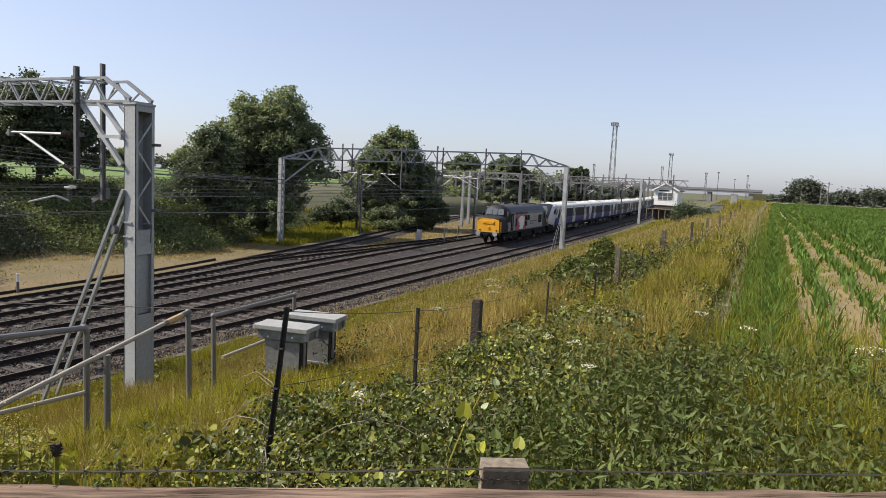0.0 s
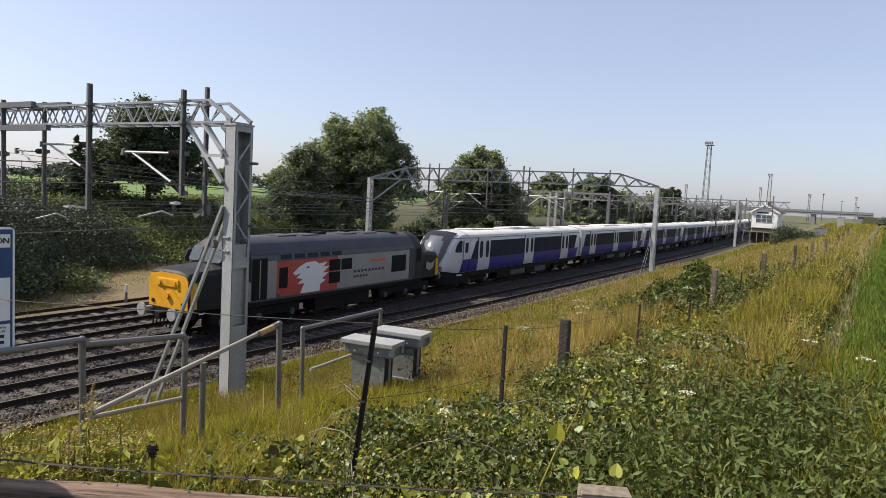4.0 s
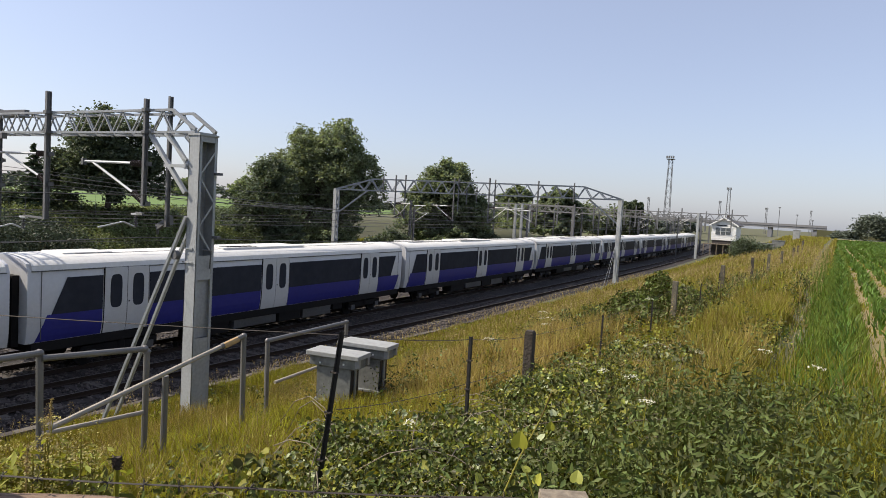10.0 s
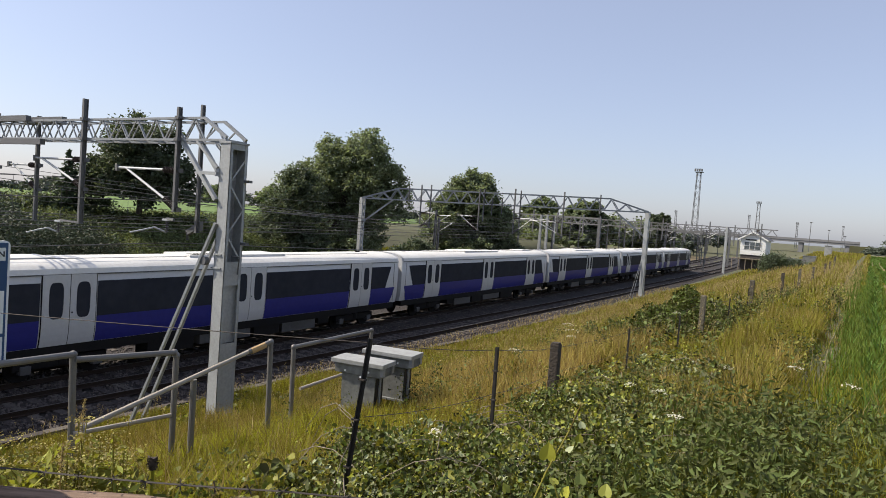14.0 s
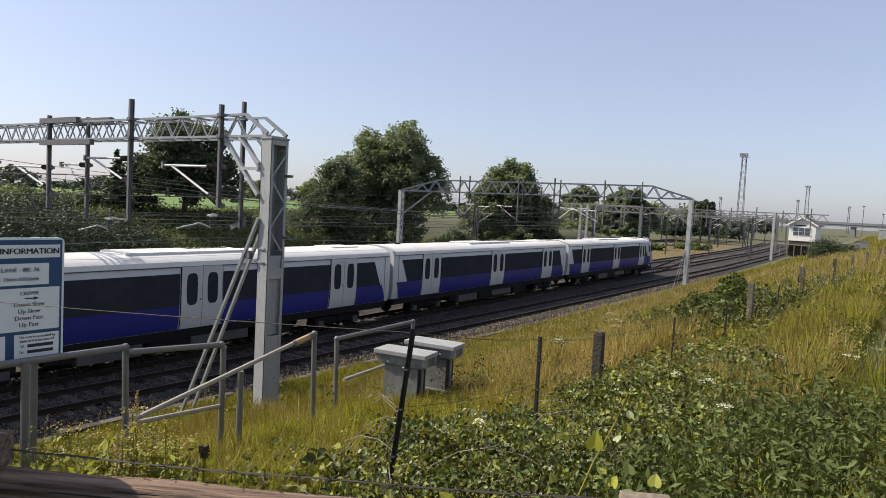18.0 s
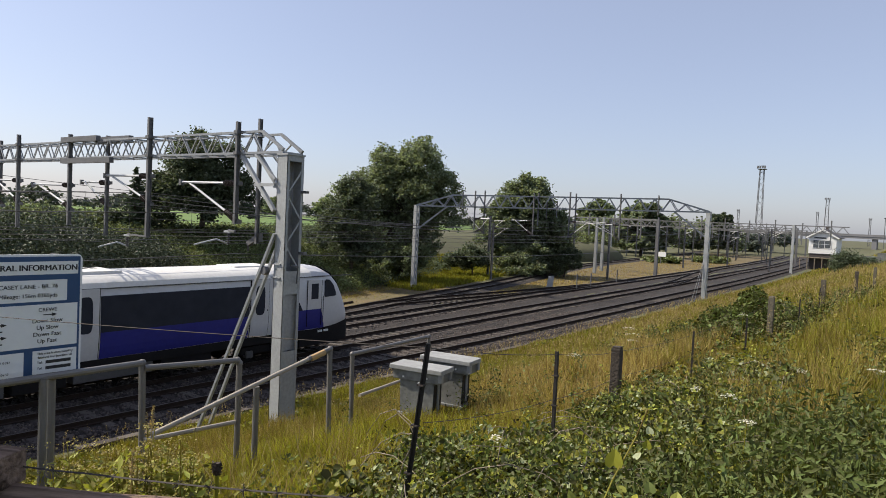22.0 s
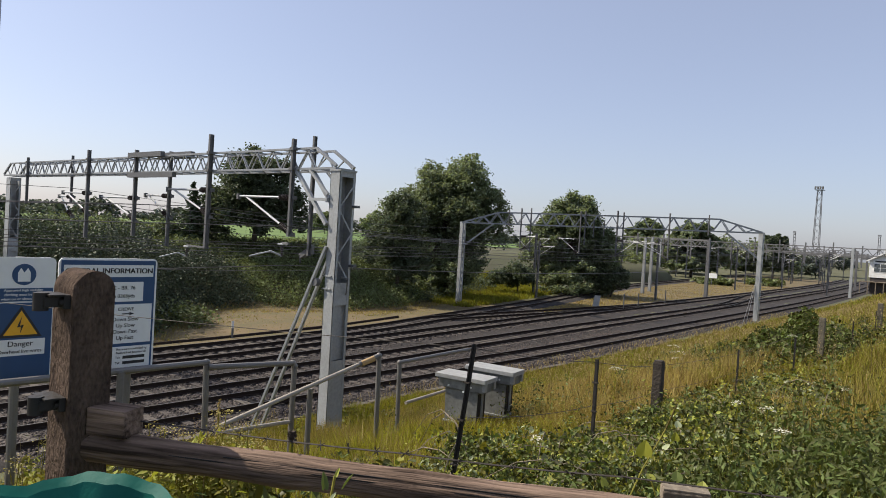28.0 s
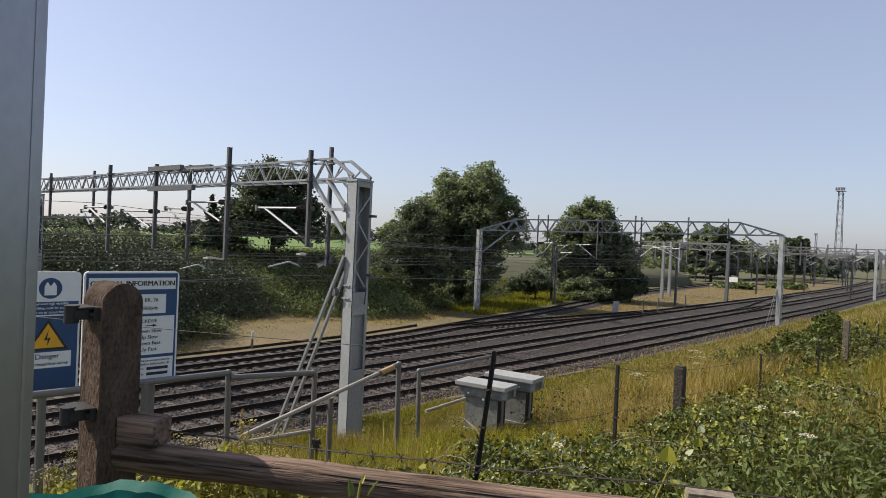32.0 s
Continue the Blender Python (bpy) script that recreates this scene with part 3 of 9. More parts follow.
def gantry(name, label, a, b, zb, zt, width, bays, drops, slope_ends=False, fall=0.0):
    """A portal of two legs and a box truss from a to b (x, y). drops: (share along, top, foot, half width, face). fall: how far b lies below a."""
    root = thing(name, label, "overhead line gantry", "overhead line gantries")
    a, b = Vector((a[0], a[1], 0)), Vector((b[0], b[1], 0))
    run = b - a
    d = run.normalized()
    side = Vector((-d.y, d.x, 0))
    at = lambda s, o, z: a + run * s + side * o + Vector((0, 0, z - fall * s))
    hw = width / 2
    inset = 0.13 if slope_ends else 0.035
    for o in (-hw, hw):
        part("bottom_chord", barred(at(0, o, zb), at(1, o, zb), 0.10 if slope_ends else 0.055), GALV, root)
        part("top_chord", barred(at(inset, o, zt), at(1 - inset, o, zt), 0.09 if slope_ends else 0.055), GALV, root)
        part("end_chord", barred(at(inset, o, zt), at(0, o, zb + 0.06), 0.07), GALV, root)
        part("end_chord", barred(at(1 - inset, o, zt), at(1, o, zb + 0.06), 0.07), GALV, root)
        for k in range(bays):
            s0, s1 = k / bays, (k + 1) / bays
            z = lambda s: zb + 0.06 + (zt - zb - 0.06) * min(1, s / inset, (1 - s) / inset)
            mid = (s0 + s1) / 2
            part("diagonal", barred(at(s0, o, zb), at(mid, o, z(mid)), 0.065 if slope_ends else 0.03), GALV, root)
            part("diagonal", barred(at(mid, o, z(mid)), at(s1, o, zb), 0.065 if slope_ends else 0.03), GALV, root)
    for k in range(bays + 1):
        s = k / bays
        part("cross_tie", barred(at(s, -hw, zb), at(s, hw, zb), 0.04), GALV, root)
        if inset < s < 1 - inset:
            part("cross_tie", barred(at(s, -hw, zt), at(s, hw, zt), 0.04), GALV, root)
    for s, top, foot, half, face in drops:
        p = at(s, face * (hw + half), 0)
        h, g = half * 0.66, half * 0.9
        bm = boxed(p.x - h, p.x + h, p.y - g, p.y - g + 0.014, foot, top)
        quad_box(bm, p.x - h, p.x + h, p.y + g - 0.014, p.y + g, foot, top)
        quad_box(bm, p.x - 0.008, p.x + 0.008, p.y - g + 0.014, p.y + g - 0.014, foot, top)
        post = part("drop_post", bm, OLDSTEEL, root, "dark steel drop post")
        for z in (zb, zt):
            z -= fall * s
            part("clamp", boxed(p.x - h - 0.03, p.x + h + 0.03, p.y - g - 0.03, p.y + g + 0.03, z - 0.04, z + 0.04), OLDSTEEL, post)
        part("end_plate", boxed(p.x - h - 0.012, p.x + h + 0.012, p.y - g - 0.01, p.y + g + 0.01, foot - 0.02, foot), OLDSTEEL, post)
    return root, at


# the near portal
near_gantry, near_at = gantry(
    "overhead_line_gantry", "grey steel lattice portal over four tracks with tall drop posts", (-13.78, 11.62), (-35.6, 10.42), 7.40, 7.92, 0.6, 30,
    [(0.0745, 8.36, 5.15, 0.055, -1), (0.0733, 8.18, 5.65, 0.06, 1), (0.2475, 8.47, 5.11, 0.07, 1), (0.408, 8.17, 4.99, 0.06, -1), (0.449, 8.15, 5.28, 0.065, 1), (0.611, 8.26, 5.04, 0.065, 1), (0.753, 8.23, 6.3, 0.05, -1), (0.872, 8.13, 6.2, 0.055, 1)],
)


def lattice_leg(parent, x0, x1, y0, y1, z0, z1, mat):
    """A leg with plated faces to both sides and lacing on the open faces."""
    leg = part("leg", boxed(x0, x1, y0, y0 + 0.02, z0, z1), mat, parent, "plated grey steel leg")
    part("plate", boxed(x0, x1, y1 - 0.02, y1, z0, z1), mat, leg)
    for x in (x0, x1):
        s = 1 if x == x0 else -1
        for y in (y0, y1):
            e = 0.07 if y == y0 else -0.07
            part("angle", boxed(x, x + s * 0.018, y, y + e, z0, z1), mat, leg)
    part("back_plate", boxed(x0 + 0.004, x0 + 0.02, y0 + 0.02, y1 - 0.02, z0, z1), mat, leg)
    x = x1 - 0.02
    z, flip = 4.6, False
    while z < z1 - 0.5:
        ya, yb = (y0 + 0.03, y1 - 0.03) if flip else (y1 - 0.03, y0 + 0.03)
        part("lacing", barred((x, ya, z), (x, yb, z + 0.6), 0.012, 0.04), mat, leg)
        z, flip = z + 0.6, not flip
    for lo, hi in ((z0, 2.65), (4.02, 4.58), (z1 - 0.14, z1)):
        part("batten", boxed(x - 0.012, x + 0.012, y0 + 0.02, y1 - 0.02, lo, hi), mat, leg)
    part("web", boxed(x - 0.10, x - 0.085, y0 + 0.02, y1 - 0.02, 2.65, 4.02), mat, leg)
    return leg


def near_legs():
    lattice_leg(near_gantry, -13.92, -13.55, 11.28, 11.78, 0.35, 7.33, MASTPAINT)
    part("cap_plate", boxed(-13.94, -13.53, 11.26, 11.80, 7.33, 7.37), MASTPAINT, near_gantry)
    lattice_leg(near_gantry, -35.9, -35.3, 10.3, 10.72, -0.3, 7.33, MASTPAINT)
    for y in (11.24, 11.81):
        part("knee_brace", barred((-13.93, y, 6.0), (-15.3, y + 0.02, 7.36), 0.09), MASTPAINT, near_gantry)
        part("knee_brace", barred((-13.93, y, 6.75), (-14.72, y, 7.36), 0.06), MASTPAINT, near_gantry)
        part("knee_tie", barred((-13.93, y, 6.62), (-14.7, y, 6.62), 0.07), MASTPAINT, near_gantry)
    # two raking stays, down to the ground
    for y, foot in ((11.24, 10.75), (11.46, 11.08)):
        part("raking_stay", barred((-13.88, y, 5.46), (-16.25, foot, 0.0), 0.085, 0.06), MASTPAINT, near_gantry, "raking angle stay")
    for z in (4.40, 4.72):
        band = part("band", boxed(-13.95, -13.66, 11.25, 11.275, z, z + 0.03), MASTPAINT, near_gantry, "thin clamping band")
        part("bolt", tubed((-13.93, 11.24, z + 0.015), (-13.93, 11.21, z + 0.015), 0.014, 6), OLDSTEEL, band)
    hook = bmesh.new()
    for a, b in (((-13.53, 11.45, 4.72), (-13.40, 11.58, 4.70)), ((-13.40, 11.58, 4.70), (-13.53, 11.66, 4.28))):
        tube(hook, a, b, 0.016, 6)
    part("wire_hook", hook, OLDSTEEL, near_gantry, "bent rod wire hook")
    for z in (4.98, 6.45):
        part("bracket", boxed(-13.55, -13.36, 11.70, 11.80, z, z + 0.06), OLDSTEEL, near_gantry)
    part("cable_reel", tubed((-14.16, 11.15, 4.55), (-14.16, 11.27, 4.55), 0.10, 14), OLDSTEEL, near_gantry, "small round pulley on the stays", True)


near_legs()
for s0, s1, o, z0 in ((0.37, 0.468, 0.40, 7.97), (0.335, 0.43, -0.20, 8.02), (0.335, 0.468, 0.40, 7.30)):
    p, q = near_at(s0, o, z0), near_at(s1, o, z0)
    part("signal_cable_trough", barred(p, q, 0.14, 0.16), OLDSTEEL, near_gantry)


def ribbed(a, b, r):
    """An insulator turned in one piece: a core with sheds."""
    a, b = Vector(a), Vector(b)
    turn = (b - a).to_track_quat("Z", "Y")
    n = max(3, int((b - a).length / 0.06))
    rings = []
    for k in range(n):
        for t, q in ((0.0, 0.45), (0.30, 0.45), (0.36, 1.0), (0.58, 0.95), (0.66, 0.45)):
            c = a.lerp(b, (k + t) / n)
            rings.append([c + turn @ Vector((math.cos(2 * math.pi * v / 10) * r * q, math.sin(2 * math.pi * v / 10) * r * q, 0)) for v in range(10)])
    return loft(bmesh.new(), rings)


def cantilever(post, z, reach, drop=1.25, group="cantilever arms"):
    """A registration arm on a drop post: a level tube, a slanting tube and their insulators."""
    x, y = post
    arm = thing("cantilever_arm", "pale tubular overhead line bracket with brown ribbed insulators", "overhead bracket", group, (x, y, z))
    s = 1 if reach > 0 else -1
    part("insulator", ribbed((0.06 * s, 0.09, 0), (0.62 * s, 0.09, 0.01), 0.085), INSULATOR, arm, "brown ribbed insulator", True)
    part("top_tube", tubed((0.60 * s, 0.09, 0.01), (reach, 0.09, 0.03), 0.032), TUBE, arm, "", True)
    part("insulator", ribbed((0.06 * s, 0.09, -drop), (0.55 * s, 0.09, -drop * 0.74), 0.085), INSULATOR, arm, "brown ribbed insulator", True)
    part("stay_tube", tubed((0.53 * s, 0.09, -drop * 0.75), (reach * 0.84, 0.09, 0.0), 0.032), TUBE, arm, "", True)
    part("clamp", boxed(reach - 0.05, reach + 0.05, 0.04, 0.14, -0.06, 0.10), OLDSTEEL, arm)
    part("post_bracket", boxed(-0.07, 0.07, 0.0, 0.14, -drop - 0.05, -drop + 0.05), OLDSTEEL, arm)
    part("post_bracket", boxed(-0.07, 0.07, 0.0, 0.14, -0.05, 0.05), OLDSTEEL, arm)
    return arm


for s, face, z, reach, drop in ((0.0733, 1, 6.65, -2.65, 0.96), (0.2475, 1, 6.83, -2.74, 0.80), (0.408, -1, 6.67, -1.95, 0.74), (0.449, 1, 6.53, -3.04, 0.79), (0.611, 1, 6.67, -2.7, 0.81), (0.753, -1, 6.55, -1.6, 0.8)):
    p = near_at(s, face * 0.36, 0)
    cantilever((p.x, p.y), z, reach, drop)
# counterweight bracket at the foot of the first drop post
p = near_at(0.0745, -0.42, 0)
balance = thing("balance_weight_bracket", "dark slanted steel bracket on a drop post foot", "overhead bracket", "", (p.x, p.y, 5.2))
part("arm", barred((0.0, 0, 0.10), (-0.42, 0.0, -0.10), 0.13), OLDSTEEL, balance)
part("plate", boxed(-0.09, 0.10, -0.05, 0.05, -0.02, 0.22), OLDSTEEL, balance)
part("fork", barred((-0.40, -0.05, -0.06), (-0.50, 0.05, -0.28), 0.05), OLDSTEEL, balance)


def dropper_arm(x, y, z, dx, dy, s):
    """A short bent tube under a capped insulator, carried on the foot of a drop post."""
    root = thing("registration_arm", "pale bent tube hanging from a capped insulator", "overhead bracket", "registration arms", (x, y, z))
    part("insulator", ribbed((0, 0, 0.0), (0, 0, 0.30), 0.055), INSULATOR, root, "", True)
    part("cap", boxed(-0.15, 0.15, -0.05, 0.05, 0.30, 0.35, 0.01), TUBE, root)
    q = near_at(s, 0.36, z + 0.36) - Vector((x, y, z))
    part("bracket", barred((0, 0, 0.36), q, 0.05), OLDSTEEL, root)
    bm = tubed((0, 0, 0), (dx * 0.35, dy * 0.35, 0.12), 0.026)
    tube(bm, (dx * 0.35, dy * 0.35, 0.12), (dx, dy, -0.04), 0.022)
    part("bent_tube", bm, TUBE, root, "pale bent steel tube", True)


dropper_arm(-20.62, 11.14, 4.75, -0.35, -0.7, 0.2475)
dropper_arm(-16.1, 11.5, 5.08, -0.4, -0.75, 0.0733)

# the far portal
far_gantry, far_at = gantry(
    "overhead_line_gantry", "pale steel lattice portal with sloping ends over the junction", (-17.4, 58.7), (-39.7, 47.4), 7.72, 8.74, 0.7, 20,
    [(0.165, 8.95, 7.3, 0.06, 1), (0.288, 8.95, 4.97, 0.07, 1), (0.437, 8.84, 5.65, 0.06, 1), (0.457, 8.95, 5.02, 0.07, 1), (0.50, 8.1, 6.7, 0.05, 1), (0.535, 8.1, 6.6, 0.05, 1), (0.564, 8.76, 5.9, 0.06, 1), (0.58, 8.75, 5.1, 0.06, 1), (0.752, 8.8, 5.0, 0.06, 1), (0.786, 8.75, 5.3, 0.06, 1), (0.83, 8.6, 7.2, 0.05, 1)],
    True, 0.5,
)


def far_legs():
    for s, foot in ((0.0, 0.5), (1.0, -0.2)):
        p = far_at(s, 0, 0)
        top = 7.78 - 0.5 * s
        leg = part("leg", boxed(p.x - 0.17, p.x + 0.17, p.y - 0.22, p.y - 0.06, foot, top, 0.01), MASTPAINT, far_gantry, "pale grey twin-channel leg")
        part("channel", boxed(p.x - 0.17, p.x + 0.17, p.y + 0.10, p.y + 0.26, foot, top, 0.01), MASTPAINT, leg)
        for z in np.arange(foot + 0.5, top - 0.2, 0.62):
            part("batten", boxed(p.x - 0.15, p.x + 0.15, p.y - 0.06, p.y + 0.10, z, z + 0.10), MASTPAINT, leg)
        q = far_at(0.11 if s == 0 else 0.89, 0, 7.68)
        part("knee_brace", barred((p.x, p.y, 5.5 - 0.5 * s), q, 0.13), MASTPAINT, far_gantry)
    p = far_at(0, 0, 0)
    for dx in (-0.5, -0.75):
        part("stay_wire", tubed((p.x, p.y, 4.6), (p.x + dx, p.y - 0.8, 0.2), 0.02, 5), GALV, far_gantry)


far_legs()
for s, z, reach in ((0.288, 6.3, -3.1), (0.457, 6.4, 2.0), (0.58, 6.3, -2.2), (0.752, 6.3, -1.8), (0.786, 6.3, 1.6)):
    p = far_at(s, 0.41, 0)
    cantilever((p.x, p.y), z, reach, 1.2)


def plain_mast(x, y, top, foot, half, arm=0.0, label="slim grey overhead line mast"):
    root = thing("overhead_line_mast", label, "overhead line mast", "overhead line masts", (x, y, foot))
    h = top - foot
    part("mast", boxed(-half, half, -half * 0.15, half * 0.15, 0, h), OLDSTEEL, root)
    for o in (-half, half):
        part("flange", boxed(o - 0.012, o + 0.012, -half, half, 0, h), OLDSTEEL, root)
    part("base", boxed(-half - 0.12, half + 0.12, -half - 0.12, half + 0.12, -0.15, 0.1, 0.02), CONCRETE, root)
    if arm:
        part("arm_tube", tubed((0, 0, h - 0.6), (arm, 0, h - 0.5), 0.03), TUBE, root)
        part("stay_tube", tubed((0, 0, h - 1.6), (arm * 0.85, 0, h - 0.55), 0.03), TUBE, root)
        part("insulator", ribbed((0, 0, h - 0.6), (arm * 0.25, 0, h - 0.57), 0.08), INSULATOR, root)
    return root


def concrete_mast(x, y, top, foot, half):
    root = thing("concrete_mast", "pale square concrete overhead line mast", "overhead line mast", "overhead line masts", (x, y, foot))
    bm = bmesh.new()
    h = top - foot
    loft(bm, [[(-half * k, -half * k, z), (half * k, -half * k, z), (half * k, half * k, z), (-half * k, half * k, z)] for k, z in ((1.15, 0), (1.0, h * 0.5), (0.85, h))])
    part("shaft", bm, GALV, root)
    part("cap", boxed(-half, half, -half, half, h, h + 0.06), OLDSTEEL, root)
    return root


for x, y, top, half in ((-41.3, 62.6, 6.0, 0.09), (-43.8, 65.7, 6.8, 0.11), (-33.85, 76.7, 7.2, 0.1), (-46, 84, 6.6, 0.09), (-52, 104, 7.2, 0.1), (-59, 150, 7.4, 0.1), (-38, 118, 7.2, 0.1), (-47, 135, 7.2, 0.1)):
    plain_mast(x, y, top, float(land(x, y)) - 0.05, half, random.choice((-2.2, 2.0)))
for x, y, top in ((-40.1, 86.7, 7.4), (-41.7, 92.5, 7.6)):
    concrete_mast(x, y, top, -0.3, 0.17)


# the crowd of masts in the yard
mast_rng = random.Random(8)
for k in range(20):
    y = 136 + 8.5 * k + mast_rng.uniform(-4, 4)
    a, c = float(line_x(3, y)), float(line_x(0, y))
    x = a - 6 + (c - a + 4) * mast_rng.choice((0.0, 0.22, 0.45, 0.62, 0.8))
    if min(abs(x - float(line_x(i, y))) for i in range(4)) < 1.9:
        x += 2.1
    plain_mast(x, y, mast_rng.uniform(7.0, 9.2), float(land(x, y)) - 0.05, 0.085, mast_rng.choice((-2.4, 2.2)), "dark overhead line mast in the crowded yard")


def yard_gantry(ax, ay, bx, by, zb, zt, posts, legs=(0, 1), label="distant grey lattice portal over the yard tracks"):
    """A simpler far portal: truss, legs and drop posts."""
    root = thing("overhead_line_gantry", label, "overhead line gantry", "overhead line gantries")
    a, b = Vector((ax, ay, 0)), Vector((bx, by, 0))
    at = lambda s, z: a.lerp(b, s) + Vector((0, 0, z))
    for z in (zb, zt):
        part("chord", barred(at(0, z), at(1, z), 0.16), OLDSTEEL, root)
    n = max(6, int((b - a).length / 1.8))
    for k in range(n):
        part("diagonal", barred(at(k / n, zb), at((k + 0.5) / n, zt), 0.10), OLDSTEEL, root)
        part("diagonal", barred(at((k + 0.5) / n, zt), at((k + 1) / n, zb), 0.10), OLDSTEEL, root)
    for s in legs:
        p = at(s, 0)
        part("leg", boxed(p.x - 0.2, p.x + 0.2, p.y - 0.2, p.y + 0.2, -0.3, zt + 0.1), OLDSTEEL if s == 0 else MASTPAINT, root)
    for k in range(posts):
        p = at((k + 0.6) / posts, 0)
        part("drop_post", boxed(p.x - 0.09, p.x + 0.09, p.y - 0.09, p.y + 0.09, 4.8, zt + random.uniform(0.4, 1.0)), OLDSTEEL, root)
    return root


yard_gantry(-14.6, 126.8, -58, 133, 6.9, 8.0, 10, (0.191, 1))
yard_gantry(-29, 168.0, -66, 172, 6.9, 8.0, 9)
yard_gantry(-34, 212.0, -78, 216, 6.9, 8.0, 9)
yard_gantry(-40, 262.0, -96, 266, 6.9, 8.0, 9)
yard_gantry(-33.5, 92.0, -60, 98, 6.6, 7.5, 6)
for k in range(16):
    y = 128 + k * 8.5
    x = float(line_x(k % 3, y)) - 1.9 + random.uniform(-0.4, 0.4) - 4 * (k % 4)
    plain_mast(x, y, random.uniform(5.5, 7.8), -0.3, 0.085, random.choice((0, -2.0, 2.0)), "distant grey overhead line mast in the yard")


# ---- overhead wires ----


def sagging(points, sag, n=14):
    """Points of a wire through supports, sagging between them."""
    out = []
    for a, b in zip(points, points[1:]):
        a, b = Vector(a), Vector(b)
        for k in range(n):
            t = k / n
            out.append(a.lerp(b, t) - Vector((0, 0, 4 * sag * t * (1 - t))))
    out.append(Vector(points[-1]))
    return out


def wire(name, points, r, mat, label, category, group="", parent=None):
    bm = bmesh.new()
    rings = []
    for k, p in enumerate(points):
        d = (points[min(k + 1, len(points) - 1)] - points[max(k - 1, 0)]).normalized()
        u = d.cross(Vector((0, 0, 1))).normalized()
        v = u.cross(d)
        rings.append([p + (u * math.cos(a) + v * math.sin(a)) * r for a in (0, 2.094, 4.189)])
    loft(bm, rings)
    if parent:
        return part(name, bm, mat, parent)
    return single(name, bm, mat, label, category, group)


for i, (zc, zm) in enumerate(((4.95, 6.35), (4.95, 6.35), (4.95, 6.3), (4.95, 6.3))):
    stops = (-45, 11.2, 54.0, 92.0, 130.0, 170, 214)
    lift = [Vector((float(line_x(i, y)) + 0.15 * (-1) ** k, y, zc)) for k, y in enumerate(stops)]
    line = thing("overhead_wire", "catenary and contact wire with droppers over one track", "overhead wire", "overhead wires")
    wire("contact_wire", sagging(lift, 0.03), 0.011, WIRE, "", "", parent=line)
    hang = sagging([p + Vector((0, 0, zm - zc)) for p in lift], 0.75)
    wire("catenary_wire", hang, 0.012, WIRE, "", "", parent=line)
    for k in range(14, 14 * 4, 2):
        p = hang[k]
        part("dropper", tubed(p, (p.x, p.y, zc), 0.006, 4), WIRE, line)
# feeder and return wires along the line
for x0, x1, z0, z1 in ((-15.1, -18.5, 4.9, 5.2), (-15.1, -18.6, 5.9, 6.0), (-35.2, -39.5, 5.0, 5.2), (-35.2, -39.6, 4.3, 4.5), (-35.3, -39.6, 5.6, 5.9), (-35.3, -39.7, 3.4, 3.6), (-30.0, -36.0, 6.9, 6.9)):
    pts = sagging([Vector((x0 + 0.3, -50, z0)), Vector((x0, 11.0, z0)), Vector((x1, 48 if x1 < -25 else 58, z1)), Vector((x1 - 6, 100, z1))], 0.5)
    wire("feeder_wire", pts, 0.012, WIRE, "thin dark feeder wire strung between portals", "overhead wire", "feeder wires")

# ---- the train ----
SIDE, BOTTOM, SILL, HEAD, CANT, TOP = 1.38, 1.10, 1.96, 3.11, 3.36, 3.80
CAR, END = 22.5, 24.0


TUCK = ((BOTTOM, 0.095), (1.28, 0.055), (1.48, 0.026), (1.72, 0.008), (SILL, 0.0))


def tuck(z):
    """How far the side curves in below the waist."""
    return float(np.interp(z, [a for a, _ in TUCK], [b for _, b in TUCK]))


def hull(y0, y1, bottom=BOTTOM, k=1.0):
    """Cross-section ring of a coach: sides that curve in below the waist, and a curved roof."""
    low = [(SIDE - b, a) for a, b in TUCK]
    ring = [(-x, z) for x, z in low] + [(-SIDE * 0.985, CANT)]
    for a in range(1, 8):
        t = math.pi * a / 8
        ring.append((-math.cos(t) * SIDE * 0.985, CANT + (TOP - CANT) * math.sin(t) ** 0.75))
    return ring + [(SIDE * 0.985, CANT)] + low[::-1]


def curved(s, ya, yb, z0, z1, lift):
    """A panel that follows the curved side s; ya and yb are its edges at the bottom and at the top."""
    rings = []
    for z in sorted({z0, z1} | {a for a, _ in TUCK if z0 < a < z1}):
        t = (z - z0) / (z1 - z0)
        p, q = ya[0] + (ya[1] - ya[0]) * t, yb[0] + (yb[1] - yb[0]) * t
        x = SIDE - tuck(z)
        rings.append([(s * (x - 0.02), p, z), (s * (x + lift), p, z), (s * (x + lift), q, z), (s * (x - 0.02), q, z)])
    bm = loft(bmesh.new(), rings)
    bmesh.ops.recalc_face_normals(bm, faces=bm.faces[:])
    return bm


def roof_ring():
    ring = []
    for a in range(0, 13):
        t = math.pi * a / 12
        ring.append((-math.cos(t) * (SIDE + 0.012), CANT + (TOP - CANT) * math.sin(t) ** 0.75 + 0.006))
    return ring


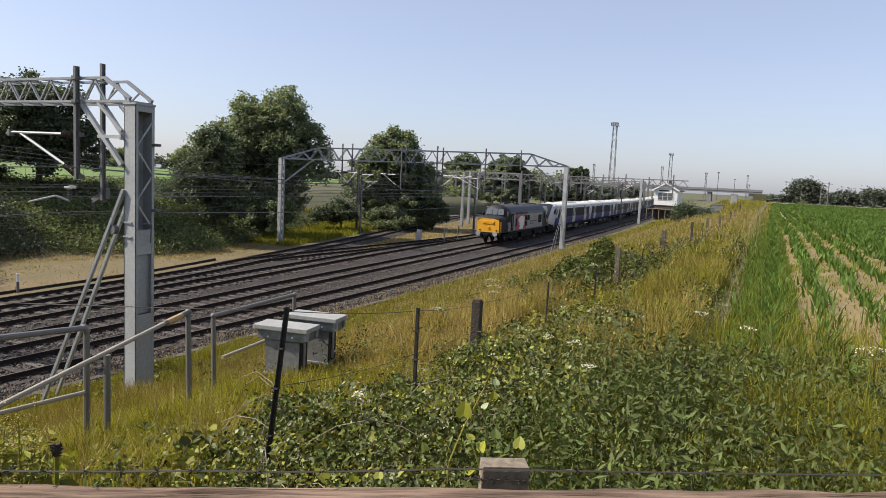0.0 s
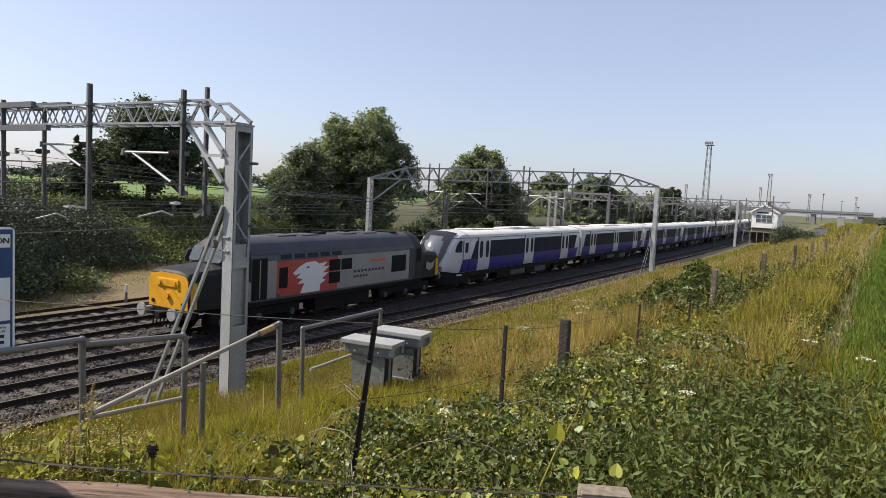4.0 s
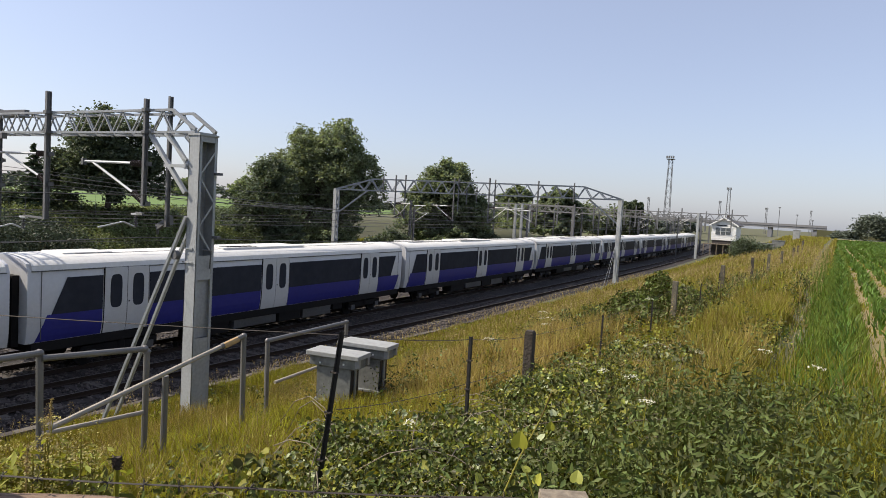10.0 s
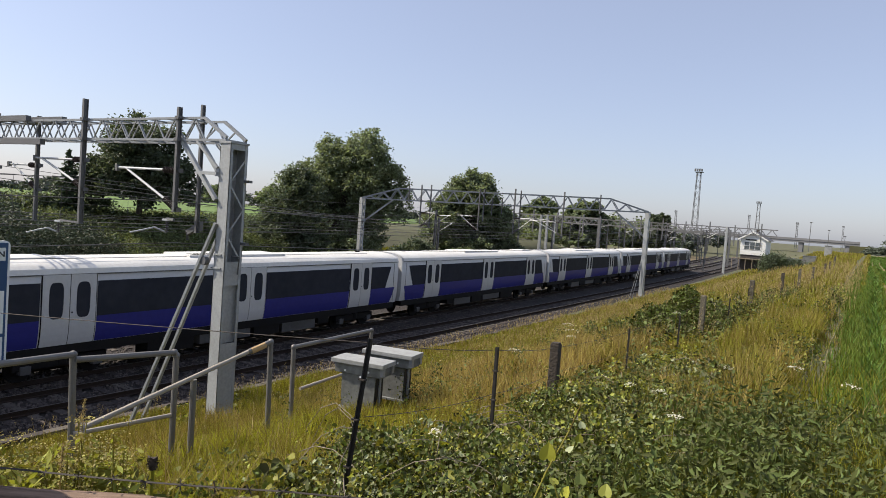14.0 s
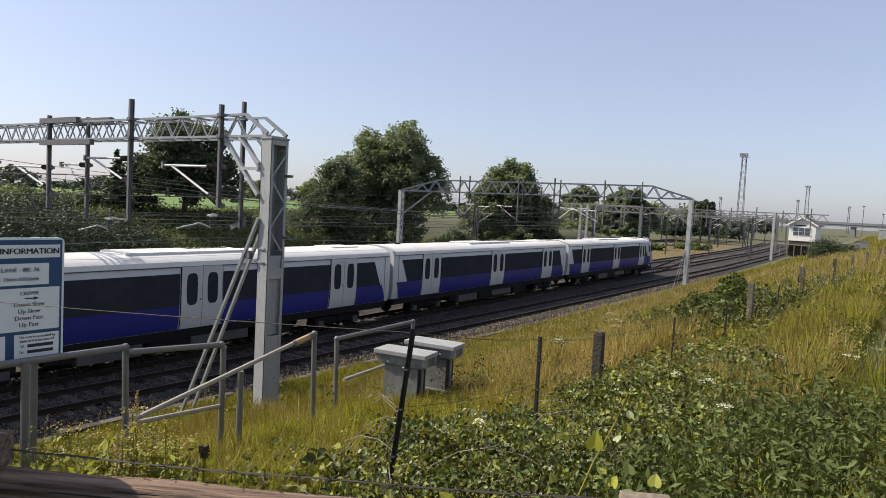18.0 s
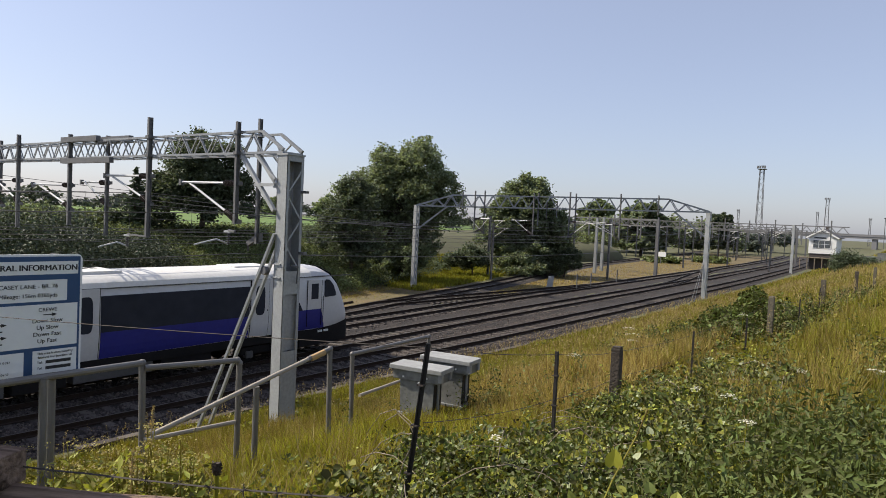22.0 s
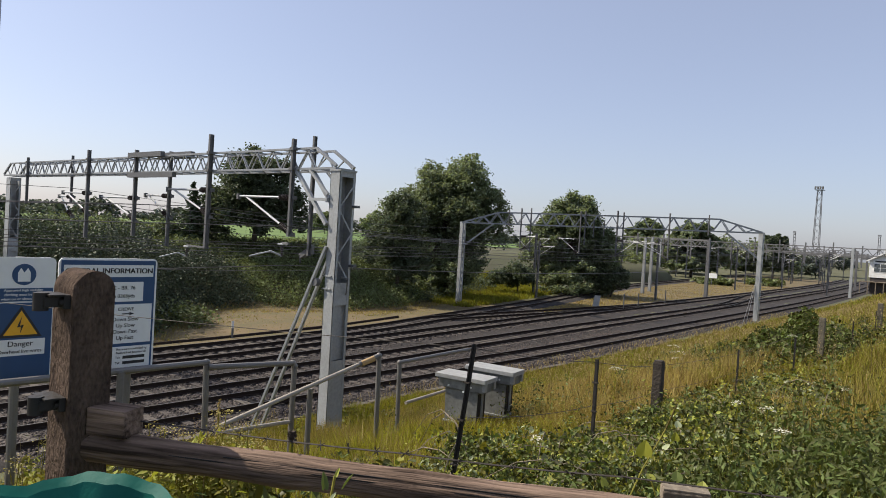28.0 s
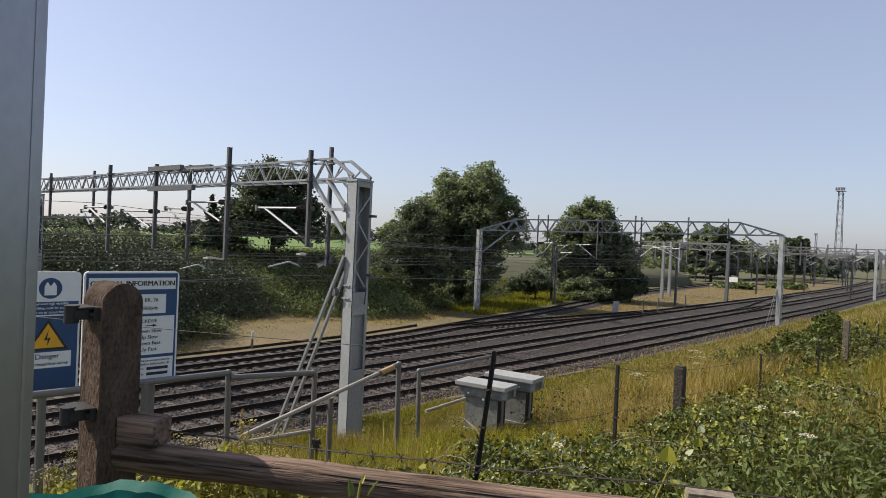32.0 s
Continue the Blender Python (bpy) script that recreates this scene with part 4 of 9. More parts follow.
def coach_side(car, s, y0, y1, doors, cab=False):
    """Doors, window bands and lower panels on the side s (-1, 1)."""
    x = s * (SIDE + 0.004)
    push = (s, 0, 0)
    face = lambda pts: [(x, y, z) for y, z in pts]
    edges = [y0] + [v for d in doors for v in (d - 0.875, d + 0.875)] + [y1]
    for k in range(0, len(edges), 2):
        a, b = edges[k] + 0.05, edges[k + 1] - 0.05
        wa, wb, pa, pb = (a, a), (b, b), (a, a), (b, b)
        if k == 0 and not cab:
            wa, pa = (y0 + 0.75, y0 + 1.25), (y0 + 0.28, y0 + 0.62)
        if k == len(edges) - 2:
            wb, pb = (y1 - 1.2, y1 - 0.72), (y1 - 0.62, y1 - 0.30)
        if cab and k == 0:
            wa, pa = (y0 + 2.95, y0 + 3.62), (y0 + 1.62, y0 + 1.90)
        part("window_band", plate(bmesh.new(), face([(wa[0], SILL), (wb[0], SILL), (wb[1], HEAD), (wa[1], HEAD)]), push, 0.012), GLASS, car, "dark tinted window band")
        part("lower_panel", curved(s, pa, pb, BOTTOM + 0.02, SILL, 0.012), PURPLE, car, "purple-blue lower side panel")
    for d in doors:
        for h in (-1, 1):
            a, b = (d - 0.86, d - 0.012) if h < 0 else (d + 0.012, d + 0.86)
            leaf = part("door_leaf", curved(s, (a, a), (b, b), BOTTOM + 0.02, HEAD + 0.24, 0.034), TRAINWHITE, car, "white sliding door leaf")
            c = (a + b) / 2
            ring = []
            for q in range(28):
                t = 2 * math.pi * (q + 0.5) / 28
                ring.append((c + 0.225 * math.copysign(abs(math.cos(t)) ** 0.55, math.cos(t)), 2.54 + 0.57 * math.copysign(abs(math.sin(t)) ** 0.45, math.sin(t))))
            part("door_window", plate(bmesh.new(), [(x + s * 0.03, y, z) for y, z in ring], push, 0.006), GLASS, leaf, "dark rounded door window")
        for e in (d - 0.875, d, d + 0.875):
            part("door_seam", curved(s, (e - 0.013, e - 0.013), (e + 0.013, e + 0.013), BOTTOM + 0.02, HEAD + 0.26, 0.02), BLACK, car)
        part("door_button", boxed(min(x + s * 0.03, x + s * 0.04), max(x + s * 0.03, x + s * 0.04), d + 0.05, d + 0.10, 2.12, 2.17), BLACK, car)
    part("gutter", boxed(min(x, x + s * 0.02), max(x, x + s * 0.02), y0 + 0.1, y1 - 0.1, CANT - 0.03, CANT + 0.0), UNDERGREY, car)
    part("panel_seam", boxed(min(x, x + s * 0.004), max(x, x + s * 0.004), y0 + 0.3, y1 - 0.3, HEAD + 0.255, HEAD + 0.268), UNDERGREY, car)


def bogie(car, y):
    b = part("bogie_frame", quad_box(quad_box(boxed(-1.15, -0.95, y - 1.5, y + 1.5, 0.42, 0.72, 0.03), 0.95, 1.15, y - 1.5, y + 1.5, 0.42, 0.72, 0.03), -1.0, 1.0, y - 0.25, y + 0.25, 0.4, 0.75), BLACK, car, "dark bogie frame")
    for dy in (-1.15, 1.15):
        for s in (-1, 1):
            bm = tubed((s * 0.70, y + dy, 0.42), (s * 0.82, y + dy, 0.42), 0.42, 20)
            tube(bm, (s * 0.82, y + dy, 0.42), (s * 0.86, y + dy, 0.42), 0.18, 12)
            part("wheel", bm, BLACK, b, "dark steel wheel", True)
        part("axle_box", boxed(1.0, 1.22, y + dy - 0.16, y + dy + 0.16, 0.3, 0.56, 0.03), UNDERGREY, b)
        part("axle_box", boxed(-1.22, -1.0, y + dy - 0.16, y + dy + 0.16, 0.3, 0.56, 0.03), UNDERGREY, b)
    for s in (-1, 1):
        part("spring", tubed((s * 1.08, y, 0.5), (s * 1.08, y, 0.86), 0.16, 12), BLACK, b)


def underfloor(car, y0, y1):
    for s in (-1, 1):
        for a, b, z, mat in ((-4.6, -2.6, 0.34, BLACK), (-2.3, 0.3, 0.42, UNDERGREY), (0.5, 2.0, 0.38, BLACK), (2.2, 4.4, 0.36, UNDERGREY), (4.6, 5.4, 0.5, BLACK)):
            part("equipment_case", boxed(s * 0.55, s * 1.24, a, b, z, 1.08, 0.03), mat, car, "underfloor equipment case")
    part("solebar", boxed(-1.3, 1.3, y0 + 0.2, y1 - 0.2, 0.80, BOTTOM + 0.01), BLACK, car)


def roof_fittings(car, y0, y1):
    part("roof", loft(bmesh.new(), [[(x, y, z) for x, z in roof_ring()] for y in (y0 + 0.12, y0 + 0.13, y1 - 0.13, y1 - 0.12)], False, False), ROOFWHITE, car, "off-white curved roof", True)
    mid = (y0 + y1) / 2
    unit = part("air_unit", boxed(-0.78, 0.78, mid - 2.6, mid + 2.6, TOP - 0.08, TOP + 0.035, 0.03), ROOFWHITE, car, "low roof air-conditioning unit")
    for k in range(6):
        part("grille", boxed(0.2, 0.66, mid - 2.3 + k * 0.32, mid - 2.08 + k * 0.32, TOP + 0.03, TOP + 0.045), BLACK, unit)
    part("roof_pod", boxed(-0.6, 0.6, y0 + 1.6, y0 + 3.4, TOP - 0.06, TOP + 0.02, 0.03), ROOFWHITE, car)
    part("roof_rail", boxed(0.55, 0.62, y0 + 2.0, y1 - 2.0, TOP - 0.12, TOP - 0.02), UNDERGREY, car)
    part("aerial", boxed(-0.05, 0.05, y1 - 2.2, y1 - 1.9, TOP, TOP + 0.08), BLACK, car)


def coach(name):
    car = thing(name, "purple and white passenger coach with dark window band and white doors", "train coach", "coaches of the train")
    h = CAR / 2 - 0.22
    part("body", loft(bmesh.new(), [[(x, y, z) for x, z in hull(0, 0)] for y in (-h, -h + 0.3, h - 0.3, h)]), TRAINWHITE, car, "white aluminium coach shell", True)
    part("gangway", boxed(-0.95, 0.95, -CAR / 2, -h, 1.0, 3.2), BLACK, car)
    part("gangway", boxed(-0.95, 0.95, h, CAR / 2, 1.0, 3.2), BLACK, car)
    roof_fittings(car, -h, h)
    for s in (-1, 1):
        coach_side(car, s, -h, h, (-7.6, 0.0, 7.6))
        for y in (-h + 0.42, h - 0.42):
            part("end_seam", boxed(min(s * 1.384, s * 1.39), max(s * 1.384, s * 1.39), y - 0.012, y + 0.012, BOTTOM + 0.1, CANT), UNDERGREY, car)
    underfloor(car, -h, h)
    for y in (-7.6, 7.6):
        bogie(car, y)
    return car


def driving_coach(name):
    """The end coach; its cab looks towards -y."""
    car = thing(name, "purple and white driving coach with a raked glazed cab front", "train coach", "coaches of the train")
    h = END / 2 - 0.2
    y0 = -h
    shape = hull(0, 0)
    nose = ((2.3, 0.995, 3.79, 1.10), (1.75, 0.99, 3.72, 1.11), (1.25, 0.97, 3.50, 1.14), (0.85, 0.94, 3.12, 1.18), (0.45, 0.885, 2.50, 1.24), (0.16, 0.82, 1.90, 1.27), (0.03, 0.77, 1.66, 1.28), (0.0, 0.72, 1.60, 1.32))
    bow = lambda x, back: y0 + back + 0.30 * (abs(x) / SIDE) ** 2 - 0.3
    rings = [[(x, y, z) for x, z in shape] for y in (h, 0, y0 + 3.2)]
    for back, kx, zt, zb in nose:
        rings.append([(x * kx, bow(x, back), zb + (z - BOTTOM) * (zt - zb) / (TOP - BOTTOM)) for x, z in shape])
    part("body", loft(bmesh.new(), rings), TRAINWHITE, car, "white coach shell with a rounded raked nose", True)
    skirt = []
    for back, kx, zt, zb in ((3.0, 1.0, 0, 1.10),) + nose:
        w = SIDE * kx * 0.93
        skirt.append([(x, bow(x, back), z) for x, z in ((-w, 0.42), (-w, zb - 0.004), (-w * 0.4, zb - 0.004), (w * 0.4, zb - 0.004), (w, zb - 0.004), (w, 0.42), (w * 0.4, 0.34), (-w * 0.4, 0.34))])
    part("apron", loft(bmesh.new(), skirt), BLACK, car, "black apron wrapped under the nose", True)
    cols = [k / 4 for k in range(-4, 5)]

    def front(rows, half, lift):
        bm = bmesh.new()
        grid = []
        for back, z in rows:
            w = half * min(1.0, 0.72 + 0.28 * (z - 1.6) / 1.1)
            grid.append([(c * w, bow(c * w, back) - 0.05 * (1 - c * c) - lift, z - 0.10 * abs(c) ** 3) for c in cols])
        return loft(bm, grid, False, False)

    part("windscreen_surround", front(((1.72, 3.74), (1.25, 3.55), (0.85, 3.16), (0.45, 2.54), (0.16, 1.94), (0.06, 1.72)), 1.04, 0.02), GLASS, car, "glossy black surround of the windscreen", True)
    part("windscreen", front(((1.14, 3.44), (0.85, 3.16), (0.45, 2.54), (0.24, 2.10)), 0.88, 0.035), WINDOW, car, "large raked windscreen that mirrors the sky", True)
    part("destination_display", front(((1.22, 3.53), (1.15, 3.46)), 0.5, 0.045), GLASS, car)
    part("lower_mask", front(((0.20, 2.02), (0.08, 1.74)), 0.96, 0.035), GLASS, car, "black mask with lamps below the windscreen", True)
    for s in (-1, 1):
        part("headlamp", boxed(s * 0.56 - 0.10, s * 0.56 + 0.10, bow(0.56, 0.10) - 0.10, bow(0.56, 0.10) - 0.05, 1.76, 1.86, 0.02), SIGNWHITE, car, "clear headlamp lens")
        part("wiper", barred((s * 0.15, bow(0.15, 0.22) - 0.12, 2.05), (s * 0.35, bow(0.35, 0.45) - 0.12, 2.62), 0.025), BLACK, car)
        x = s * (SIDE + 0.004)
        part("cab_window", plate(bmesh.new(), [(x * 0.95, y0 + 0.96, 2.52), (x * 0.955, y0 + 1.03, 2.46), (x * 0.985, y0 + 1.66, 2.44), (x * 0.985, y0 + 1.70, 2.50), (x * 0.985, y0 + 1.70, 3.14), (x * 0.98, y0 + 1.62, 3.20), (x * 0.97, y0 + 1.42, 3.18), (x * 0.955, y0 + 1.14, 2.92)], (s, 0, 0), 0.03), GLASS, car, "dark cab side window")
        door = part("cab_door", plate(bmesh.new(), [(x, y0 + 1.9, SILL + 0.01), (x, y0 + 2.72, SILL + 0.01), (x, y0 + 2.72, 3.2), (x, y0 + 1.9, 3.2)], (s, 0, 0), 0.02), TRAINWHITE, car, "white cab door")
        part("door_window", plate(bmesh.new(), [(x + s * 0.021, y0 + 2.1, 2.4), (x + s * 0.021, y0 + 2.5, 2.4), (x + s * 0.021, y0 + 2.5, 3.05), (x + s * 0.021, y0 + 2.1, 3.05)], (s, 0, 0), 0.006), GLASS, door)
        for e in (1.9, 2.72):
            part("door_gap", boxed(min(x, x + s * 0.024), max(x, x + s * 0.024), y0 + e - 0.008, y0 + e + 0.008, BOTTOM + 0.15, 3.2), BLACK, door)
        part("grab_rail", tubed((x + s * 0.05, y0 + 1.82, 1.4), (x + s * 0.05, y0 + 1.82, 2.5), 0.015, 6), UNDERGREY, car)
        coach_side(car, s, y0, h, (y0 + 4.75, y0 + 12.3, y0 + 19.9), True)
        for k in range(7):
            if k != 3:
                part("number_bar", boxed(min(s * 1.22, s * 1.31), max(s * 1.22, s * 1.31), y0 + 1.35 + k * 0.09, y0 + 1.405 + k * 0.09, 0.93, 1.02), SIGNWHITE, car)
    part("coupler", boxed(-0.2, 0.2, y0 - 0.65, y0 - 0.1, 0.55, 0.85, 0.04), BLACK, car)
    part("gangway", boxed(-0.95, 0.95, h, END / 2, 1.0, 3.2), BLACK, car)
    roof_fittings(car, y0 + 2.4, h)
    underfloor(car, y0 + 2.6, h)
    for y in (y0 + 4.3, h - 3.9):
        bogie(car, y)
    return car


LOCODARK = material("near_black_paint", (0.016, 0.016, 0.019), 0.55, 0, (0.030, 0.028, 0.027), 9, 1.2, 0.08, 0.7, gloss=0.2)


def locomotive():
    """A nose-ended diesel; its leading end looks towards -y."""
    loco = thing("diesel_locomotive", "grey and red diesel locomotive with a yellow nose end", "locomotive")
    L, W = 9.1, 1.33
    body = [(-W, 1.12), (-W, 2.85), (-W * 0.96, 3.1), (-0.95, 3.55), (-0.5, 3.78), (0.5, 3.78), (0.95, 3.55), (W * 0.96, 3.1), (W, 2.85), (W, 1.12)]
    bc = 6.95
    part("body", loft(bmesh.new(), [[(x, y, z) for x, z in body] for y in (-bc + 0.75, bc - 0.75)]), LOCOGREY, loco, "dark grey body shell", True)
    roof = [p for p in body[2:8]]
    bm = bmesh.new()
    loft(bm, [[(x * 1.01, y, z + 0.012) for x, z in roof] for y in (-bc + 0.8, bc - 0.8)], False, False)
    part("roof", bm, LOCOROOF, loco, "dark blue-grey roof", True)
    for e in (-1, 1):
        # cab with raked windscreens
        cab = []
        for y, zt, k in ((bc - 0.75, 3.80, 1.0), (bc - 0.05, 3.78, 0.98), (bc + 0.18, 3.62, 0.94), (bc + 0.50, 2.76, 0.96)):
            cab.append([(x * k, e * y, 1.12 + (z - 1.12) * (zt - 1.12) / (3.78 - 1.12)) for x, z in body])
        bm = loft(bmesh.new(), cab)
        bmesh.ops.recalc_face_normals(bm, faces=bm.faces[:])
        part("cab", bm, LOCODARK, loco, "near-black cab with raked windscreens", True)
        for a, b in ((-0.96, -0.33), (-0.27, 0.27), (0.33, 0.96)):
            w = (b - a) / 2
            pts = []
            for q in range(16):
                t = 2 * math.pi * (q + 0.5) / 16
                u, v = math.copysign(abs(math.cos(t)) ** 0.4, math.cos(t)), 0.5 + 0.5 * math.copysign(abs(math.sin(t)) ** 0.4, math.sin(t))
                pts.append((((a + b) / 2 + w * u) * (1 - 0.10 * v), e * (bc + 0.505 - 0.24 * v), 2.83 + 0.62 * v))
            part("windscreen", plate(bmesh.new(), pts, (0, e * 0.93, 0.36), 0.010), WINDOW, loco, "raked cab windscreen pane")
        # nose
        nose = [(-1.2, 1.12), (-1.2, 2.42), (-1.08, 2.58), (-0.5, 2.68), (0.5, 2.68), (1.08, 2.58), (1.2, 2.42), (1.2, 1.12)]
        rings = [[(x * kx, e * y, 1.12 + (z - 1.12) * kz) for x, z in nose] for y, kx, kz in ((bc + 0.3, 1.05, 1.06), (L - 0.35, 1.0, 1.0), (L - 0.06, 0.97, 0.95), (L, 0.93, 0.90))]
        bm = loft(bmesh.new(), rings)
        bmesh.ops.recalc_face_normals(bm, faces=bm.faces[:])
        n = part("nose", bm, LOCODARK, loco, "near-black nose", True)
        front = [(x * 0.925, e * (L + 0.006), 1.13 + (z - 1.12) * 0.88) for x, z in nose]
        part("warning_panel", plate(bmesh.new(), front, (0, e, 0), 0.02), YELLOW, n, "bright yellow warning panel")
        part("headcode_box", boxed(-0.62, 0.62, min(e * L, e * (L + 0.07)), max(e * L, e * (L + 0.07)), 1.98, 2.28, 0.03), YELLOW, n)
        for s in (-1, 1):
            part("marker_lamp", tubed((s * 0.42, e * (L + 0.06), 2.13), (s * 0.42, e * (L + 0.12), 2.13), 0.085, 14), YELLOW, n, "round marker lamp", True)
            part("tail_lamp", tubed((s * 0.85, e * (L + 0.02), 1.36), (s * 0.85, e * (L + 0.06), 1.36), 0.08, 12), BLACK, n, "", True)
            part("side_strip", boxed(min(s * 1.12, s * 1.24), max(s * 1.12, s * 1.24), min(e * (L - 0.06), e * (L - 0.30)), max(e * (L - 0.06), e * (L - 0.30)), 1.2, 2.2, 0.02), YELLOW, n)
            bm = tubed((s * 0.87, e * L, 1.06), (s * 0.87, e * (L + 0.5), 1.06), 0.10, 12)
            tube(bm, (s * 0.87, e * (L + 0.48), 1.06), (s * 0.87, e * (L + 0.56), 1.06), 0.24, 20)
            part("buffer", bm, BOXLID, loco, "grey round buffer", True)
        part("headlight", tubed((0, e * (L + 0.02), 1.62), (0, e * (L + 0.12), 1.62), 0.11, 14), YELLOW, n, "central lamp", True)
        part("buffer_beam", boxed(-1.25, 1.25, min(e * (L - 0.25), e * (L + 0.1)), max(e * (L - 0.25), e * (L + 0.1)), 0.82, 1.16, 0.02), BLACK, loco)
        for k in range(7):
            part("brake_hose", tubed((-0.6 + k * 0.2, e * (L + 0.12), 1.0), (-0.62 + k * 0.2, e * (L + 0.22), 0.45), 0.03, 6), BLACK, loco)
        part("coupling", boxed(-0.14, 0.14, min(e * L, e * (L + 0.5)), max(e * L, e * (L + 0.5)), 0.8, 1.05, 0.03), BLACK, loco)
    for s in (-1, 1):
        x = s * (W + 0.004)
        f = lambda pts: [(x, y, z) for y, z in pts]
        P = lambda nm, pts, mat, lb="", t=0.010: part(nm, plate(bmesh.new(), f(pts), (s, 0, 0), t), mat, loco, lb)
        P("silver_panel", [(-0.65, 1.25), (6.1, 1.25), (6.1, 2.85), (-0.65, 2.85)], LOCOSILVER, "silver-grey side panel", 0.008)
        P("silver_panel", [(-5.28, 1.25), (-4.75, 1.25), (-4.75, 2.85), (-5.28, 2.85)], LOCOSILVER, "pale pillar beside the cab door", 0.008)
        P("white_wing", [(-7.1, 1.22), (-6.2, 1.22), (-6.2, 2.0), (-6.5, 2.12), (-6.85, 1.7)], LOCOSILVER, "pale grey wing shape", 0.008)
        P("white_wing", [(-7.3, 2.12), (-7.0, 1.75), (-6.55, 2.15), (-6.9, 2.1)], LOCOSILVER, "pale grey wing shape", 0.011)
        P("red_panel", [(-4.75, 1.45), (-4.4, 1.25), (-0.65, 1.25), (-0.65, 2.8), (-4.75, 2.8)], RED, "dull red side panel", 0.008)
        part("pale_shape", plate(bmesh.new(), [(x + s * 0.009, y, z) for y, z in [(-3.25, 1.28), (-1.95, 1.28), (-1.9, 1.6), (-1.55, 1.75), (-1.8, 1.85), (-1.35, 2.1), (-1.75, 2.12), (-1.25, 2.42), (-1.75, 2.38), (-1.45, 2.62), (-2.0, 2.55), (-2.3, 2.68), (-2.9, 2.66), (-3.35, 2.5), (-3.75, 2.22), (-3.6, 2.12), (-3.2, 2.2), (-3.55, 2.0), (-3.1, 1.92), (-3.45, 1.72), (-3.0, 1.72)]], (s, 0, 0), 0.006), SIGNWHITE, loco, "pale heraldic shape")
        P("dark_notch", [(-2.95, 2.42), (-2.7, 2.40), (-2.75, 2.48)], BLACK, "", 0.018)
        for k in range(5):
            y0 = -4.5 + 0.86 * k
            part("roof_light", plate(bmesh.new(), [(s * W * 1.002, y0, 2.88), (s * W * 1.002, y0 + 0.66, 2.88), (s * W * 0.972, y0 + 0.66, 3.07), (s * W * 0.972, y0, 3.07)], (s, 0, 0.15), 0.012), GLASS, loco, "small window below the roof")
        P("engine_room_window", [(-4.6, 1.62), (-4.08, 1.62), (-4.08, 2.52), (-4.6, 2.52)], BLACK, "tall dark grille", 0.016)
        # flat black plate, painted for the unlit inside of the doorway
        P("cab_door", [(-6.15, 1.25), (-5.32, 1.25), (-5.32, 2.98), (-6.15, 2.98)], BLACK, "open dark cab doorway", 0.014)
        P("door_rail", [(-5.75, 1.3), (-5.70, 1.3), (-5.70, 2.9), (-5.75, 2.9)], LOCOSILVER, "", 0.03)
        P("cab_door", [(5.65, 1.25), (6.3, 1.25), (6.3, 2.95), (5.65, 2.95)], LOCOROOF, "recessed dark cab door", 0.014)
        for e in (-1, 1):
            # flat black plate, painted for the unlit inside of the window
            P("cab_window", [(e * 6.45, 2.15), (e * 6.88, 2.15), (e * 6.88, 2.88), (e * 6.45, 2.88)], BLACK, "open dark cab side window", 0.02)
            part("quarter_light", plate(bmesh.new(), [(s * W * 0.985, e * 6.98, 2.74), (s * W * 0.965, e * 7.34, 2.72), (s * W * 0.955, e * 7.38, 2.90), (s * W * 0.945, e * 7.22, 3.22), (s * W * 0.955, e * 7.05, 3.24), (s * W * 0.975, e * 6.97, 3.1)], (s, 0, 0.1), 0.012), WINDOW, loco, "rounded quarter light beside the windscreen")
        for y, z in ((-1.3, 1.55), (-1.3, 2.15), (-0.4, 2.15)):
            P("grille", [(y, z), (y + 0.82, z), (y + 0.82, z + 0.54), (y, z + 0.54)], BLACK, "dark air grille", 0.018)
        P("grille", [(3.9, 1.72), (5.3, 1.72), (5.3, 2.62), (3.9, 2.62)], BLACK, "dark air grille", 0.018)
        P("nameplate", [(2.0, 2.42), (3.3, 2.42), (3.3, 2.54), (2.0, 2.54)], ORANGE, "orange-red nameplate", 0.02)
        for k in range(9):
            P("lettering_bar", [(0.6 + k * 0.30, 1.94), (0.80 + k * 0.30, 1.94), (0.80 + k * 0.30, 2.06), (0.6 + k * 0.30, 2.06)], LOCOROOF, "", 0.016)
        for k in range(5):
            P("lettering_bar", [(0.6 + k * 0.25, 1.68), (0.76 + k * 0.25, 1.68), (0.76 + k * 0.25, 1.80), (0.6 + k * 0.25, 1.80)], LOCOROOF, "", 0.016)
        P("wing_badge", [(7.5, 1.7), (7.9, 1.55), (8.3, 1.7), (8.45, 2.1), (8.0, 1.95), (7.55, 2.1)], LOCOSILVER, "pale winged shape", 0.016)
        part("sill", boxed(min(x - s * 0.1, x + s * 0.02), max(x - s * 0.1, x + s * 0.02), -bc, bc, 0.98, 1.16), BLACK, loco)
        part("fuel_tank", boxed(min(s * 0.5, s * 1.25), max(s * 0.5, s * 1.25), -2.1, 2.1, 0.36, 0.98, 0.06), BLACK, loco, "fuel tank between the bogies")
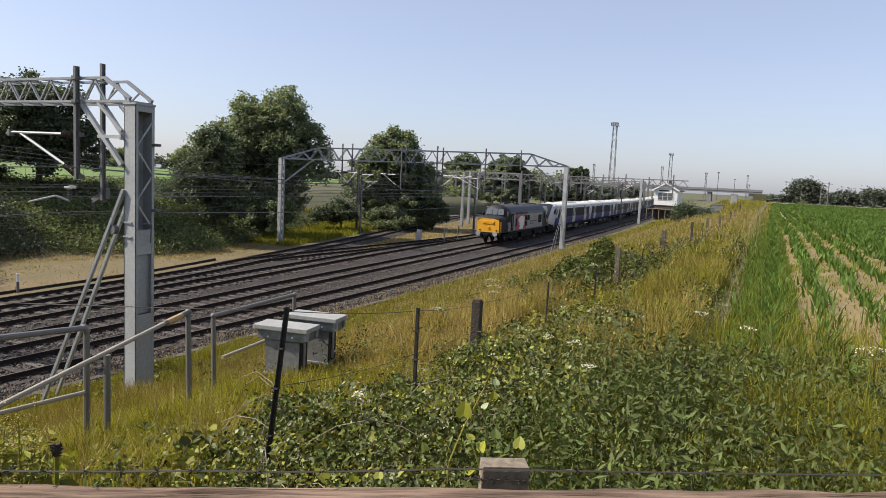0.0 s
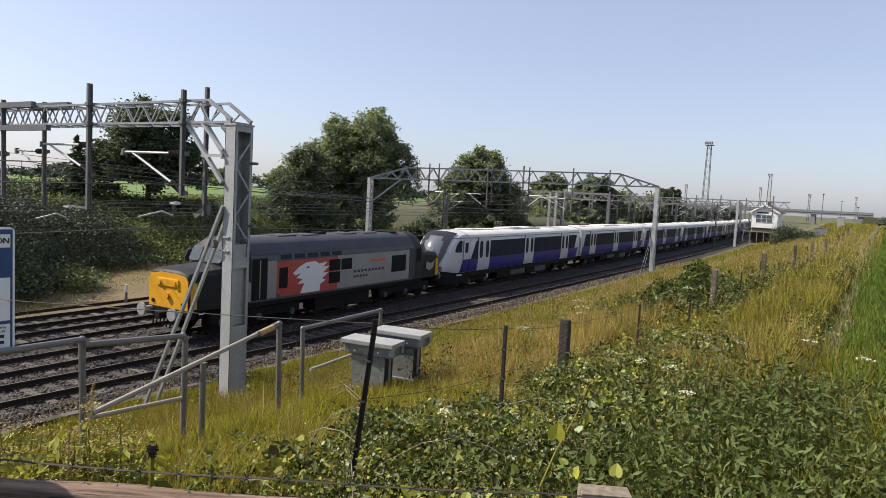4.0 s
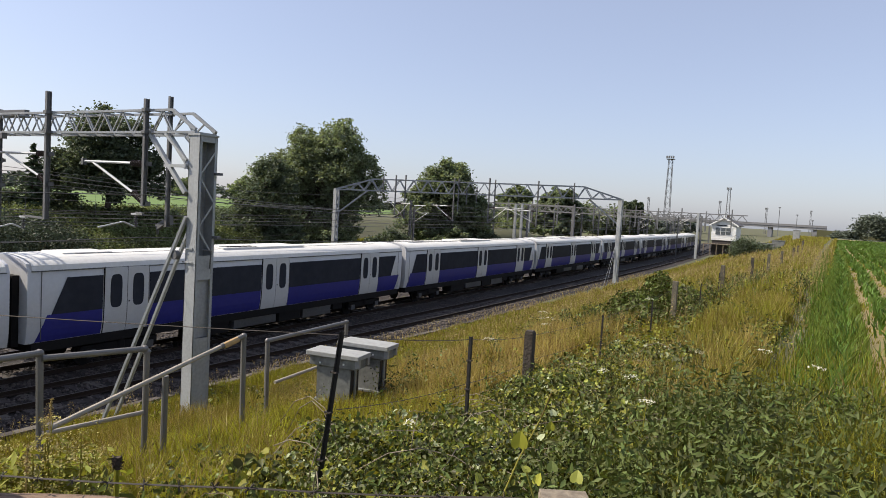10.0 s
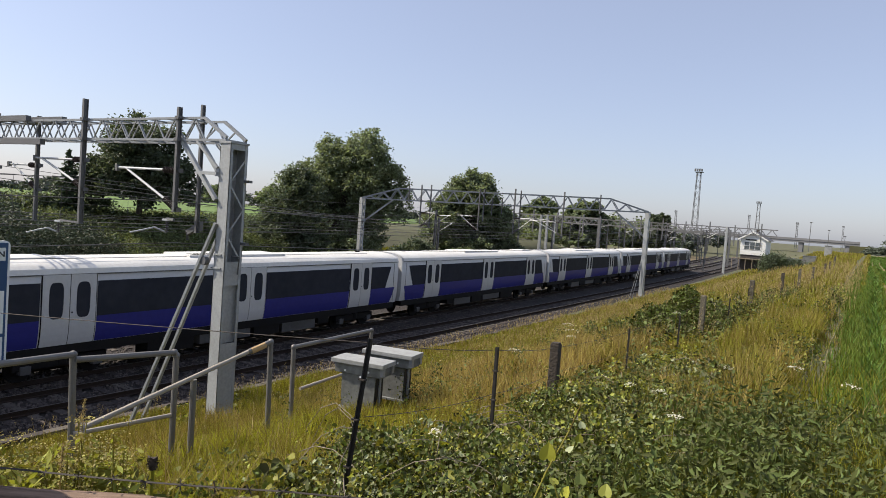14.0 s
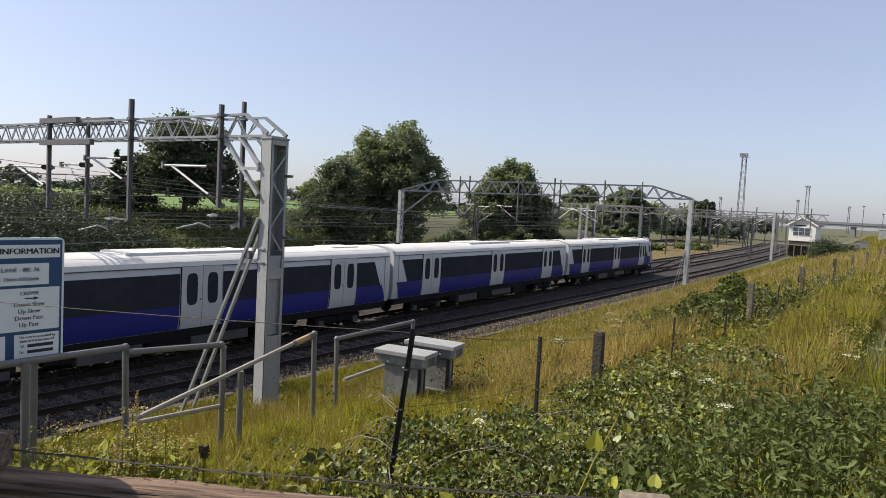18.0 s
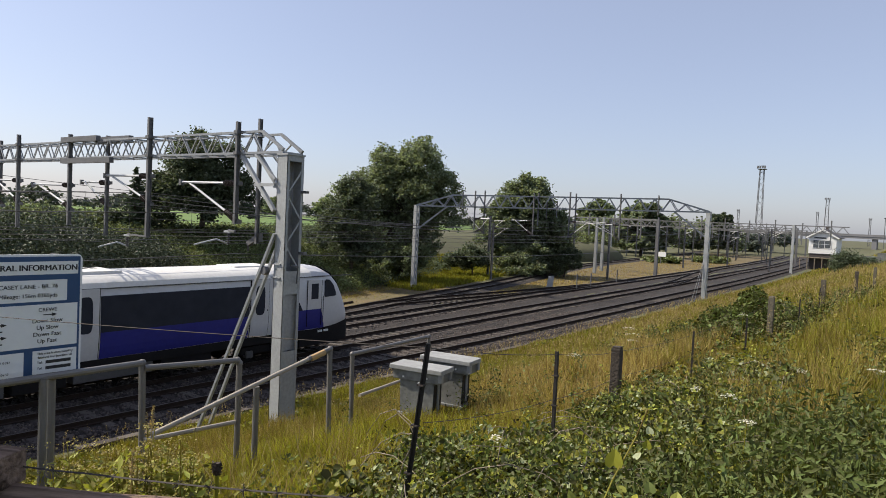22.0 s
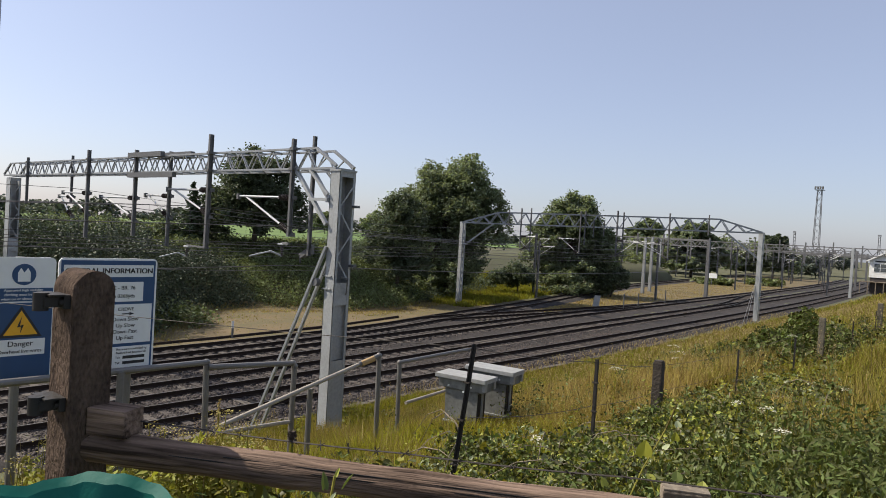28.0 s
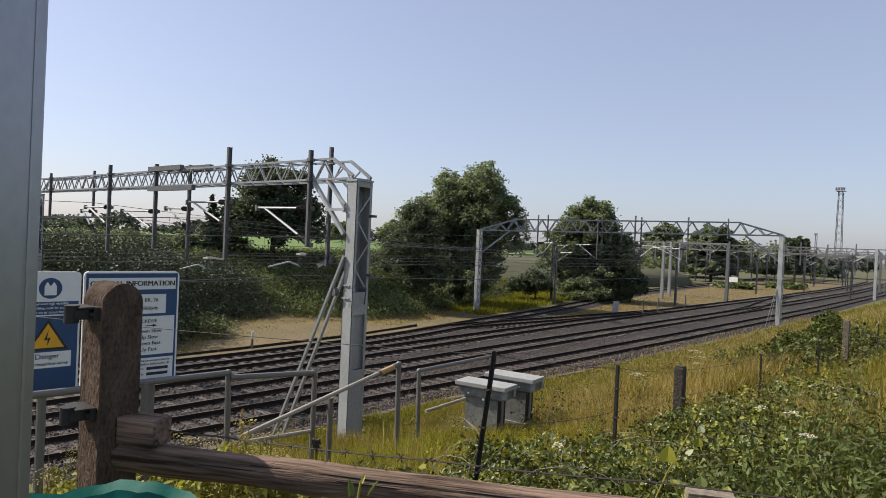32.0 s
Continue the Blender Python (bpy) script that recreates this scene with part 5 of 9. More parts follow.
    for y in (-5.6, 5.6):
        b = part("bogie_frame", quad_box(boxed(-1.2, -0.98, y - 2.5, y + 2.5, 0.5, 0.92, 0.04), 0.98, 1.2, y - 2.5, y + 2.5, 0.5, 0.92, 0.04), BLACK, loco, "three-axle bogie frame")
        part("transom", boxed(-1.0, 1.0, y - 0.3, y + 0.3, 0.5, 0.95), BLACK, b)
        for dy in (-2.0, 0, 2.0):
            for s in (-1, 1):
                bm = tubed((s * 0.70, y + dy, 0.53), (s * 0.83, y + dy, 0.53), 0.53, 24)
                part("wheel", bm, BLACK, b, "steel wheel", True)
                part("axle_box", tubed((s * 1.0, y + dy, 0.53), (s * 1.26, y + dy, 0.53), 0.15, 12), UNDERGREY, b, "", True)
    for y in (-3.9, -2.3, 0.6, 2.4):
        part("roof_hatch", boxed(-0.5, 0.5, y, y + 1.2, 3.76, 3.83, 0.02), LOCOROOF, loco)
    part("radiator_fan", tubed((0, 5.1, 3.74), (0, 5.1, 3.84), 0.62, 24), BLACK, loco, "round roof fan", True)
    part("exhaust_port", boxed(-0.25, 0.25, -0.9, -0.3, 3.78, 3.9, 0.02), BLACK, loco)
    return loco


loco = locomotive()
lead_car = driving_coach("driving_coach")
cars = [lead_car]
first = coach("passenger_coach")
cars.append(first)
for k in range(6):
    cars.append(copy_thing(first, pose(0, 0, 0)))
tail_car = copy_thing(lead_car, pose(0, 0, 0, 0, 0, 180))
cars.append(tail_car)


def train_at(t):
    """Distance of the joint between second and third coach along the line, by the clock."""
    late = np.interp(t, [0, 3, 7.5, 12, 19, 32], [0.1, 0.1, -0.15, 0.2, -0.05, -0.05])
    return 127.0 - 11.1785 * t - 0.03605 * t * t + float(late)


def on_line(y, length):
    """Pose of a vehicle whose middle stands at y on the second line."""
    a, b = y - length * 0.33, y + length * 0.33
    xa, xb = float(line_x(1, a)), float(line_x(1, b))
    return pose((xa + xb) / 2, y, 0, 0, 0, -math.degrees(math.atan2(xb - xa, b - a)))


def motions():
    times = [0.5 * k for k in range(65)]
    middle = [-CAR - END / 2] + [CAR * (k - 0.5) for k in range(7)] + [CAR * 6 + END / 2]
    walk(loco, [(t, on_line(train_at(t) - CAR - END - 9.75, 18.7)) for t in times])
    for k, car in enumerate(cars):
        turn = pose(0, 0, 0, 0, 0, 180) if k > 4 else pose(0, 0, 0)
        walk(car, [(t, on_line(train_at(t) + middle[k], CAR) @ turn) for t in times])
    # the insect swoops through the view and is gone again
    flight = ((0, 1.2, 3.2), (10.5, 1.0, 1.6), (10.9, 0.32, 0.36), (11.0, 0.0, 0.0), (11.1, -0.32, 0.36), (11.5, -1.0, 1.6), (32, -1.6, 3.4))
    walk(insect_body, [(t, pose(-1.38 + 0.91 * r, 1.91 + 0.41 * r, 6.17 + up, 0, 20, 24)) for t, r, up in flight])

# ---- plants ----


def scatter(count, x0, x1, y0, y1, keep=None):
    x, y = RNG.uniform(x0, x1, count), RNG.uniform(y0, y1, count)
    if keep is not None:
        ok = keep(x, y)
        x, y = x[ok], y[ok]
    return x, y


def patch(x, y, scale, seed=0.0):
    """Slow variation from 0 to 1 over the ground."""
    return 0.5 + 0.25 * (np.sin(x * scale + seed) + np.sin(y * scale * 0.8 + 1.7 * seed + x * scale * 0.4)) * np.cos((x + y) * scale * 0.55 + seed)


def bank_u(x, y):
    return x - (line_x(0, y) + 2.7)


def on_ground(x, y, dz=-0.02):
    return np.stack([x, y, land(x, y) + dz], 1)


def grass(name, mat, label, x, y, tall, wide, lean=0.45, far=False):
    h = tall * RNG.uniform(0.55, 1.15, len(x))
    me = blade_mesh(name, on_ground(x, y), h, wide * RNG.uniform(0.7, 1.3, len(x)), mat, lean, far=far)
    return tagged(new(name, me), label, "grass", kind="stuff")


def ray_density(x, y, near=3.0):
    """Fewer plants far from the path's standing place."""
    return np.clip(near * 3.2 / np.hypot(x + 0.9, y - 1.0), 0, 1) ** 1.35


def nettle_zone(x, y):
    return np.clip(np.exp(-(((x + 1.2) / 1.3) ** 2 + ((y - 3.9) / 1.3) ** 2)) + 0.75 * np.exp(-(((x + 1.85) / 0.65) ** 2 + ((y - 6.5) / 1.3) ** 2)), 0, 1)


def bramble_zone(x, y):
    """How strongly brambles and nettles crowd the place, 0 to 1."""
    a = np.exp(-(((x + 3.15) / 1.35) ** 2 + ((y - 5.5) / 3.1) ** 2) * 0.9)
    b = np.exp(-(((x + 5.2) / 1.5) ** 2 + ((y - 19.5) / 3.5) ** 2))
    c = 0.25 * nettle_zone(x, y)
    d = np.exp(-(((x + 5.2) / 1.0) ** 2 + ((y - 5.4) / 1.0) ** 2)) * 0.6
    e = 0.62 * np.exp(-(((x + 3.35) / 1.15) ** 2 + ((y - 9.2) / 3.4) ** 2))
    return np.clip(a + b * 0.9 + c + d + e, 0, 1)


def hole(x, y):
    """An opening in the brambles near the stub post, darkened by leaf colour, 0 to 1."""
    return np.exp(-(((x + 2.78) / 0.5) ** 2 + ((y - 5.55) / 0.42) ** 2) ** 2)


def path_x(y):
    """Middle of the trodden path between the bank and the field."""
    return np.interp(y, [8, 21, 30, 56, 110], [-1.55, -1.6, -1.85, -2.1, -2.5]) + 0.08 * np.sin(y * 0.9)


def path_zone(x, y):
    """How far a plant stands out over the path, 0 to 1."""
    edge = path_x(y) - 0.30 + 0.16 * np.sin(y * 1.7) * np.sin(y * 0.61 + 1.0)
    return np.clip((x - edge) / 0.12, 0, 1) * np.clip((y - 7.5) / 1.5, 0, 1) * np.clip((0.28 + path_x(y) + 0.5 - x) / 0.1, 0, 1)


# tall bank grass in bands of distance: straw, olive and green
def bank_grass():
    for k, (y0, y1, count, wide, scale) in enumerate(((2.6, 10, 170000, 0.0095, 1.05), (10, 22, 140000, 0.014, 1.05), (22, 48, 95000, 0.034, 1.05), (48, 110, 70000, 0.075, 1.15), (110, 230, 30000, 0.15, 1.2))):
        x, y = scatter(int(count * 2.0), -24 - 0.06 * y0, -0.75 if y0 < 10 else -1.2, y0, y1, lambda x, y: (bank_u(x, y) > 0.4) & (RNG.random(len(x)) < np.clip(bank_u(x, y) / 1.5, 0.12, 1)))
        z = bramble_zone(x, y)
        ok = (RNG.random(len(x)) > z * 0.90) & (RNG.random(len(x)) < 0.35 + 0.65 * ray_density(x, y, 9))
        ok &= ~((np.abs(x + 13.9) < 0.9) & (np.abs(y - 11.7) < 0.6) & (RNG.random(len(x)) < 0.6))
        ok &= (RNG.random(len(x)) > 0.93 * path_zone(x, y)) & (RNG.random(len(x)) > hole(x, y))
        x, y = x[ok][:count], y[ok][:count]
        tone = 0.5 * patch(x, y, 0.5, 1.0) + 0.65 * patch(x, y, 2.1, 3.0) - 0.12 + RNG.normal(0, 0.16, len(x)) - 0.045 * np.clip(8 - y, 0, 6)
        golden = np.exp(-(((x + 7.5) / 4) ** 2 + ((y - 13) / 6) ** 2))
        tone = tone + 0.45 * golden
        u = bank_u(x, y)
        tall = np.interp(u, [0, 2, 6, 11, 14, 16.5], [0.28, 0.40, 0.50, 0.46, 0.55, 0.42]) * scale
        tall = tall * np.where((np.abs(x + 4.1) < 0.8) & (y > 7) & (y < 70), 0.55, 1.0) * np.where(y < 9, 0.72, 1.0) * (0.55 + 0.95 * patch(x, y, 3.1, 0.4)) * (1 - 0.7 * path_zone(x, y)) * (1 + 0.25 * np.exp(-((x - path_x(y) + 0.6) / 0.3) ** 2))
        for nm, mat, lb, pick in (("dry_grass", GRASSDRY, "tall dry straw-coloured grass on the bank", tone > 0.70), ("bank_grass", GRASSMID, "olive and golden bank grass gone to seed", (tone <= 0.70) & (tone > 0.40)), ("green_grass", GRASSGREEN, "fresh yellow-green grass", tone <= 0.40)):
            if pick.sum() > 10:
                grass(nm, mat, lb, x[pick], y[pick], tall[pick], wide, far=y0 > 20)


bank_grass()


def bank_herbs():
    """Broad-leaved weeds among the bank grass."""
    for nm, mat, count, size, lb in (("herb_leaves", GRASSGREEN, 60000, 0.050, "green weed leaves among the bank grass"), ("dark_herb_leaves", BRAMBLE, 45000, 0.055, "dark weed leaves among the bank grass"), ("pale_herb_leaves", STRAW, 16000, 0.045, "withered pale leaves among the bank grass")):
        x, y = scatter(count * 3, -17, -1.3, 3, 45, lambda x, y: (bank_u(x, y) > 1.0) & (path_zone(x, y) < 0.5) & (RNG.random(len(x)) < np.clip(9 / np.hypot(x, y), 0.1, 1)) & (RNG.random(len(x)) < patch(x, y, 2.6, len(nm)) * 1.1))
        x, y = x[:count], y[:count]
        far = np.clip(np.hypot(x, y) / 12, 0.6, 1.5)
        if mat is STRAW:
            far = far * 0.55
        z = land(x, y) + RNG.uniform(0.03, 0.30, len(x)) * np.interp(y, [3, 9, 14], [0.8, 0.8, 1.0])
        me = leaf_mesh(nm, np.stack([x, y, z], 1), size * far * RNG.uniform(0.6, 1.3, len(x)), mat, 1.9, 0.3)
        tagged(new(nm, me), lb, "undergrowth", kind="stuff")


bank_herbs()


def herb_clumps(count):
    """Leafy weeds that stand in clumps among the bank grass."""
    x, y = scatter(count * 4, -9.0, -1.8, 7.5, 34, lambda x, y: (bank_u(x, y) > 0.3) & (RNG.random(len(x)) < 0.25 + 0.75 * patch(x, y, 0.7, 3.0)))
    x, y = x[:count], y[:count]
    n, per = len(x), 110
    wide, tall = RNG.uniform(0.12, 0.38, n), RNG.uniform(0.25, 0.75, n)
    off = RNG.normal(size=(n, per, 2)) * wide[:, None, None] * 0.6
    px, py = x[:, None] + off[..., 0], y[:, None] + off[..., 1]
    dome = np.clip(1 - (off ** 2).sum(-1) / (wide[:, None] * 1.4) ** 2, 0.15, 1)
    pz = land(px.ravel(), py.ravel()).reshape(n, per) + tall[:, None] * dome * RNG.uniform(0.45, 1.05, (n, per))
    c = np.stack([px, py, pz], -1)
    s = np.clip(np.hypot(x, y) / 12, 0.8, 1.7)[:, None] * RNG.uniform(0.014, 0.034, (n, per))
    tone = RNG.random(n)
    for nm, mat, pick, lb in (("dark_herb_clumps", BRAMBLE, tone < 0.5, "dark leafy weed clumps in the bank grass"), ("nettle_clumps", NETTLE, (tone >= 0.5) & (tone < 0.8), "dull green nettle clumps in the bank grass"), ("light_herb_clumps", LIGHTLEAF, tone >= 0.8, "yellow-green leafy clumps in the bank grass")):
        me = leaf_mesh(nm, c[pick].reshape(-1, 3), s[pick].ravel(), mat, 1.8, 0.1)
        tagged(new(nm, me), lb, "undergrowth", kind="stuff")


herb_clumps(400)


def seed_heads(count):
    """Stems with feathery heads that stand above the grass."""
    x, y = scatter(count * 3, -20, -1.3, 8, 70, lambda x, y: (bank_u(x, y) > 0.1) & (bramble_zone(x, y) < 0.4))
    x, y = x[:count], y[:count]
    base = on_ground(x, y)
    tall = RNG.uniform(0.55, 1.0, len(x)) * np.interp(bank_u(x, y), [0, 4, 12, 16], [0.8, 0.85, 0.9, 1.0])
    far = np.clip(np.hypot(x, y) / 16, 0.7, 1.9)
    stem = blade_mesh("seed_stems", base, tall, 0.005 * far, STRAW, 0.25)
    tagged(new("seed_stems", stem), "thin pale grass stems above the bank grass", "grass", kind="stuff")
    lean = RNG.normal(0, 0.10, (len(x), 2))
    centres = []
    for k in range(5):
        c = base.copy()
        c[:, 2] += tall * (0.86 + 0.05 * k)
        c[:, :2] += lean * tall[:, None] * (0.6 + 0.1 * k) + RNG.normal(0, 0.012, (len(x), 2))
        centres.append(c)
    me = leaf_mesh("seed_heads", np.concatenate(centres), np.tile(0.011 * far, 5), STRAW, 4.2, -0.45)
    tagged(new("seed_heads", me), "feathery straw-coloured grass seed heads", "grass", kind="stuff")


seed_heads(6000)


def scrub(name, mat, label, x, y, top, size, depth=0.3, flat=0.12, long=1.5, oval=True):
    """Leaves in the upper part of a low thicket over the ground."""
    z = np.maximum(land(x, y) + top - depth * RNG.random(len(x)) ** 1.3, land(x, y) + 0.02)
    size = size * np.clip(np.hypot(x + 0.9, y - 0.9) / 5.0, 0.7, 1.6)
    me = leaf_mesh(name, np.stack([x, y, z], 1), size * np.clip(np.exp(RNG.normal(-0.2, 0.55, len(x))), 0.3, 2.1), mat, long, flat, oval=oval)
    return tagged(new(name, me), label, "undergrowth", kind="stuff")


def thicket_top(x, y):
    """Height of the bramble mass over the ground."""
    lump = 0.24 * np.sin(x * 2.3 + 0.7) * np.sin(y * 1.9 + 1.1) + 0.15 * np.sin(x * 5.1 + y * 3.3) + 0.10 * np.sin(x * 9 - y * 7) + 0.05 * np.sin(x * 17 + y * 13)
    return np.clip(bramble_zone(x, y) * np.interp(y, [3, 4.2, 5, 6, 7.5, 9, 12, 18, 24], [0.62, 0.56, 0.42, 0.32, 0.27, 0.26, 0.32, 0.7, 0.7]) + lump * np.interp(y, [3, 5, 6, 9, 14], [1, 0.9, 0.55, 0.5, 1]), 0.05, 1.0)


def hollows(x, y):
    """Gaps in the leaf cover, through which the shade-coloured inside shows (below zero)."""
    return np.sin(x * 6.1 + 1.3 * np.sin(y * 4.2)) * np.sin(y * 5.3 + 1.1 * np.sin(x * 3.7)) + 0.5 * np.sin(x * 13 + y * 9) + 0.6 * np.sin(x * 2.9 + 0.8) * np.sin(y * 2.3 + 2.0) + 0.1


def thickets():
    x, y = scatter(400000, -7.6, 1.6, 2.7, 12.5, lambda x, y: RNG.random(len(x)) < np.clip(bramble_zone(x, y) * 1.3 - 0.15, 0, 1))
    # a hollow near the stub post, its shade given by leaf colour
    hollow = hole(x, y)
    gap = hollows(x, y)
    ok = (RNG.random(len(x)) > hollow * 0.93) & (RNG.random(len(x)) < np.where(gap < 0.30, 0.05, 1.0))
    x, y = x[ok], y[ok]
    near = RNG.random(len(x))
    nettle = (x > -1.9 + 0.4 * np.sin(y * 2)) & (near < 0.7)
    pale = (near > 0.93) & ~nettle
    yellow = (near > 0.90) & (near <= 0.93) & ~nettle
    rest = ~(nettle | pale | yellow)
    scrub("bramble_leaves", BRAMBLE, "dense dark green bramble thicket", x[rest], y[rest], thicket_top(x[rest], y[rest]), 0.029, 0.24, 0.0)
    # inner layer coloured dark in place of the shade under the brambles
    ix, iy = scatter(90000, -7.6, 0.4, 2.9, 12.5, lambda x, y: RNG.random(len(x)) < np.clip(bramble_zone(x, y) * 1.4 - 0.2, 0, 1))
    scrub("bramble_inside", SHADELEAF, "dark brown inner leaves of the bramble thicket, coloured as its shade", ix, iy, thicket_top(ix, iy) * 0.6, 0.040, 0.3, 0.0)
    # shallow spot made to look deep by leaves in the shade colour
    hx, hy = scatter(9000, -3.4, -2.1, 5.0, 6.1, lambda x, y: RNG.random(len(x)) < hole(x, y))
    scrub("dead_leaf_litter", SHADELEAF, "dark brown leaves in the bramble hollow, coloured as its shade", hx, hy, np.full(len(hx), 0.10), 0.035, 0.1, 0.3)
    scrub("nettle_leaves", NETTLE, "bed of nettles with toothed dull green leaves", x[nettle], y[nettle], thicket_top(x[nettle], y[nettle]) + 0.05, 0.020, 0.35, 0.0, 3.4, False)
    scrub("pale_leaves", PALELEAF, "pale upturned leaves in the thicket", x[pale], y[pale], thicket_top(x[pale], y[pale]) + 0.03, 0.050, 0.16, 0.0)
    scrub("yellow_leaves", YELLOWLEAF, "yellowing leaves in the thicket", x[yellow], y[yellow], thicket_top(x[yellow], y[yellow]) + 0.02, 0.048, 0.15, 0.0)
    # larger bindweed and dock leaves close to the rail
    x, y = scatter(3400, -4.7, -1.2, 3.0, 7.0, lambda x, y: (RNG.random(len(x)) < np.clip(bramble_zone(x, y) * 1.4, 0, 1)) & (hollows(x, y) > -0.35) & (hole(x, y) < 0.4))
    big = RNG.random(len(x))
    for nm, mat, lb, lo, hi, size, lift in (("dock_leaves", BRAMBLE, "broad dull green dock and bindweed leaves", 0.0, 0.46, 0.050, 0.05), ("light_dock_leaves", LIGHTLEAF, "broad sunlit bindweed leaves", 0.46, 0.78, 0.048, 0.06), ("broad_pale_leaves", PALELEAF, "broad pale leaf undersides", 0.78, 0.88, 0.050, 0.04), ("broad_yellow_leaves", YELLOWLEAF, "broad yellow-green bindweed leaves", 0.88, 0.96, 0.056, 0.06), ("withered_leaves", STRAW, "withered brown leaves in the thicket", 0.96, 1.0, 0.055, 0.04)):
        k = (big >= lo) & (big < hi)
        scrub(nm, mat, lb, x[k], y[k], thicket_top(x[k], y[k]) + lift, size, 0.25, 0.15, 1.3)
    # the distant thicket on the bank
    x, y = scatter(200000, -8.5, -3.2, 12, 27, lambda x, y: RNG.random(len(x)) < np.clip(bramble_zone(x, y) * 1.4 - 0.1, 0, 1))
    scrub("bank_thicket", BRAMBLE, "dark green thicket on the bank", x, y, thicket_top(x, y) + 0.25 * np.exp(-(((x + 5.2) / 1.1) ** 2 + ((y - 20) / 2.0) ** 2)) + 0.12 * np.sin(x * 4 + y * 3), 0.029, 0.8)


thickets()


def sprays(count):
    """Arching bramble shoots with leaves along both sides."""
    x, y = scatter(count * 4, -7.0, 0.6, 3.0, 12, lambda x, y: RNG.random(len(x)) < np.clip(bramble_zone(x, y) * 1.2 - 0.1, 0, 1) * np.where(hollows(x, y) < -0.15, 0.15, 1.0) * (1 - hole(x, y)))
    x, y = x[:count], y[:count]
    n, per = len(x), 13
    a, L, h = RNG.uniform(0, 6.28, n), RNG.uniform(0.18, 0.55, n), RNG.uniform(0.04, 0.20, n)
    z = land(x, y) + thicket_top(x, y) - 0.03
    near = np.clip(np.hypot(x + 0.9, y - 0.9) / 5.0, 0.62, 1.3)
    centres, sizes = [], []
    for j in range(per):
        t = (j + 0.3) / per
        side = (0.035 if j % 2 else -0.035) * (1.2 - 0.6 * t)
        centres.append(np.stack([x + np.cos(a) * L * t - np.sin(a) * side, y + np.sin(a) * L * t + np.cos(a) * side, z + h * 4 * t * (1 - t) + RNG.normal(0, 0.012, n)], 1))
        sizes.append(0.032 * (1.15 - 0.55 * t) * near * RNG.uniform(0.7, 1.2, n))
    c, s = np.stack(centres, 1), np.stack(sizes, 1)
    tone = RNG.random(n)
    for nm, mat, pick, lb in (("bramble_shoots", BRAMBLE, tone < 0.70, "arching dark green bramble shoots"), ("young_bramble_shoots", LIGHTLEAF, (tone >= 0.70) & (tone < 0.94), "arching sunlit yellow-green bramble shoots"), ("pale_bramble_shoots", PALELEAF, tone >= 0.94, "bramble shoots turned to their pale undersides")):
        me = leaf_mesh(nm, c[pick].reshape(-1, 3), s[pick].reshape(-1), mat, 1.5, 0.05, oval=True)
        tagged(new(nm, me), lb, "undergrowth", kind="stuff")


sprays(6000)


def nettle_stems():
    """Upright nettles: stem and drooping paired leaves."""
    x, y = scatter(9000, -4.6, 2.2, 3.0, 8.5, lambda x, y: RNG.random(len(x)) < np.clip(nettle_zone(x, y) + 0.05 * bramble_zone(x, y), 0, 1))
    n = len(x)
    base, tall = on_ground(x, y), RNG.uniform(0.45, 0.85, n)
    me = blade_mesh("nettle_stems", base, tall, np.full(n, 0.007), NETTLE, 0.15)
    tagged(new("nettle_stems", me), "upright nettle stems", "undergrowth", kind="stuff")
    centres = []
    for tier in range(7):
        for _ in range(2):
            a = RNG.uniform(0, 6.28, n)
            r = 0.045 + 0.01 * (6 - tier)
            c = base + np.stack([np.cos(a) * r, np.sin(a) * r, tall * (0.45 + 0.08 * tier)], 1)
            centres.append(c)
    me = leaf_mesh("nettle_pairs", np.concatenate(centres), RNG.uniform(0.014, 0.028, n * 14), NETTLE, 3.4, 0.0)
    tagged(new("nettle_pairs", me), "toothed nettle leaves in pairs", "undergrowth", kind="stuff")


def bindweed(name, label, path, leaves, slim=1.0):
    """A leaning shoot with large heart-shaped leaves on short stalks."""
    foot = Vector(path[0])
    root = thing(name, label, "climbing plant", "bindweed shoots", tuple(foot))
    bm = bmesh.new()
    pts = [Vector(p) - foot for p in path]
    for p, q in zip(pts, pts[1:]):
        tube(bm, p, q, 0.004, 6)
    part("stem", bm, GRASSMID, root)
    for (x, y, z), size, mat, tilt, turn in leaves:
        bm = bmesh.new()
        outline = [(0, -0.30), (0.22, -0.46), (0.44, -0.36), (0.50, -0.08), (0.40, 0.22), (0.20, 0.45), (0, 0.62), (-0.20, 0.45), (-0.40, 0.22), (-0.50, -0.08), (-0.44, -0.36), (-0.22, -0.46)]
        m = Matrix.Translation(Vector((x, y, z)) - foot) @ Matrix.Rotation(radians(turn), 4, "Z") @ Matrix.Rotation(radians(tilt), 4, "X")
        rim = [bm.verts.new(m @ Vector((a * size * slim, b * size, 0.10 * size * abs(a) * 2 - 0.12 * size * b * b))) for a, b in outline]
        mid = bm.verts.new(m @ Vector((0, 0, -0.02 * size)))
        for k in range(12):
            bm.faces.new((rim[k], rim[(k + 1) % 12], mid))
        part("leaf", bm, mat, root)


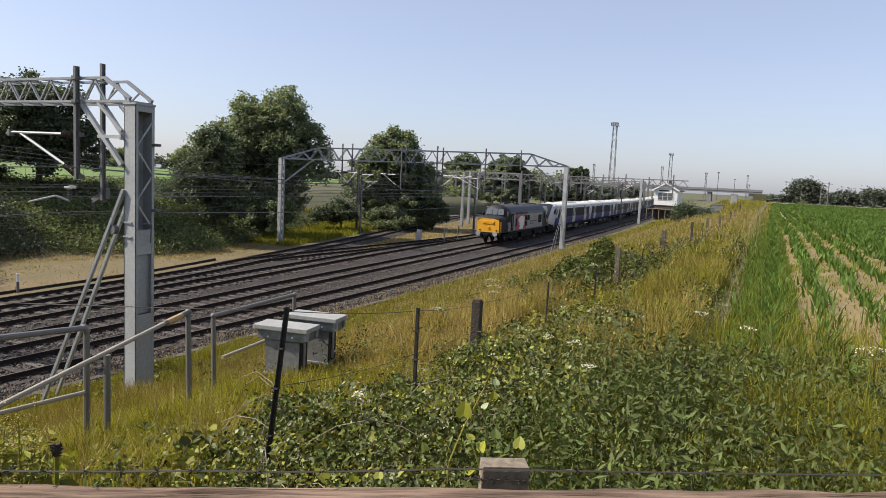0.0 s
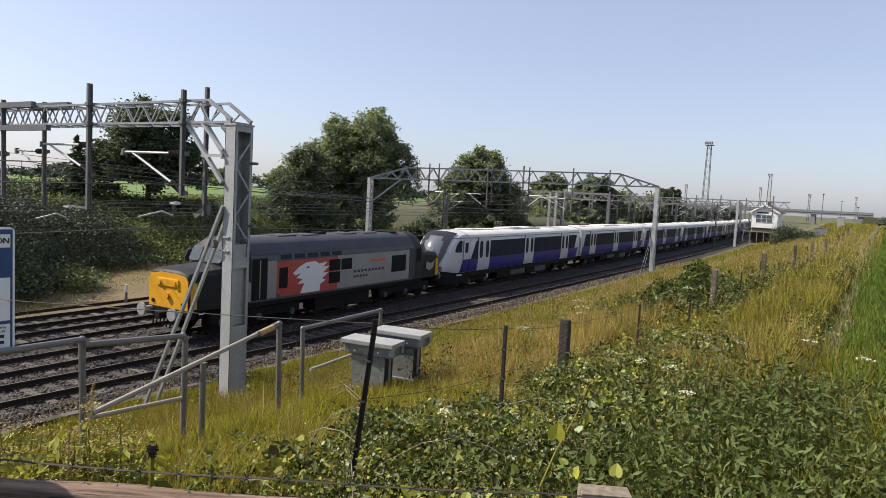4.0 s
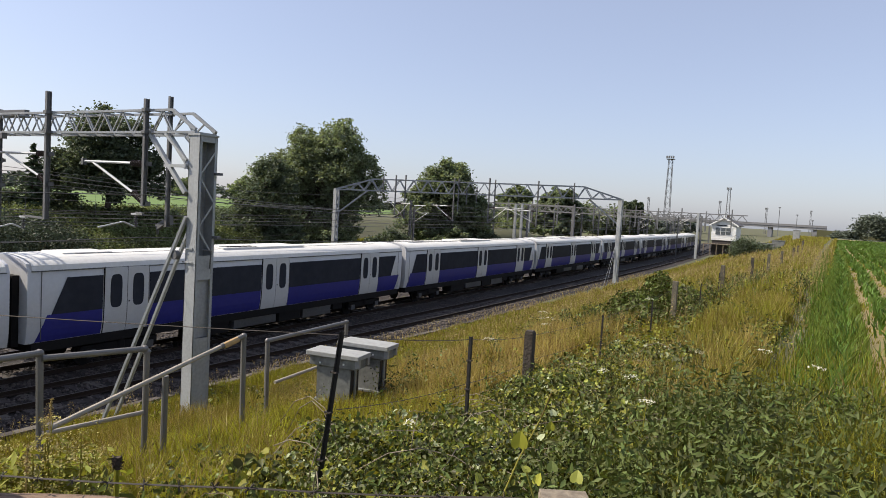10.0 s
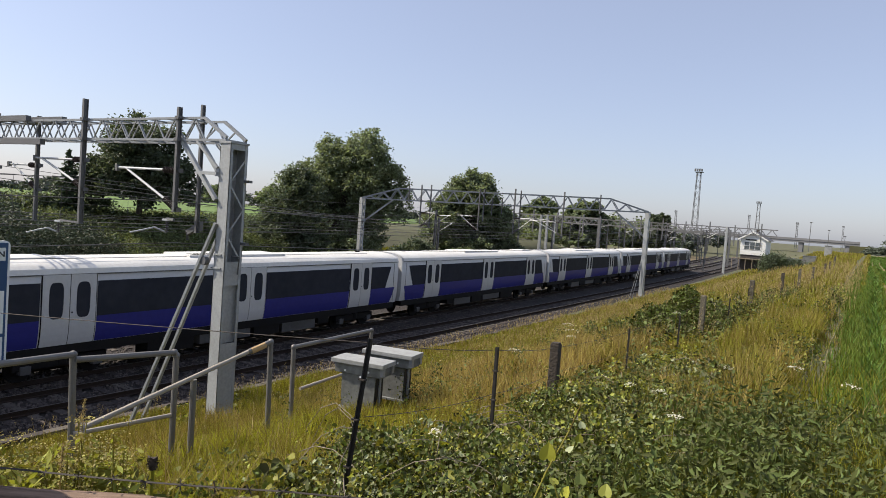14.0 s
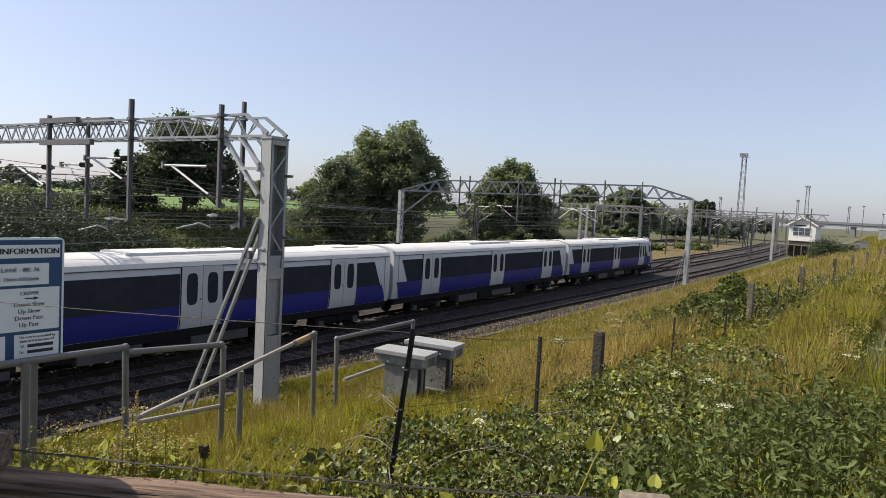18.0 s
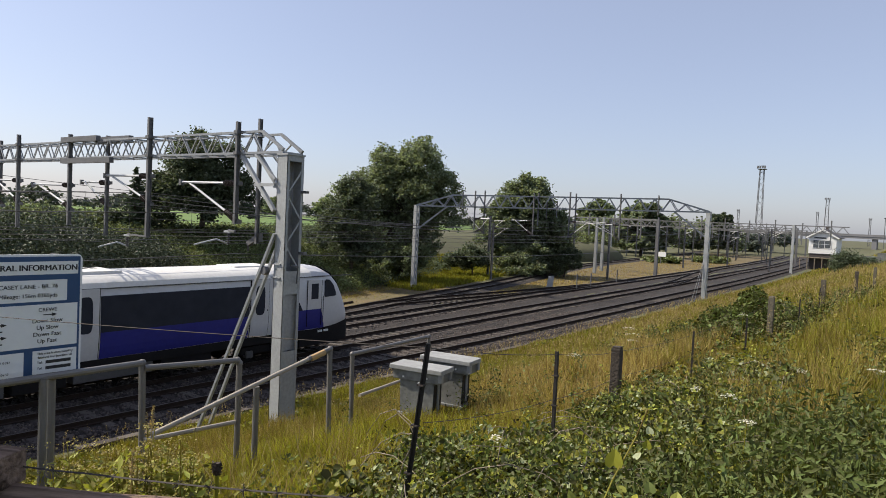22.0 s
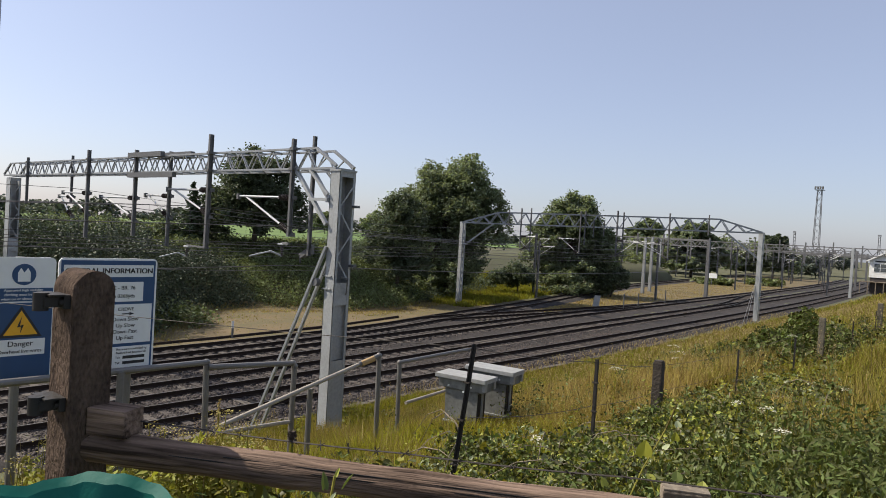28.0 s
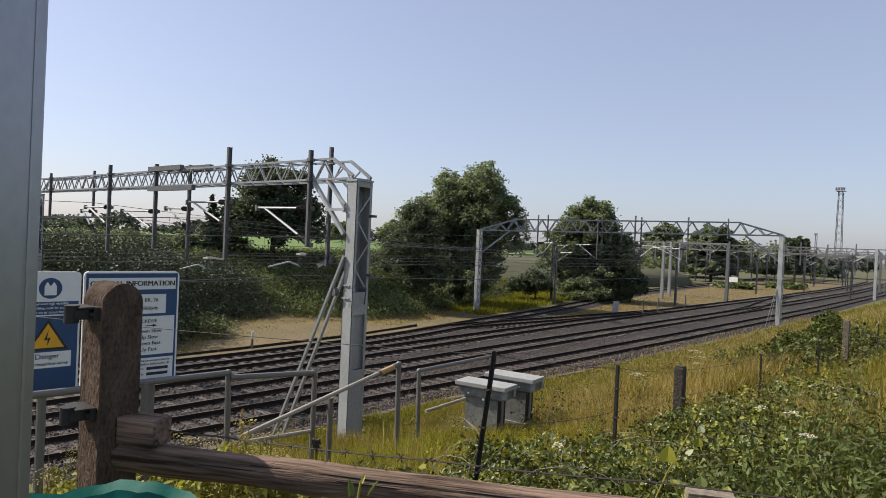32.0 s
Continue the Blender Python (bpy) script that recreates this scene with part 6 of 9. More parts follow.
bindweed("bindweed", "leaning bindweed shoot with large yellowing leaves", [(-2.24, 3.84, 4.1), (-2.22, 3.84, 4.69), (-2.19, 3.91, 4.83), (-2.13, 4.01, 5.02), (-2.10, 4.05, 5.14)],
         [((-2.11, 4.04, 5.10), 0.031, YELLOWLEAF, 60, 10), ((-2.08, 4.03, 5.05), 0.037, PALELEAF, 50, 40), ((-2.08, 4.01, 4.99), 0.041, GRASSGREEN, 80, 20), ((-2.20, 3.94, 4.91), 0.081, GRASSGREEN, 75, 15), ((-2.11, 3.98, 4.94), 0.041, PALELEAF, 40, -30)])
bindweed("bindweed", "low bindweed shoot with yellow and pale leaves", [(-2.0, 3.9, 4.1), (-2.08, 3.93, 4.6), (-2.15, 3.91, 4.80)],
         [((-2.15, 3.91, 4.80), 0.048, LIGHTLEAF, 30, 60), ((-2.09, 3.92, 4.76), 0.054, YELLOWLEAF, 65, -20), ((-1.93, 3.99, 4.79), 0.061, LIGHTLEAF, 55, 10), ((-2.04, 3.96, 4.82), 0.054, BRAMBLE, 45, 30), ((-2.34, 3.81, 4.74), 0.048, LIGHTLEAF, 60, 70), ((-2.26, 3.80, 4.66), 0.054, LIGHTLEAF, 40, 120), ((-2.42, 3.74, 4.62), 0.054, LIGHTLEAF, 50, -60), ((-2.52, 3.70, 4.60), 0.048, LIGHTLEAF, 35, 20), ((-2.62, 3.64, 4.58), 0.054, LIGHTLEAF, 60, 200), ((-2.75, 3.56, 4.60), 0.081, GRASSGREEN, 30, 90)])

bindweed("nettle_shoot", "pale flowering nettle shoot before the timber rail", [(-2.26, 1.98, 4.3), (-2.24, 1.99, 4.95), (-2.25, 2.01, 5.15), (-2.26, 2.03, 5.21)],
         [((-2.25, 2.03, 5.22), 0.028, LIGHTLEAF, 50, 20), ((-2.28, 2.01, 5.19), 0.05, NETTLE, 65, 70), ((-2.22, 2.04, 5.20), 0.05, NETTLE, 60, -50), ((-2.24, 2.01, 5.16), 0.03, PALELEAF, 40, 10), ((-2.30, 1.99, 5.13), 0.055, LIGHTLEAF, 70, 80), ((-2.20, 2.02, 5.12), 0.05, NETTLE, 70, -70), ((-2.25, 2.00, 5.08), 0.05, NETTLE, 60, 160), ((-2.31, 1.97, 5.04), 0.055, NETTLE, 60, 90)], 0.42)


nettle_stems()


def canes(count):
    """Arching bramble canes over the thicket."""
    bm = bmesh.new()
    for k in range(count):
        x, y = random.uniform(-5.5, -1.2), random.uniform(3.6, 10.5)
        if float(bramble_zone(x, y)) < 0.45:
            continue
        a, L, h = random.uniform(0, 6.28), random.uniform(0.4, 1.1), random.uniform(0.1, 0.3)
        z = float(land(x, y) + thicket_top(np.array(x), np.array(y))) - 0.05
        pts = [Vector((x + math.cos(a) * L * t, y + math.sin(a) * L * t, z + h * 4 * t * (1 - t) - 0.1 * t)) for t in (0, 0.25, 0.5, 0.75, 1)]
        for p, q in zip(pts, pts[1:]):
            tube(bm, p, q, 0.0035, 4)
    return single("bramble_canes", bm, WOODGREY, "thin arching bramble canes", "undergrowth", kind="stuff")


canes(420)


def nettle_grass():
    """Thin grass that grows up through the nettles."""
    x, y = scatter(26000, -2.3, 1.2, 3.0, 7.5, lambda x, y: RNG.random(len(x)) < 0.25 + 0.75 * patch(x, y, 3.0, 2.0))
    h = 0.5 * (0.5 + 0.9 * patch(x, y, 2.2, 7.0))
    grass("nettle_bed_grass", GRASSGREEN, "thin grass growing through the nettles", x, y, h, 0.0065, 0.8)


nettle_grass()


def thicket_stems():
    """Dry grass stems that lean through the brambles."""
    x, y = scatter(9000, -6.2, 0.4, 3.0, 11, lambda x, y: RNG.random(len(x)) < np.clip(bramble_zone(x, y), 0.1, 0.8) * (1 - hole(x, y)))
    base = np.stack([x, y, land(x, y) + thicket_top(x, y) * 0.5], 1)
    me = blade_mesh("thicket_stems", base, RNG.uniform(0.15, 0.5, len(x)), RNG.uniform(0.003, 0.007, len(x)), STRAW, 0.9)
    tagged(new("thicket_stems", me), "dry pale stems leaning through the brambles", "undergrowth", kind="stuff")


thicket_stems()


def umbel(x, y, tall, head, label="cream flat-topped umbel flower on a tall stem"):
    base = float(land(x, y))
    root = thing("umbel_flower", label, "wild flower", "umbel flowers", (x, y, base))
    part("stem", tubed((0, 0, -0.05), (0.03, 0.02, tall), 0.007, 5, 0.004), GRASSGREEN, root)
    n = 46
    a, r = RNG.uniform(0, 6.28, n), head * np.sqrt(RNG.random(n))
    c = np.stack([0.03 + np.cos(a) * r, 0.02 + np.sin(a) * r, tall + 0.02 - r * 0.25 + RNG.normal(0, 0.008, n)], 1)
    ob = new("flower_head", leaf_mesh("flower_head", c, RNG.uniform(0.012, 0.022, n), FLOWER, 1.1, 0.8))
    ob.parent = root


for x, y, tall, head in ((-6.1, 14.1, 0.75, 0.16), (-5.9, 13.6, 0.66, 0.12), (-6.4, 14.6, 0.85, 0.13), (-5.1, 9.4, 0.95, 0.10), (-0.2, 7.0, 0.85, 0.14), (0.2, 7.3, 0.78, 0.1), (-1.75, 11.0, 0.35, 0.1), (-3.1, 8.2, 0.62, 0.07), (-2.6, 7.4, 0.7, 0.07), (-3.7, 5.25, 0.72, 0.05), (-2.2, 6.3, 0.72, 0.06), (-1.1, 9.2, 0.5, 0.09), (-2.4, 9.8, 0.5, 0.06), (-4.6, 16.5, 0.8, 0.1)):
    umbel(x, y, tall, head)
# white specks of bramble blossom
x, y = scatter(1400, -5.5, -1.5, 4, 11, lambda x, y: RNG.random(len(x)) < bramble_zone(x, y) * (0.35 + 0.65 * (np.sin(x * 3) * np.sin(y * 2.4) > 0.3)))
scrub("bramble_blossom", FLOWER, "small white bramble blossom", x[:420], y[:420], thicket_top(x[:420], y[:420]) + 0.02, 0.026, 0.06, 0.8, 1.0)


def ragwort(x, y, tall, flowers=16, leaves=90):
    base = float(land(x, y))
    root = thing("ragwort", "yellowing ragwort plant with clustered flower heads", "wild flower", "ragwort plants", (x, y, base))
    stems = bmesh.new()
    heads = []
    for k in range(5):
        a, r = random.uniform(0, 6.28), random.uniform(0.03, 0.22)
        top = Vector((math.cos(a) * r, math.sin(a) * r, tall * random.uniform(0.72, 1.0)))
        tube(stems, (0, 0, tall * 0.1), top, 0.006, 5, 0.003)
        for _ in range(flowers):
            heads.append(top + Vector((random.gauss(0, 0.045), random.gauss(0, 0.045), random.gauss(0, 0.009))))
    tagged(part("stalk", stems, GRASSMID, root), kind="stuff")
    for nm, mat, pts, size, fl in (("flowering", RAGWORT, heads, 0.012, 0.5), ("foliage", LIGHTLEAF, [Vector((random.gauss(0, 0.09), random.gauss(0, 0.09), tall * random.uniform(0.15, 0.85))) for _ in range(leaves)], 0.034, 0.2)):
        c = np.array([tuple(p) for p in pts])
        ob = tagged(new(nm, leaf_mesh(nm, c, np.full(len(c), size), mat, 1.3 if fl > 0.4 else 2.6, fl)), kind="stuff")
        ob.parent = root


for k in range(40):
    ragwort(-6.0 + random.gauss(0, 0.8), 3.1 + random.gauss(0, 0.6), random.uniform(0.75, 1.2), 22, 170)
for x, y, tall in ((-4.81, 3.10, 1.35), (-4.90, 2.97, 1.30), (-4.74, 3.22, 1.25), (-4.60, 3.30, 1.18), (-5.02, 2.95, 1.22), (-4.70, 3.05, 1.1), (-4.55, 3.15, 1.05), (-5.08, 3.12, 1.15), (-4.85, 3.30, 1.2), (-4.64, 3.45, 1.0)):
    ragwort(x, y, tall, 34, 230)


def tall_weeds():
    """Rank grass and dead stems round the handrail feet."""
    x, y = scatter(37000, -9.5, -4.6, 0.6, 6.6, lambda x, y: RNG.random(len(x)) < patch(x, y, 2.4, 8.0) * 1.2)
    tone = RNG.random(len(x))
    for nm, mat, pick, h, lb in (("rank_grass", FRESHGRASS, tone < 0.62, 0.62, "rank yellow-green grass round the handrails"), ("dead_stems", STRAW, tone > 0.86, 0.78, "pale dead stems among the rank grass"), ("olive_grass", GRASSMID, (tone >= 0.62) & (tone <= 0.86), 0.66, "olive seeding grass round the handrails")):
        grass(nm, mat, lb, x[pick], y[pick], h * (0.55 + 0.7 * patch(x[pick], y[pick], 3.7, 2.0)), 0.009, 0.7)
    n = 2600
    x, y = scatter(n, -9, -4.8, 2.0, 6.2, lambda x, y: RNG.random(len(x)) < patch(x, y, 3.3, 5.0))
    z = land(x, y) + RNG.uniform(0.05, 0.45, len(x))
    me = leaf_mesh("weed_leaves", np.stack([x, y, z], 1), RNG.uniform(0.012, 0.030, len(x)), LIGHTLEAF, 2.2, 0.0, oval=True)
    tagged(new("weed_leaves", me), "small yellow-green weed leaves round the handrails", "undergrowth", kind="stuff")

    # flattened dry litter between the handrails and the ballast
    x, y = scatter(9000, -9.6, -6.6, 2.6, 6.4, lambda x, y: RNG.random(len(x)) < 0.3 + 0.7 * patch(x, y, 2.0, 1.0))
    grass("dry_litter", GRASSDRY, "flattened dry brown litter below the handrails", x, y, np.full(len(x), 0.22), 0.012, 1.6)
    # a leafy clump of dock and goosefoot before the mast
    k = 900
    x, y = RNG.normal(-4.75, 0.42, k), RNG.normal(4.75, 0.34, k)
    z = land(x, y) + 0.62 * np.exp(-(((x + 4.75) / 0.6) ** 2 + ((y - 4.75) / 0.5) ** 2)) * RNG.uniform(0.25, 1.05, k)
    for nm, mat, pick, lb in (("dock_clump", BRAMBLE, np.arange(k) % 3 > 0, "clump of broad dull green dock leaves"), ("light_dock_clump", LIGHTLEAF, np.arange(k) % 3 == 0, "paler leaves in the dock clump")):
        me = leaf_mesh(nm, np.stack([x, y, z], 1)[pick], RNG.uniform(0.03, 0.085, int(pick.sum())), mat, 1.5, 0.15, oval=True)
        tagged(new(nm, me), lb, "undergrowth", kind="stuff")


tall_weeds()


def green_fore():
    """Fresh grass in front, left of the thicket."""
    x, y = scatter(128000, -11.5, -3.6, 0.7, 8.6, lambda x, y: (RNG.random(len(x)) > bramble_zone(x, y) * 1.1))
    tone = RNG.random(len(x)) + 0.25 * patch(x, y, 1.3)
    g = tone < 0.72
    grass("verge_grass", FRESHGRASS, "bright green verge grass near the fence", x[g], y[g], np.full(g.sum(), 0.42), 0.010)
    grass("verge_grass_dry", GRASSMID, "yellowing verge grass near the fence", x[~g], y[~g], np.full((~g).sum(), 0.44), 0.009)


green_fore()

# withered thistle that stands by the rail
thistle = thing("withered_thistle", "dark withered thistle head on a leafy stem", "wild flower", "", (-3.05, 2.45, 3.7))
part("stem", tubed((0, 0, 0), (0.02, 0.0, 1.33), 0.008, 6), GRASSGREEN, thistle)
part("head", tube(tubed((0.02, 0, 1.325), (0.02, 0, 1.35), 0.006, 10, 0.015), (0.02, 0, 1.35), (0.02, 0, 1.372), 0.015, 10, 0.011), DEADHEAD, thistle, "dark dead flower head", True)
c = np.array([(0.02 + 0.014 * math.cos(k * 2.4), 0.014 * math.sin(k * 2.4), 1.335 + 0.0012 * k) for k in range(34)])
leaf_ob = tagged(new("bracts", leaf_mesh("bracts", c, np.full(34, 0.008), DEADHEAD, 2.6, -0.2)), kind="stuff")
leaf_ob.parent = thistle
c = np.array([(random.gauss(0, 0.07), random.gauss(0, 0.07), random.uniform(0.90, 1.22)) for _ in range(44)])
leaf_ob = new("leaves", leaf_mesh("leaves", c, np.full(44, 0.045), BRAMBLE, 2.2, 0.0, oval=True))
leaf_ob.parent = thistle
for x, y, tall in ((-4.7, 3.0, 1.2), (-5.35, 3.45, 1.25), (-6.1, 3.9, 1.3)):
    dock = thing("dock_stem", "tall pale seeding dock stem", "wild flower", "dock stems", (x, y, float(land(x, y))))
    part("stem", tubed((0, 0, 0), (0.03, 0.02, tall), 0.0035, 5), STRAW, dock)
    c = np.array([(0.03 * t + random.gauss(0, 0.009), 0.02 * t + random.gauss(0, 0.009), tall * t) for t in np.linspace(0.86, 1.0, 60)])
    ob = tagged(new("seed_head", leaf_mesh("seed_head", c, np.full(60, 0.010), STRAW, 2.2, 0.1)), kind="stuff")
    ob.parent = dock

# ---- the crop field ----


def crop_field():
    ys = np.r_[np.arange(2, 60, 1.0), np.arange(60, 420, 12.0)]
    xs = np.r_[np.linspace(-1.25, 6, 24), np.linspace(8, 260, 24)]
    gx, gy = np.meshgrid(xs, ys)
    z = land(gx, gy) + 0.025 + 0.025 * np.cos(gx * 2 * np.pi / 0.75)
    n = len(xs)
    i = (np.arange(len(ys) - 1)[:, None] * n + np.arange(n - 1)).ravel()
    me = raw("field_soil", np.stack([gx, gy, z], -1).reshape(-1, 3), np.stack([i, i + 1, i + 1 + n, i + n], 1), FIELD, True)
    tagged(new("field_soil", me), "pale dry field soil with straw between crop rows", "field", kind="structure")


FIELD = material("field_soil", (0.225, 0.162, 0.075), 0.95, 0, (0.125, 0.108, 0.040), 12, 0.5, 0.6, 1.0)
crop_field()


def crop_rows():
    base, tall, wide = [], [], []
    for k in range(150):
        x0 = -0.95 + 0.75 * k
        y1 = 190 if k < 70 else 150
        ys = 3.5 + (y1 - 3.5) * np.linspace(0, 1, int(420 / (1 + 0.025 * k))) ** 1.8
        reps = 6 if k < 5 else 9
        for r in range(reps):
            x = x0 + RNG.normal(0, 0.10, len(ys)) + 0.25 * np.sin(ys * 0.05) + 0.05 * np.sin(ys * 0.9 + k)
            d = np.hypot(x, ys)
            base.append(on_ground(x, ys + RNG.normal(0, 0.06, len(ys)), 0.0))
            tall.append(RNG.uniform(0.22, 0.46, len(ys)) * (0.8 if k < 5 else 1.0))
            wide.append(np.clip(d * 0.0030, 0.022, 0.40))
    me = blade_mesh("maize_rows", np.concatenate(base), np.concatenate(tall), np.concatenate(wide), CROP, 0.7)
    tagged(new("maize_rows", me), "rows of young green maize in the field", "crop", kind="stuff")
    x, y = scatter(80000, -1.0, 7, 4, 60, lambda x, y: RNG.random(len(x)) < 0.25 + 0.75 * (patch(x, y, 1.9, 6.0) > 0.55))
    grass("field_weeds", GRASSGREEN, "yellow-green weeds between the maize rows", x, y, np.full(len(x), 0.12), 0.02)
    x, y = scatter(150000, 2.6, 26, 6, 110, lambda x, y: RNG.random(len(x)) < np.clip(30 / np.hypot(x, y), 0.15, 1))
    me = blade_mesh("maize_fill", on_ground(x, y), RNG.uniform(0.22, 0.45, len(x)), np.clip(np.hypot(x, y) * 0.003, 0.028, 0.3), CROP, 0.8, far=True)
    tagged(new("maize_fill", me), "dense young maize leaves across the field", "crop", kind="stuff")
    x, y = scatter(52000, -2.0, -0.4, 5, 80, lambda x, y: RNG.random(len(x)) < np.where(np.abs(x - path_x(y)) < 0.16, 0.3, 1.0))
    grass("field_edge_grass", EDGEGRASS, "low green grass along the field edge", x, y, 0.10 + 0.16 * np.clip((x - path_x(y)) / 0.5, 0, 1), 0.011 + 0.0004 * y)


crop_rows()


def field_corner_weeds():
    """Nettles and rank grass where the bank meets the field."""
    x, y = scatter(7000, -1.9, 0.9, 4.2, 9.5, lambda x, y: RNG.random(len(x)) < np.clip(1.25 - 0.5 * np.abs(x + 0.6), 0, 1) * np.interp(y, [4, 7, 9.5], [1, 0.45, 0.1]) * (0.35 + 0.65 * patch(x, y, 2.1, 4.0)))
    n = len(x)
    base, tall = on_ground(x, y), RNG.uniform(0.22, 0.48, n)
    me = blade_mesh("corner_stems", base, tall, np.full(n, 0.007), NETTLE, 0.2)
    tagged(new("corner_stems", me), "nettle stems at the corner of the field", "undergrowth", kind="stuff")
    centres = []
    for tier in range(10):
        a = RNG.uniform(0, 6.28, n)
        r = 0.04 + 0.006 * (9 - tier)
        centres.append(base + np.stack([np.cos(a) * r, np.sin(a) * r, tall * (0.35 + 0.065 * tier)], 1))
    me = leaf_mesh("corner_nettles", np.concatenate(centres), RNG.uniform(0.015, 0.030, n * 10), NETTLE, 2.8, 0.0)
    tagged(new("corner_nettles", me), "dull green nettles at the corner of the field", "undergrowth", kind="stuff")
    x, y = scatter(26000, -1.9, 1.2, 4.4, 13, lambda x, y: RNG.random(len(x)) < np.interp(y, [4, 8, 13], [1, 0.5, 0.1]))
    grass("corner_grass", GRASSGREEN, "rank green grass at the corner of the field", x, y, np.full(len(x), 0.33), 0.008)
    x, y = scatter(5000, -1.5, -0.75, 8.5, 60, lambda x, y: RNG.random(len(x)) < np.clip((x - path_x(y)) / 0.5, 0, 1) * (0.3 + 0.7 * patch(x, y, 2.7, 9.0)) * np.clip(24 / y, 0, 1))
    grass("field_edge_tufts", CROP, "tall green tufts along the field edge", x, y, np.full(len(x), 0.30), 0.012 + 0.0005 * y)


field_corner_weeds()
stick = single("leaning_stick", tubed((0, 0, -0.1), (0.18, 0.12, 0.95), 0.014, 6, 0.009), WOODGREY, "dry stick leaning in the field edge", "stick", at=(-0.05, 7.3, 4.0))

# ---- trees and scrub on the far bank ----


def clumps(centre, radii, count, per, spread, rng, low=-0.55, jitter=0.12):
    """Leaf places gathered in clumps over an uneven crown."""
    d = rng.normal(size=(count, 3))
    d /= np.linalg.norm(d, axis=1)[:, None]
    d[:, 2] = np.where(d[:, 2] < low, -d[:, 2] * 0.6, d[:, 2])
    lump = 1 + 0.16 * np.sin(d[:, 0] * 5 + centre[0]) * np.sin(d[:, 1] * 4 + centre[1]) + 0.10 * np.sin(d[:, 2] * 7 + d[:, 0] * 6)
    r = (0.55 + 0.45 * rng.random(count) ** 0.5) * lump + rng.normal(0, jitter * 0.4, count)
    c = np.asarray(centre) + d * r[:, None] * np.asarray(radii)
    size = spread * rng.uniform(0.6, 1.3, count)
    p = np.repeat(c, per, 0) + rng.normal(size=(count * per, 3)) * np.repeat(size, per)[:, None] * np.array([1, 1, 0.62])
    return p, c


def tree(x, y, foot, crowns, leaf, mat, label, name="tree", trunk_r=0.3, density=1.0, seed=1):
    """crowns: (dx, dy, height of centre, rx, rz). One trunk, limbs into the crowns, twigs with tufts of leaves."""
    rng = np.random.default_rng(seed)
    root = thing(name, label, "tree" if name != "bush" else "bush", "trees on the bank" if name != "bush" else "bushes", (x, y, foot))
    wood = bmesh.new()
    top = max(c[2] for c in crowns)
    bend = Vector((random.uniform(-0.3, 0.3), random.uniform(-0.3, 0.3), top * 0.5))
    tube(wood, (0, 0, -0.3), bend, trunk_r, 9, trunk_r * 0.65)
    tube(wood, bend, (bend.x, bend.y, top), trunk_r * 0.65, 8, trunk_r * 0.2)
    leaves = []
    for dx, dy, cz, rx, rz in crowns:
        count = int(density * 17 * rx * rz + 10)
        d = rng.normal(size=(count * 2, 3))
        d /= np.linalg.norm(d, axis=1)[:, None]
        d[:, 2] = np.where(d[:, 2] < -0.6, -d[:, 2], d[:, 2])
        # limbs swell the crown in some directions and leave hollows in others
        lump = 1 + 0.20 * np.sin(d[:, 0] * 4.3 + seed) * np.sin(d[:, 1] * 3.7 + 2 * seed) + 0.13 * np.sin(d[:, 2] * 8 + d[:, 0] * 7 + seed)
        hole = np.sin(d[:, 0] * 7 + 1.3 * seed) * np.sin(d[:, 1] * 6 + seed) + np.sin(d[:, 2] * 9 - seed)
        keep = rng.random(len(d)) < np.where(hole < -0.7, 0.15, 0.8)
        d, lump = d[keep][:count], lump[keep][:count]
        r = np.where(rng.random(len(d)) < 0.25, rng.uniform(0.25, 0.7, len(d)), rng.uniform(0.6, 1.0, len(d)) ** 0.6) * lump
        tips = np.array((dx, dy, cz)) + d * r[:, None] * np.array((rx, rx, rz))
        size = rng.uniform(0.28, 0.62, len(tips)) * (0.75 + 0.06 * rx)
        per = int(62 if leaf < 0.5 else 40)
        q = np.repeat(tips, per, 0) + np.clip(rng.normal(size=(len(tips) * per, 3)), -1.7, 1.7) * np.repeat(size, per)[:, None] * np.array([0.72, 0.72, 0.5])
        leaves.append(q)
        for q in tips[rng.choice(len(tips), min(14, len(tips)), False)]:
            start = bend.lerp(Vector((bend.x, bend.y, top)), rng.random() * 0.7)
            mid = start.lerp(Vector(q), 0.55) + Vector((0, 0, -0.25))
            tube(wood, start, mid, trunk_r * 0.3, 5, trunk_r * 0.16)
            tube(wood, mid, Vector(q), trunk_r * 0.16, 5, 0.015)
    part("trunk", wood, BARK, root, "brown trunk and limbs")
    p = np.concatenate(leaves)
    p = p[p[:, 2] > 0.05]
    ob = new("crown", leaf_mesh("crown", p, leaf * (0.60 if leaf < 0.5 else 0.66) * rng.uniform(0.6, 1.4, len(p)), mat, 1.35, 0.25, rng))
    ob.parent = root
    return root


G = lambda x, y: float(land(x, y))
tree(-45.2, 52.0, G(-45.2, 52.0), [(0.2, 0.2, 9.2, 4.3, 4.3), (-2.6, -2.1, 7.0, 3.3, 3.4), (2.3, 2.0, 7.3, 3.3, 3.3), (0.3, 0.3, 4.0, 3.9, 2.8), (0.6, -2.4, 1.6, 3.3, 1.7)], 0.30, OAK, "large spreading dark green oak at the bank foot", trunk_r=0.42, density=1.25, seed=11)
tree(-43.2, 42.8, G(-43.2, 42.8), [(0, 0, 5.6, 2.3, 2.6), (-0.8, -0.9, 3.4, 2.3, 2.2), (0.5, 0.8, 1.8, 2.2, 1.6)], 0.26, HAWTHORN, "rounded ivy-covered thorn tree beside the oak", trunk_r=0.2, density=1.4, seed=12)
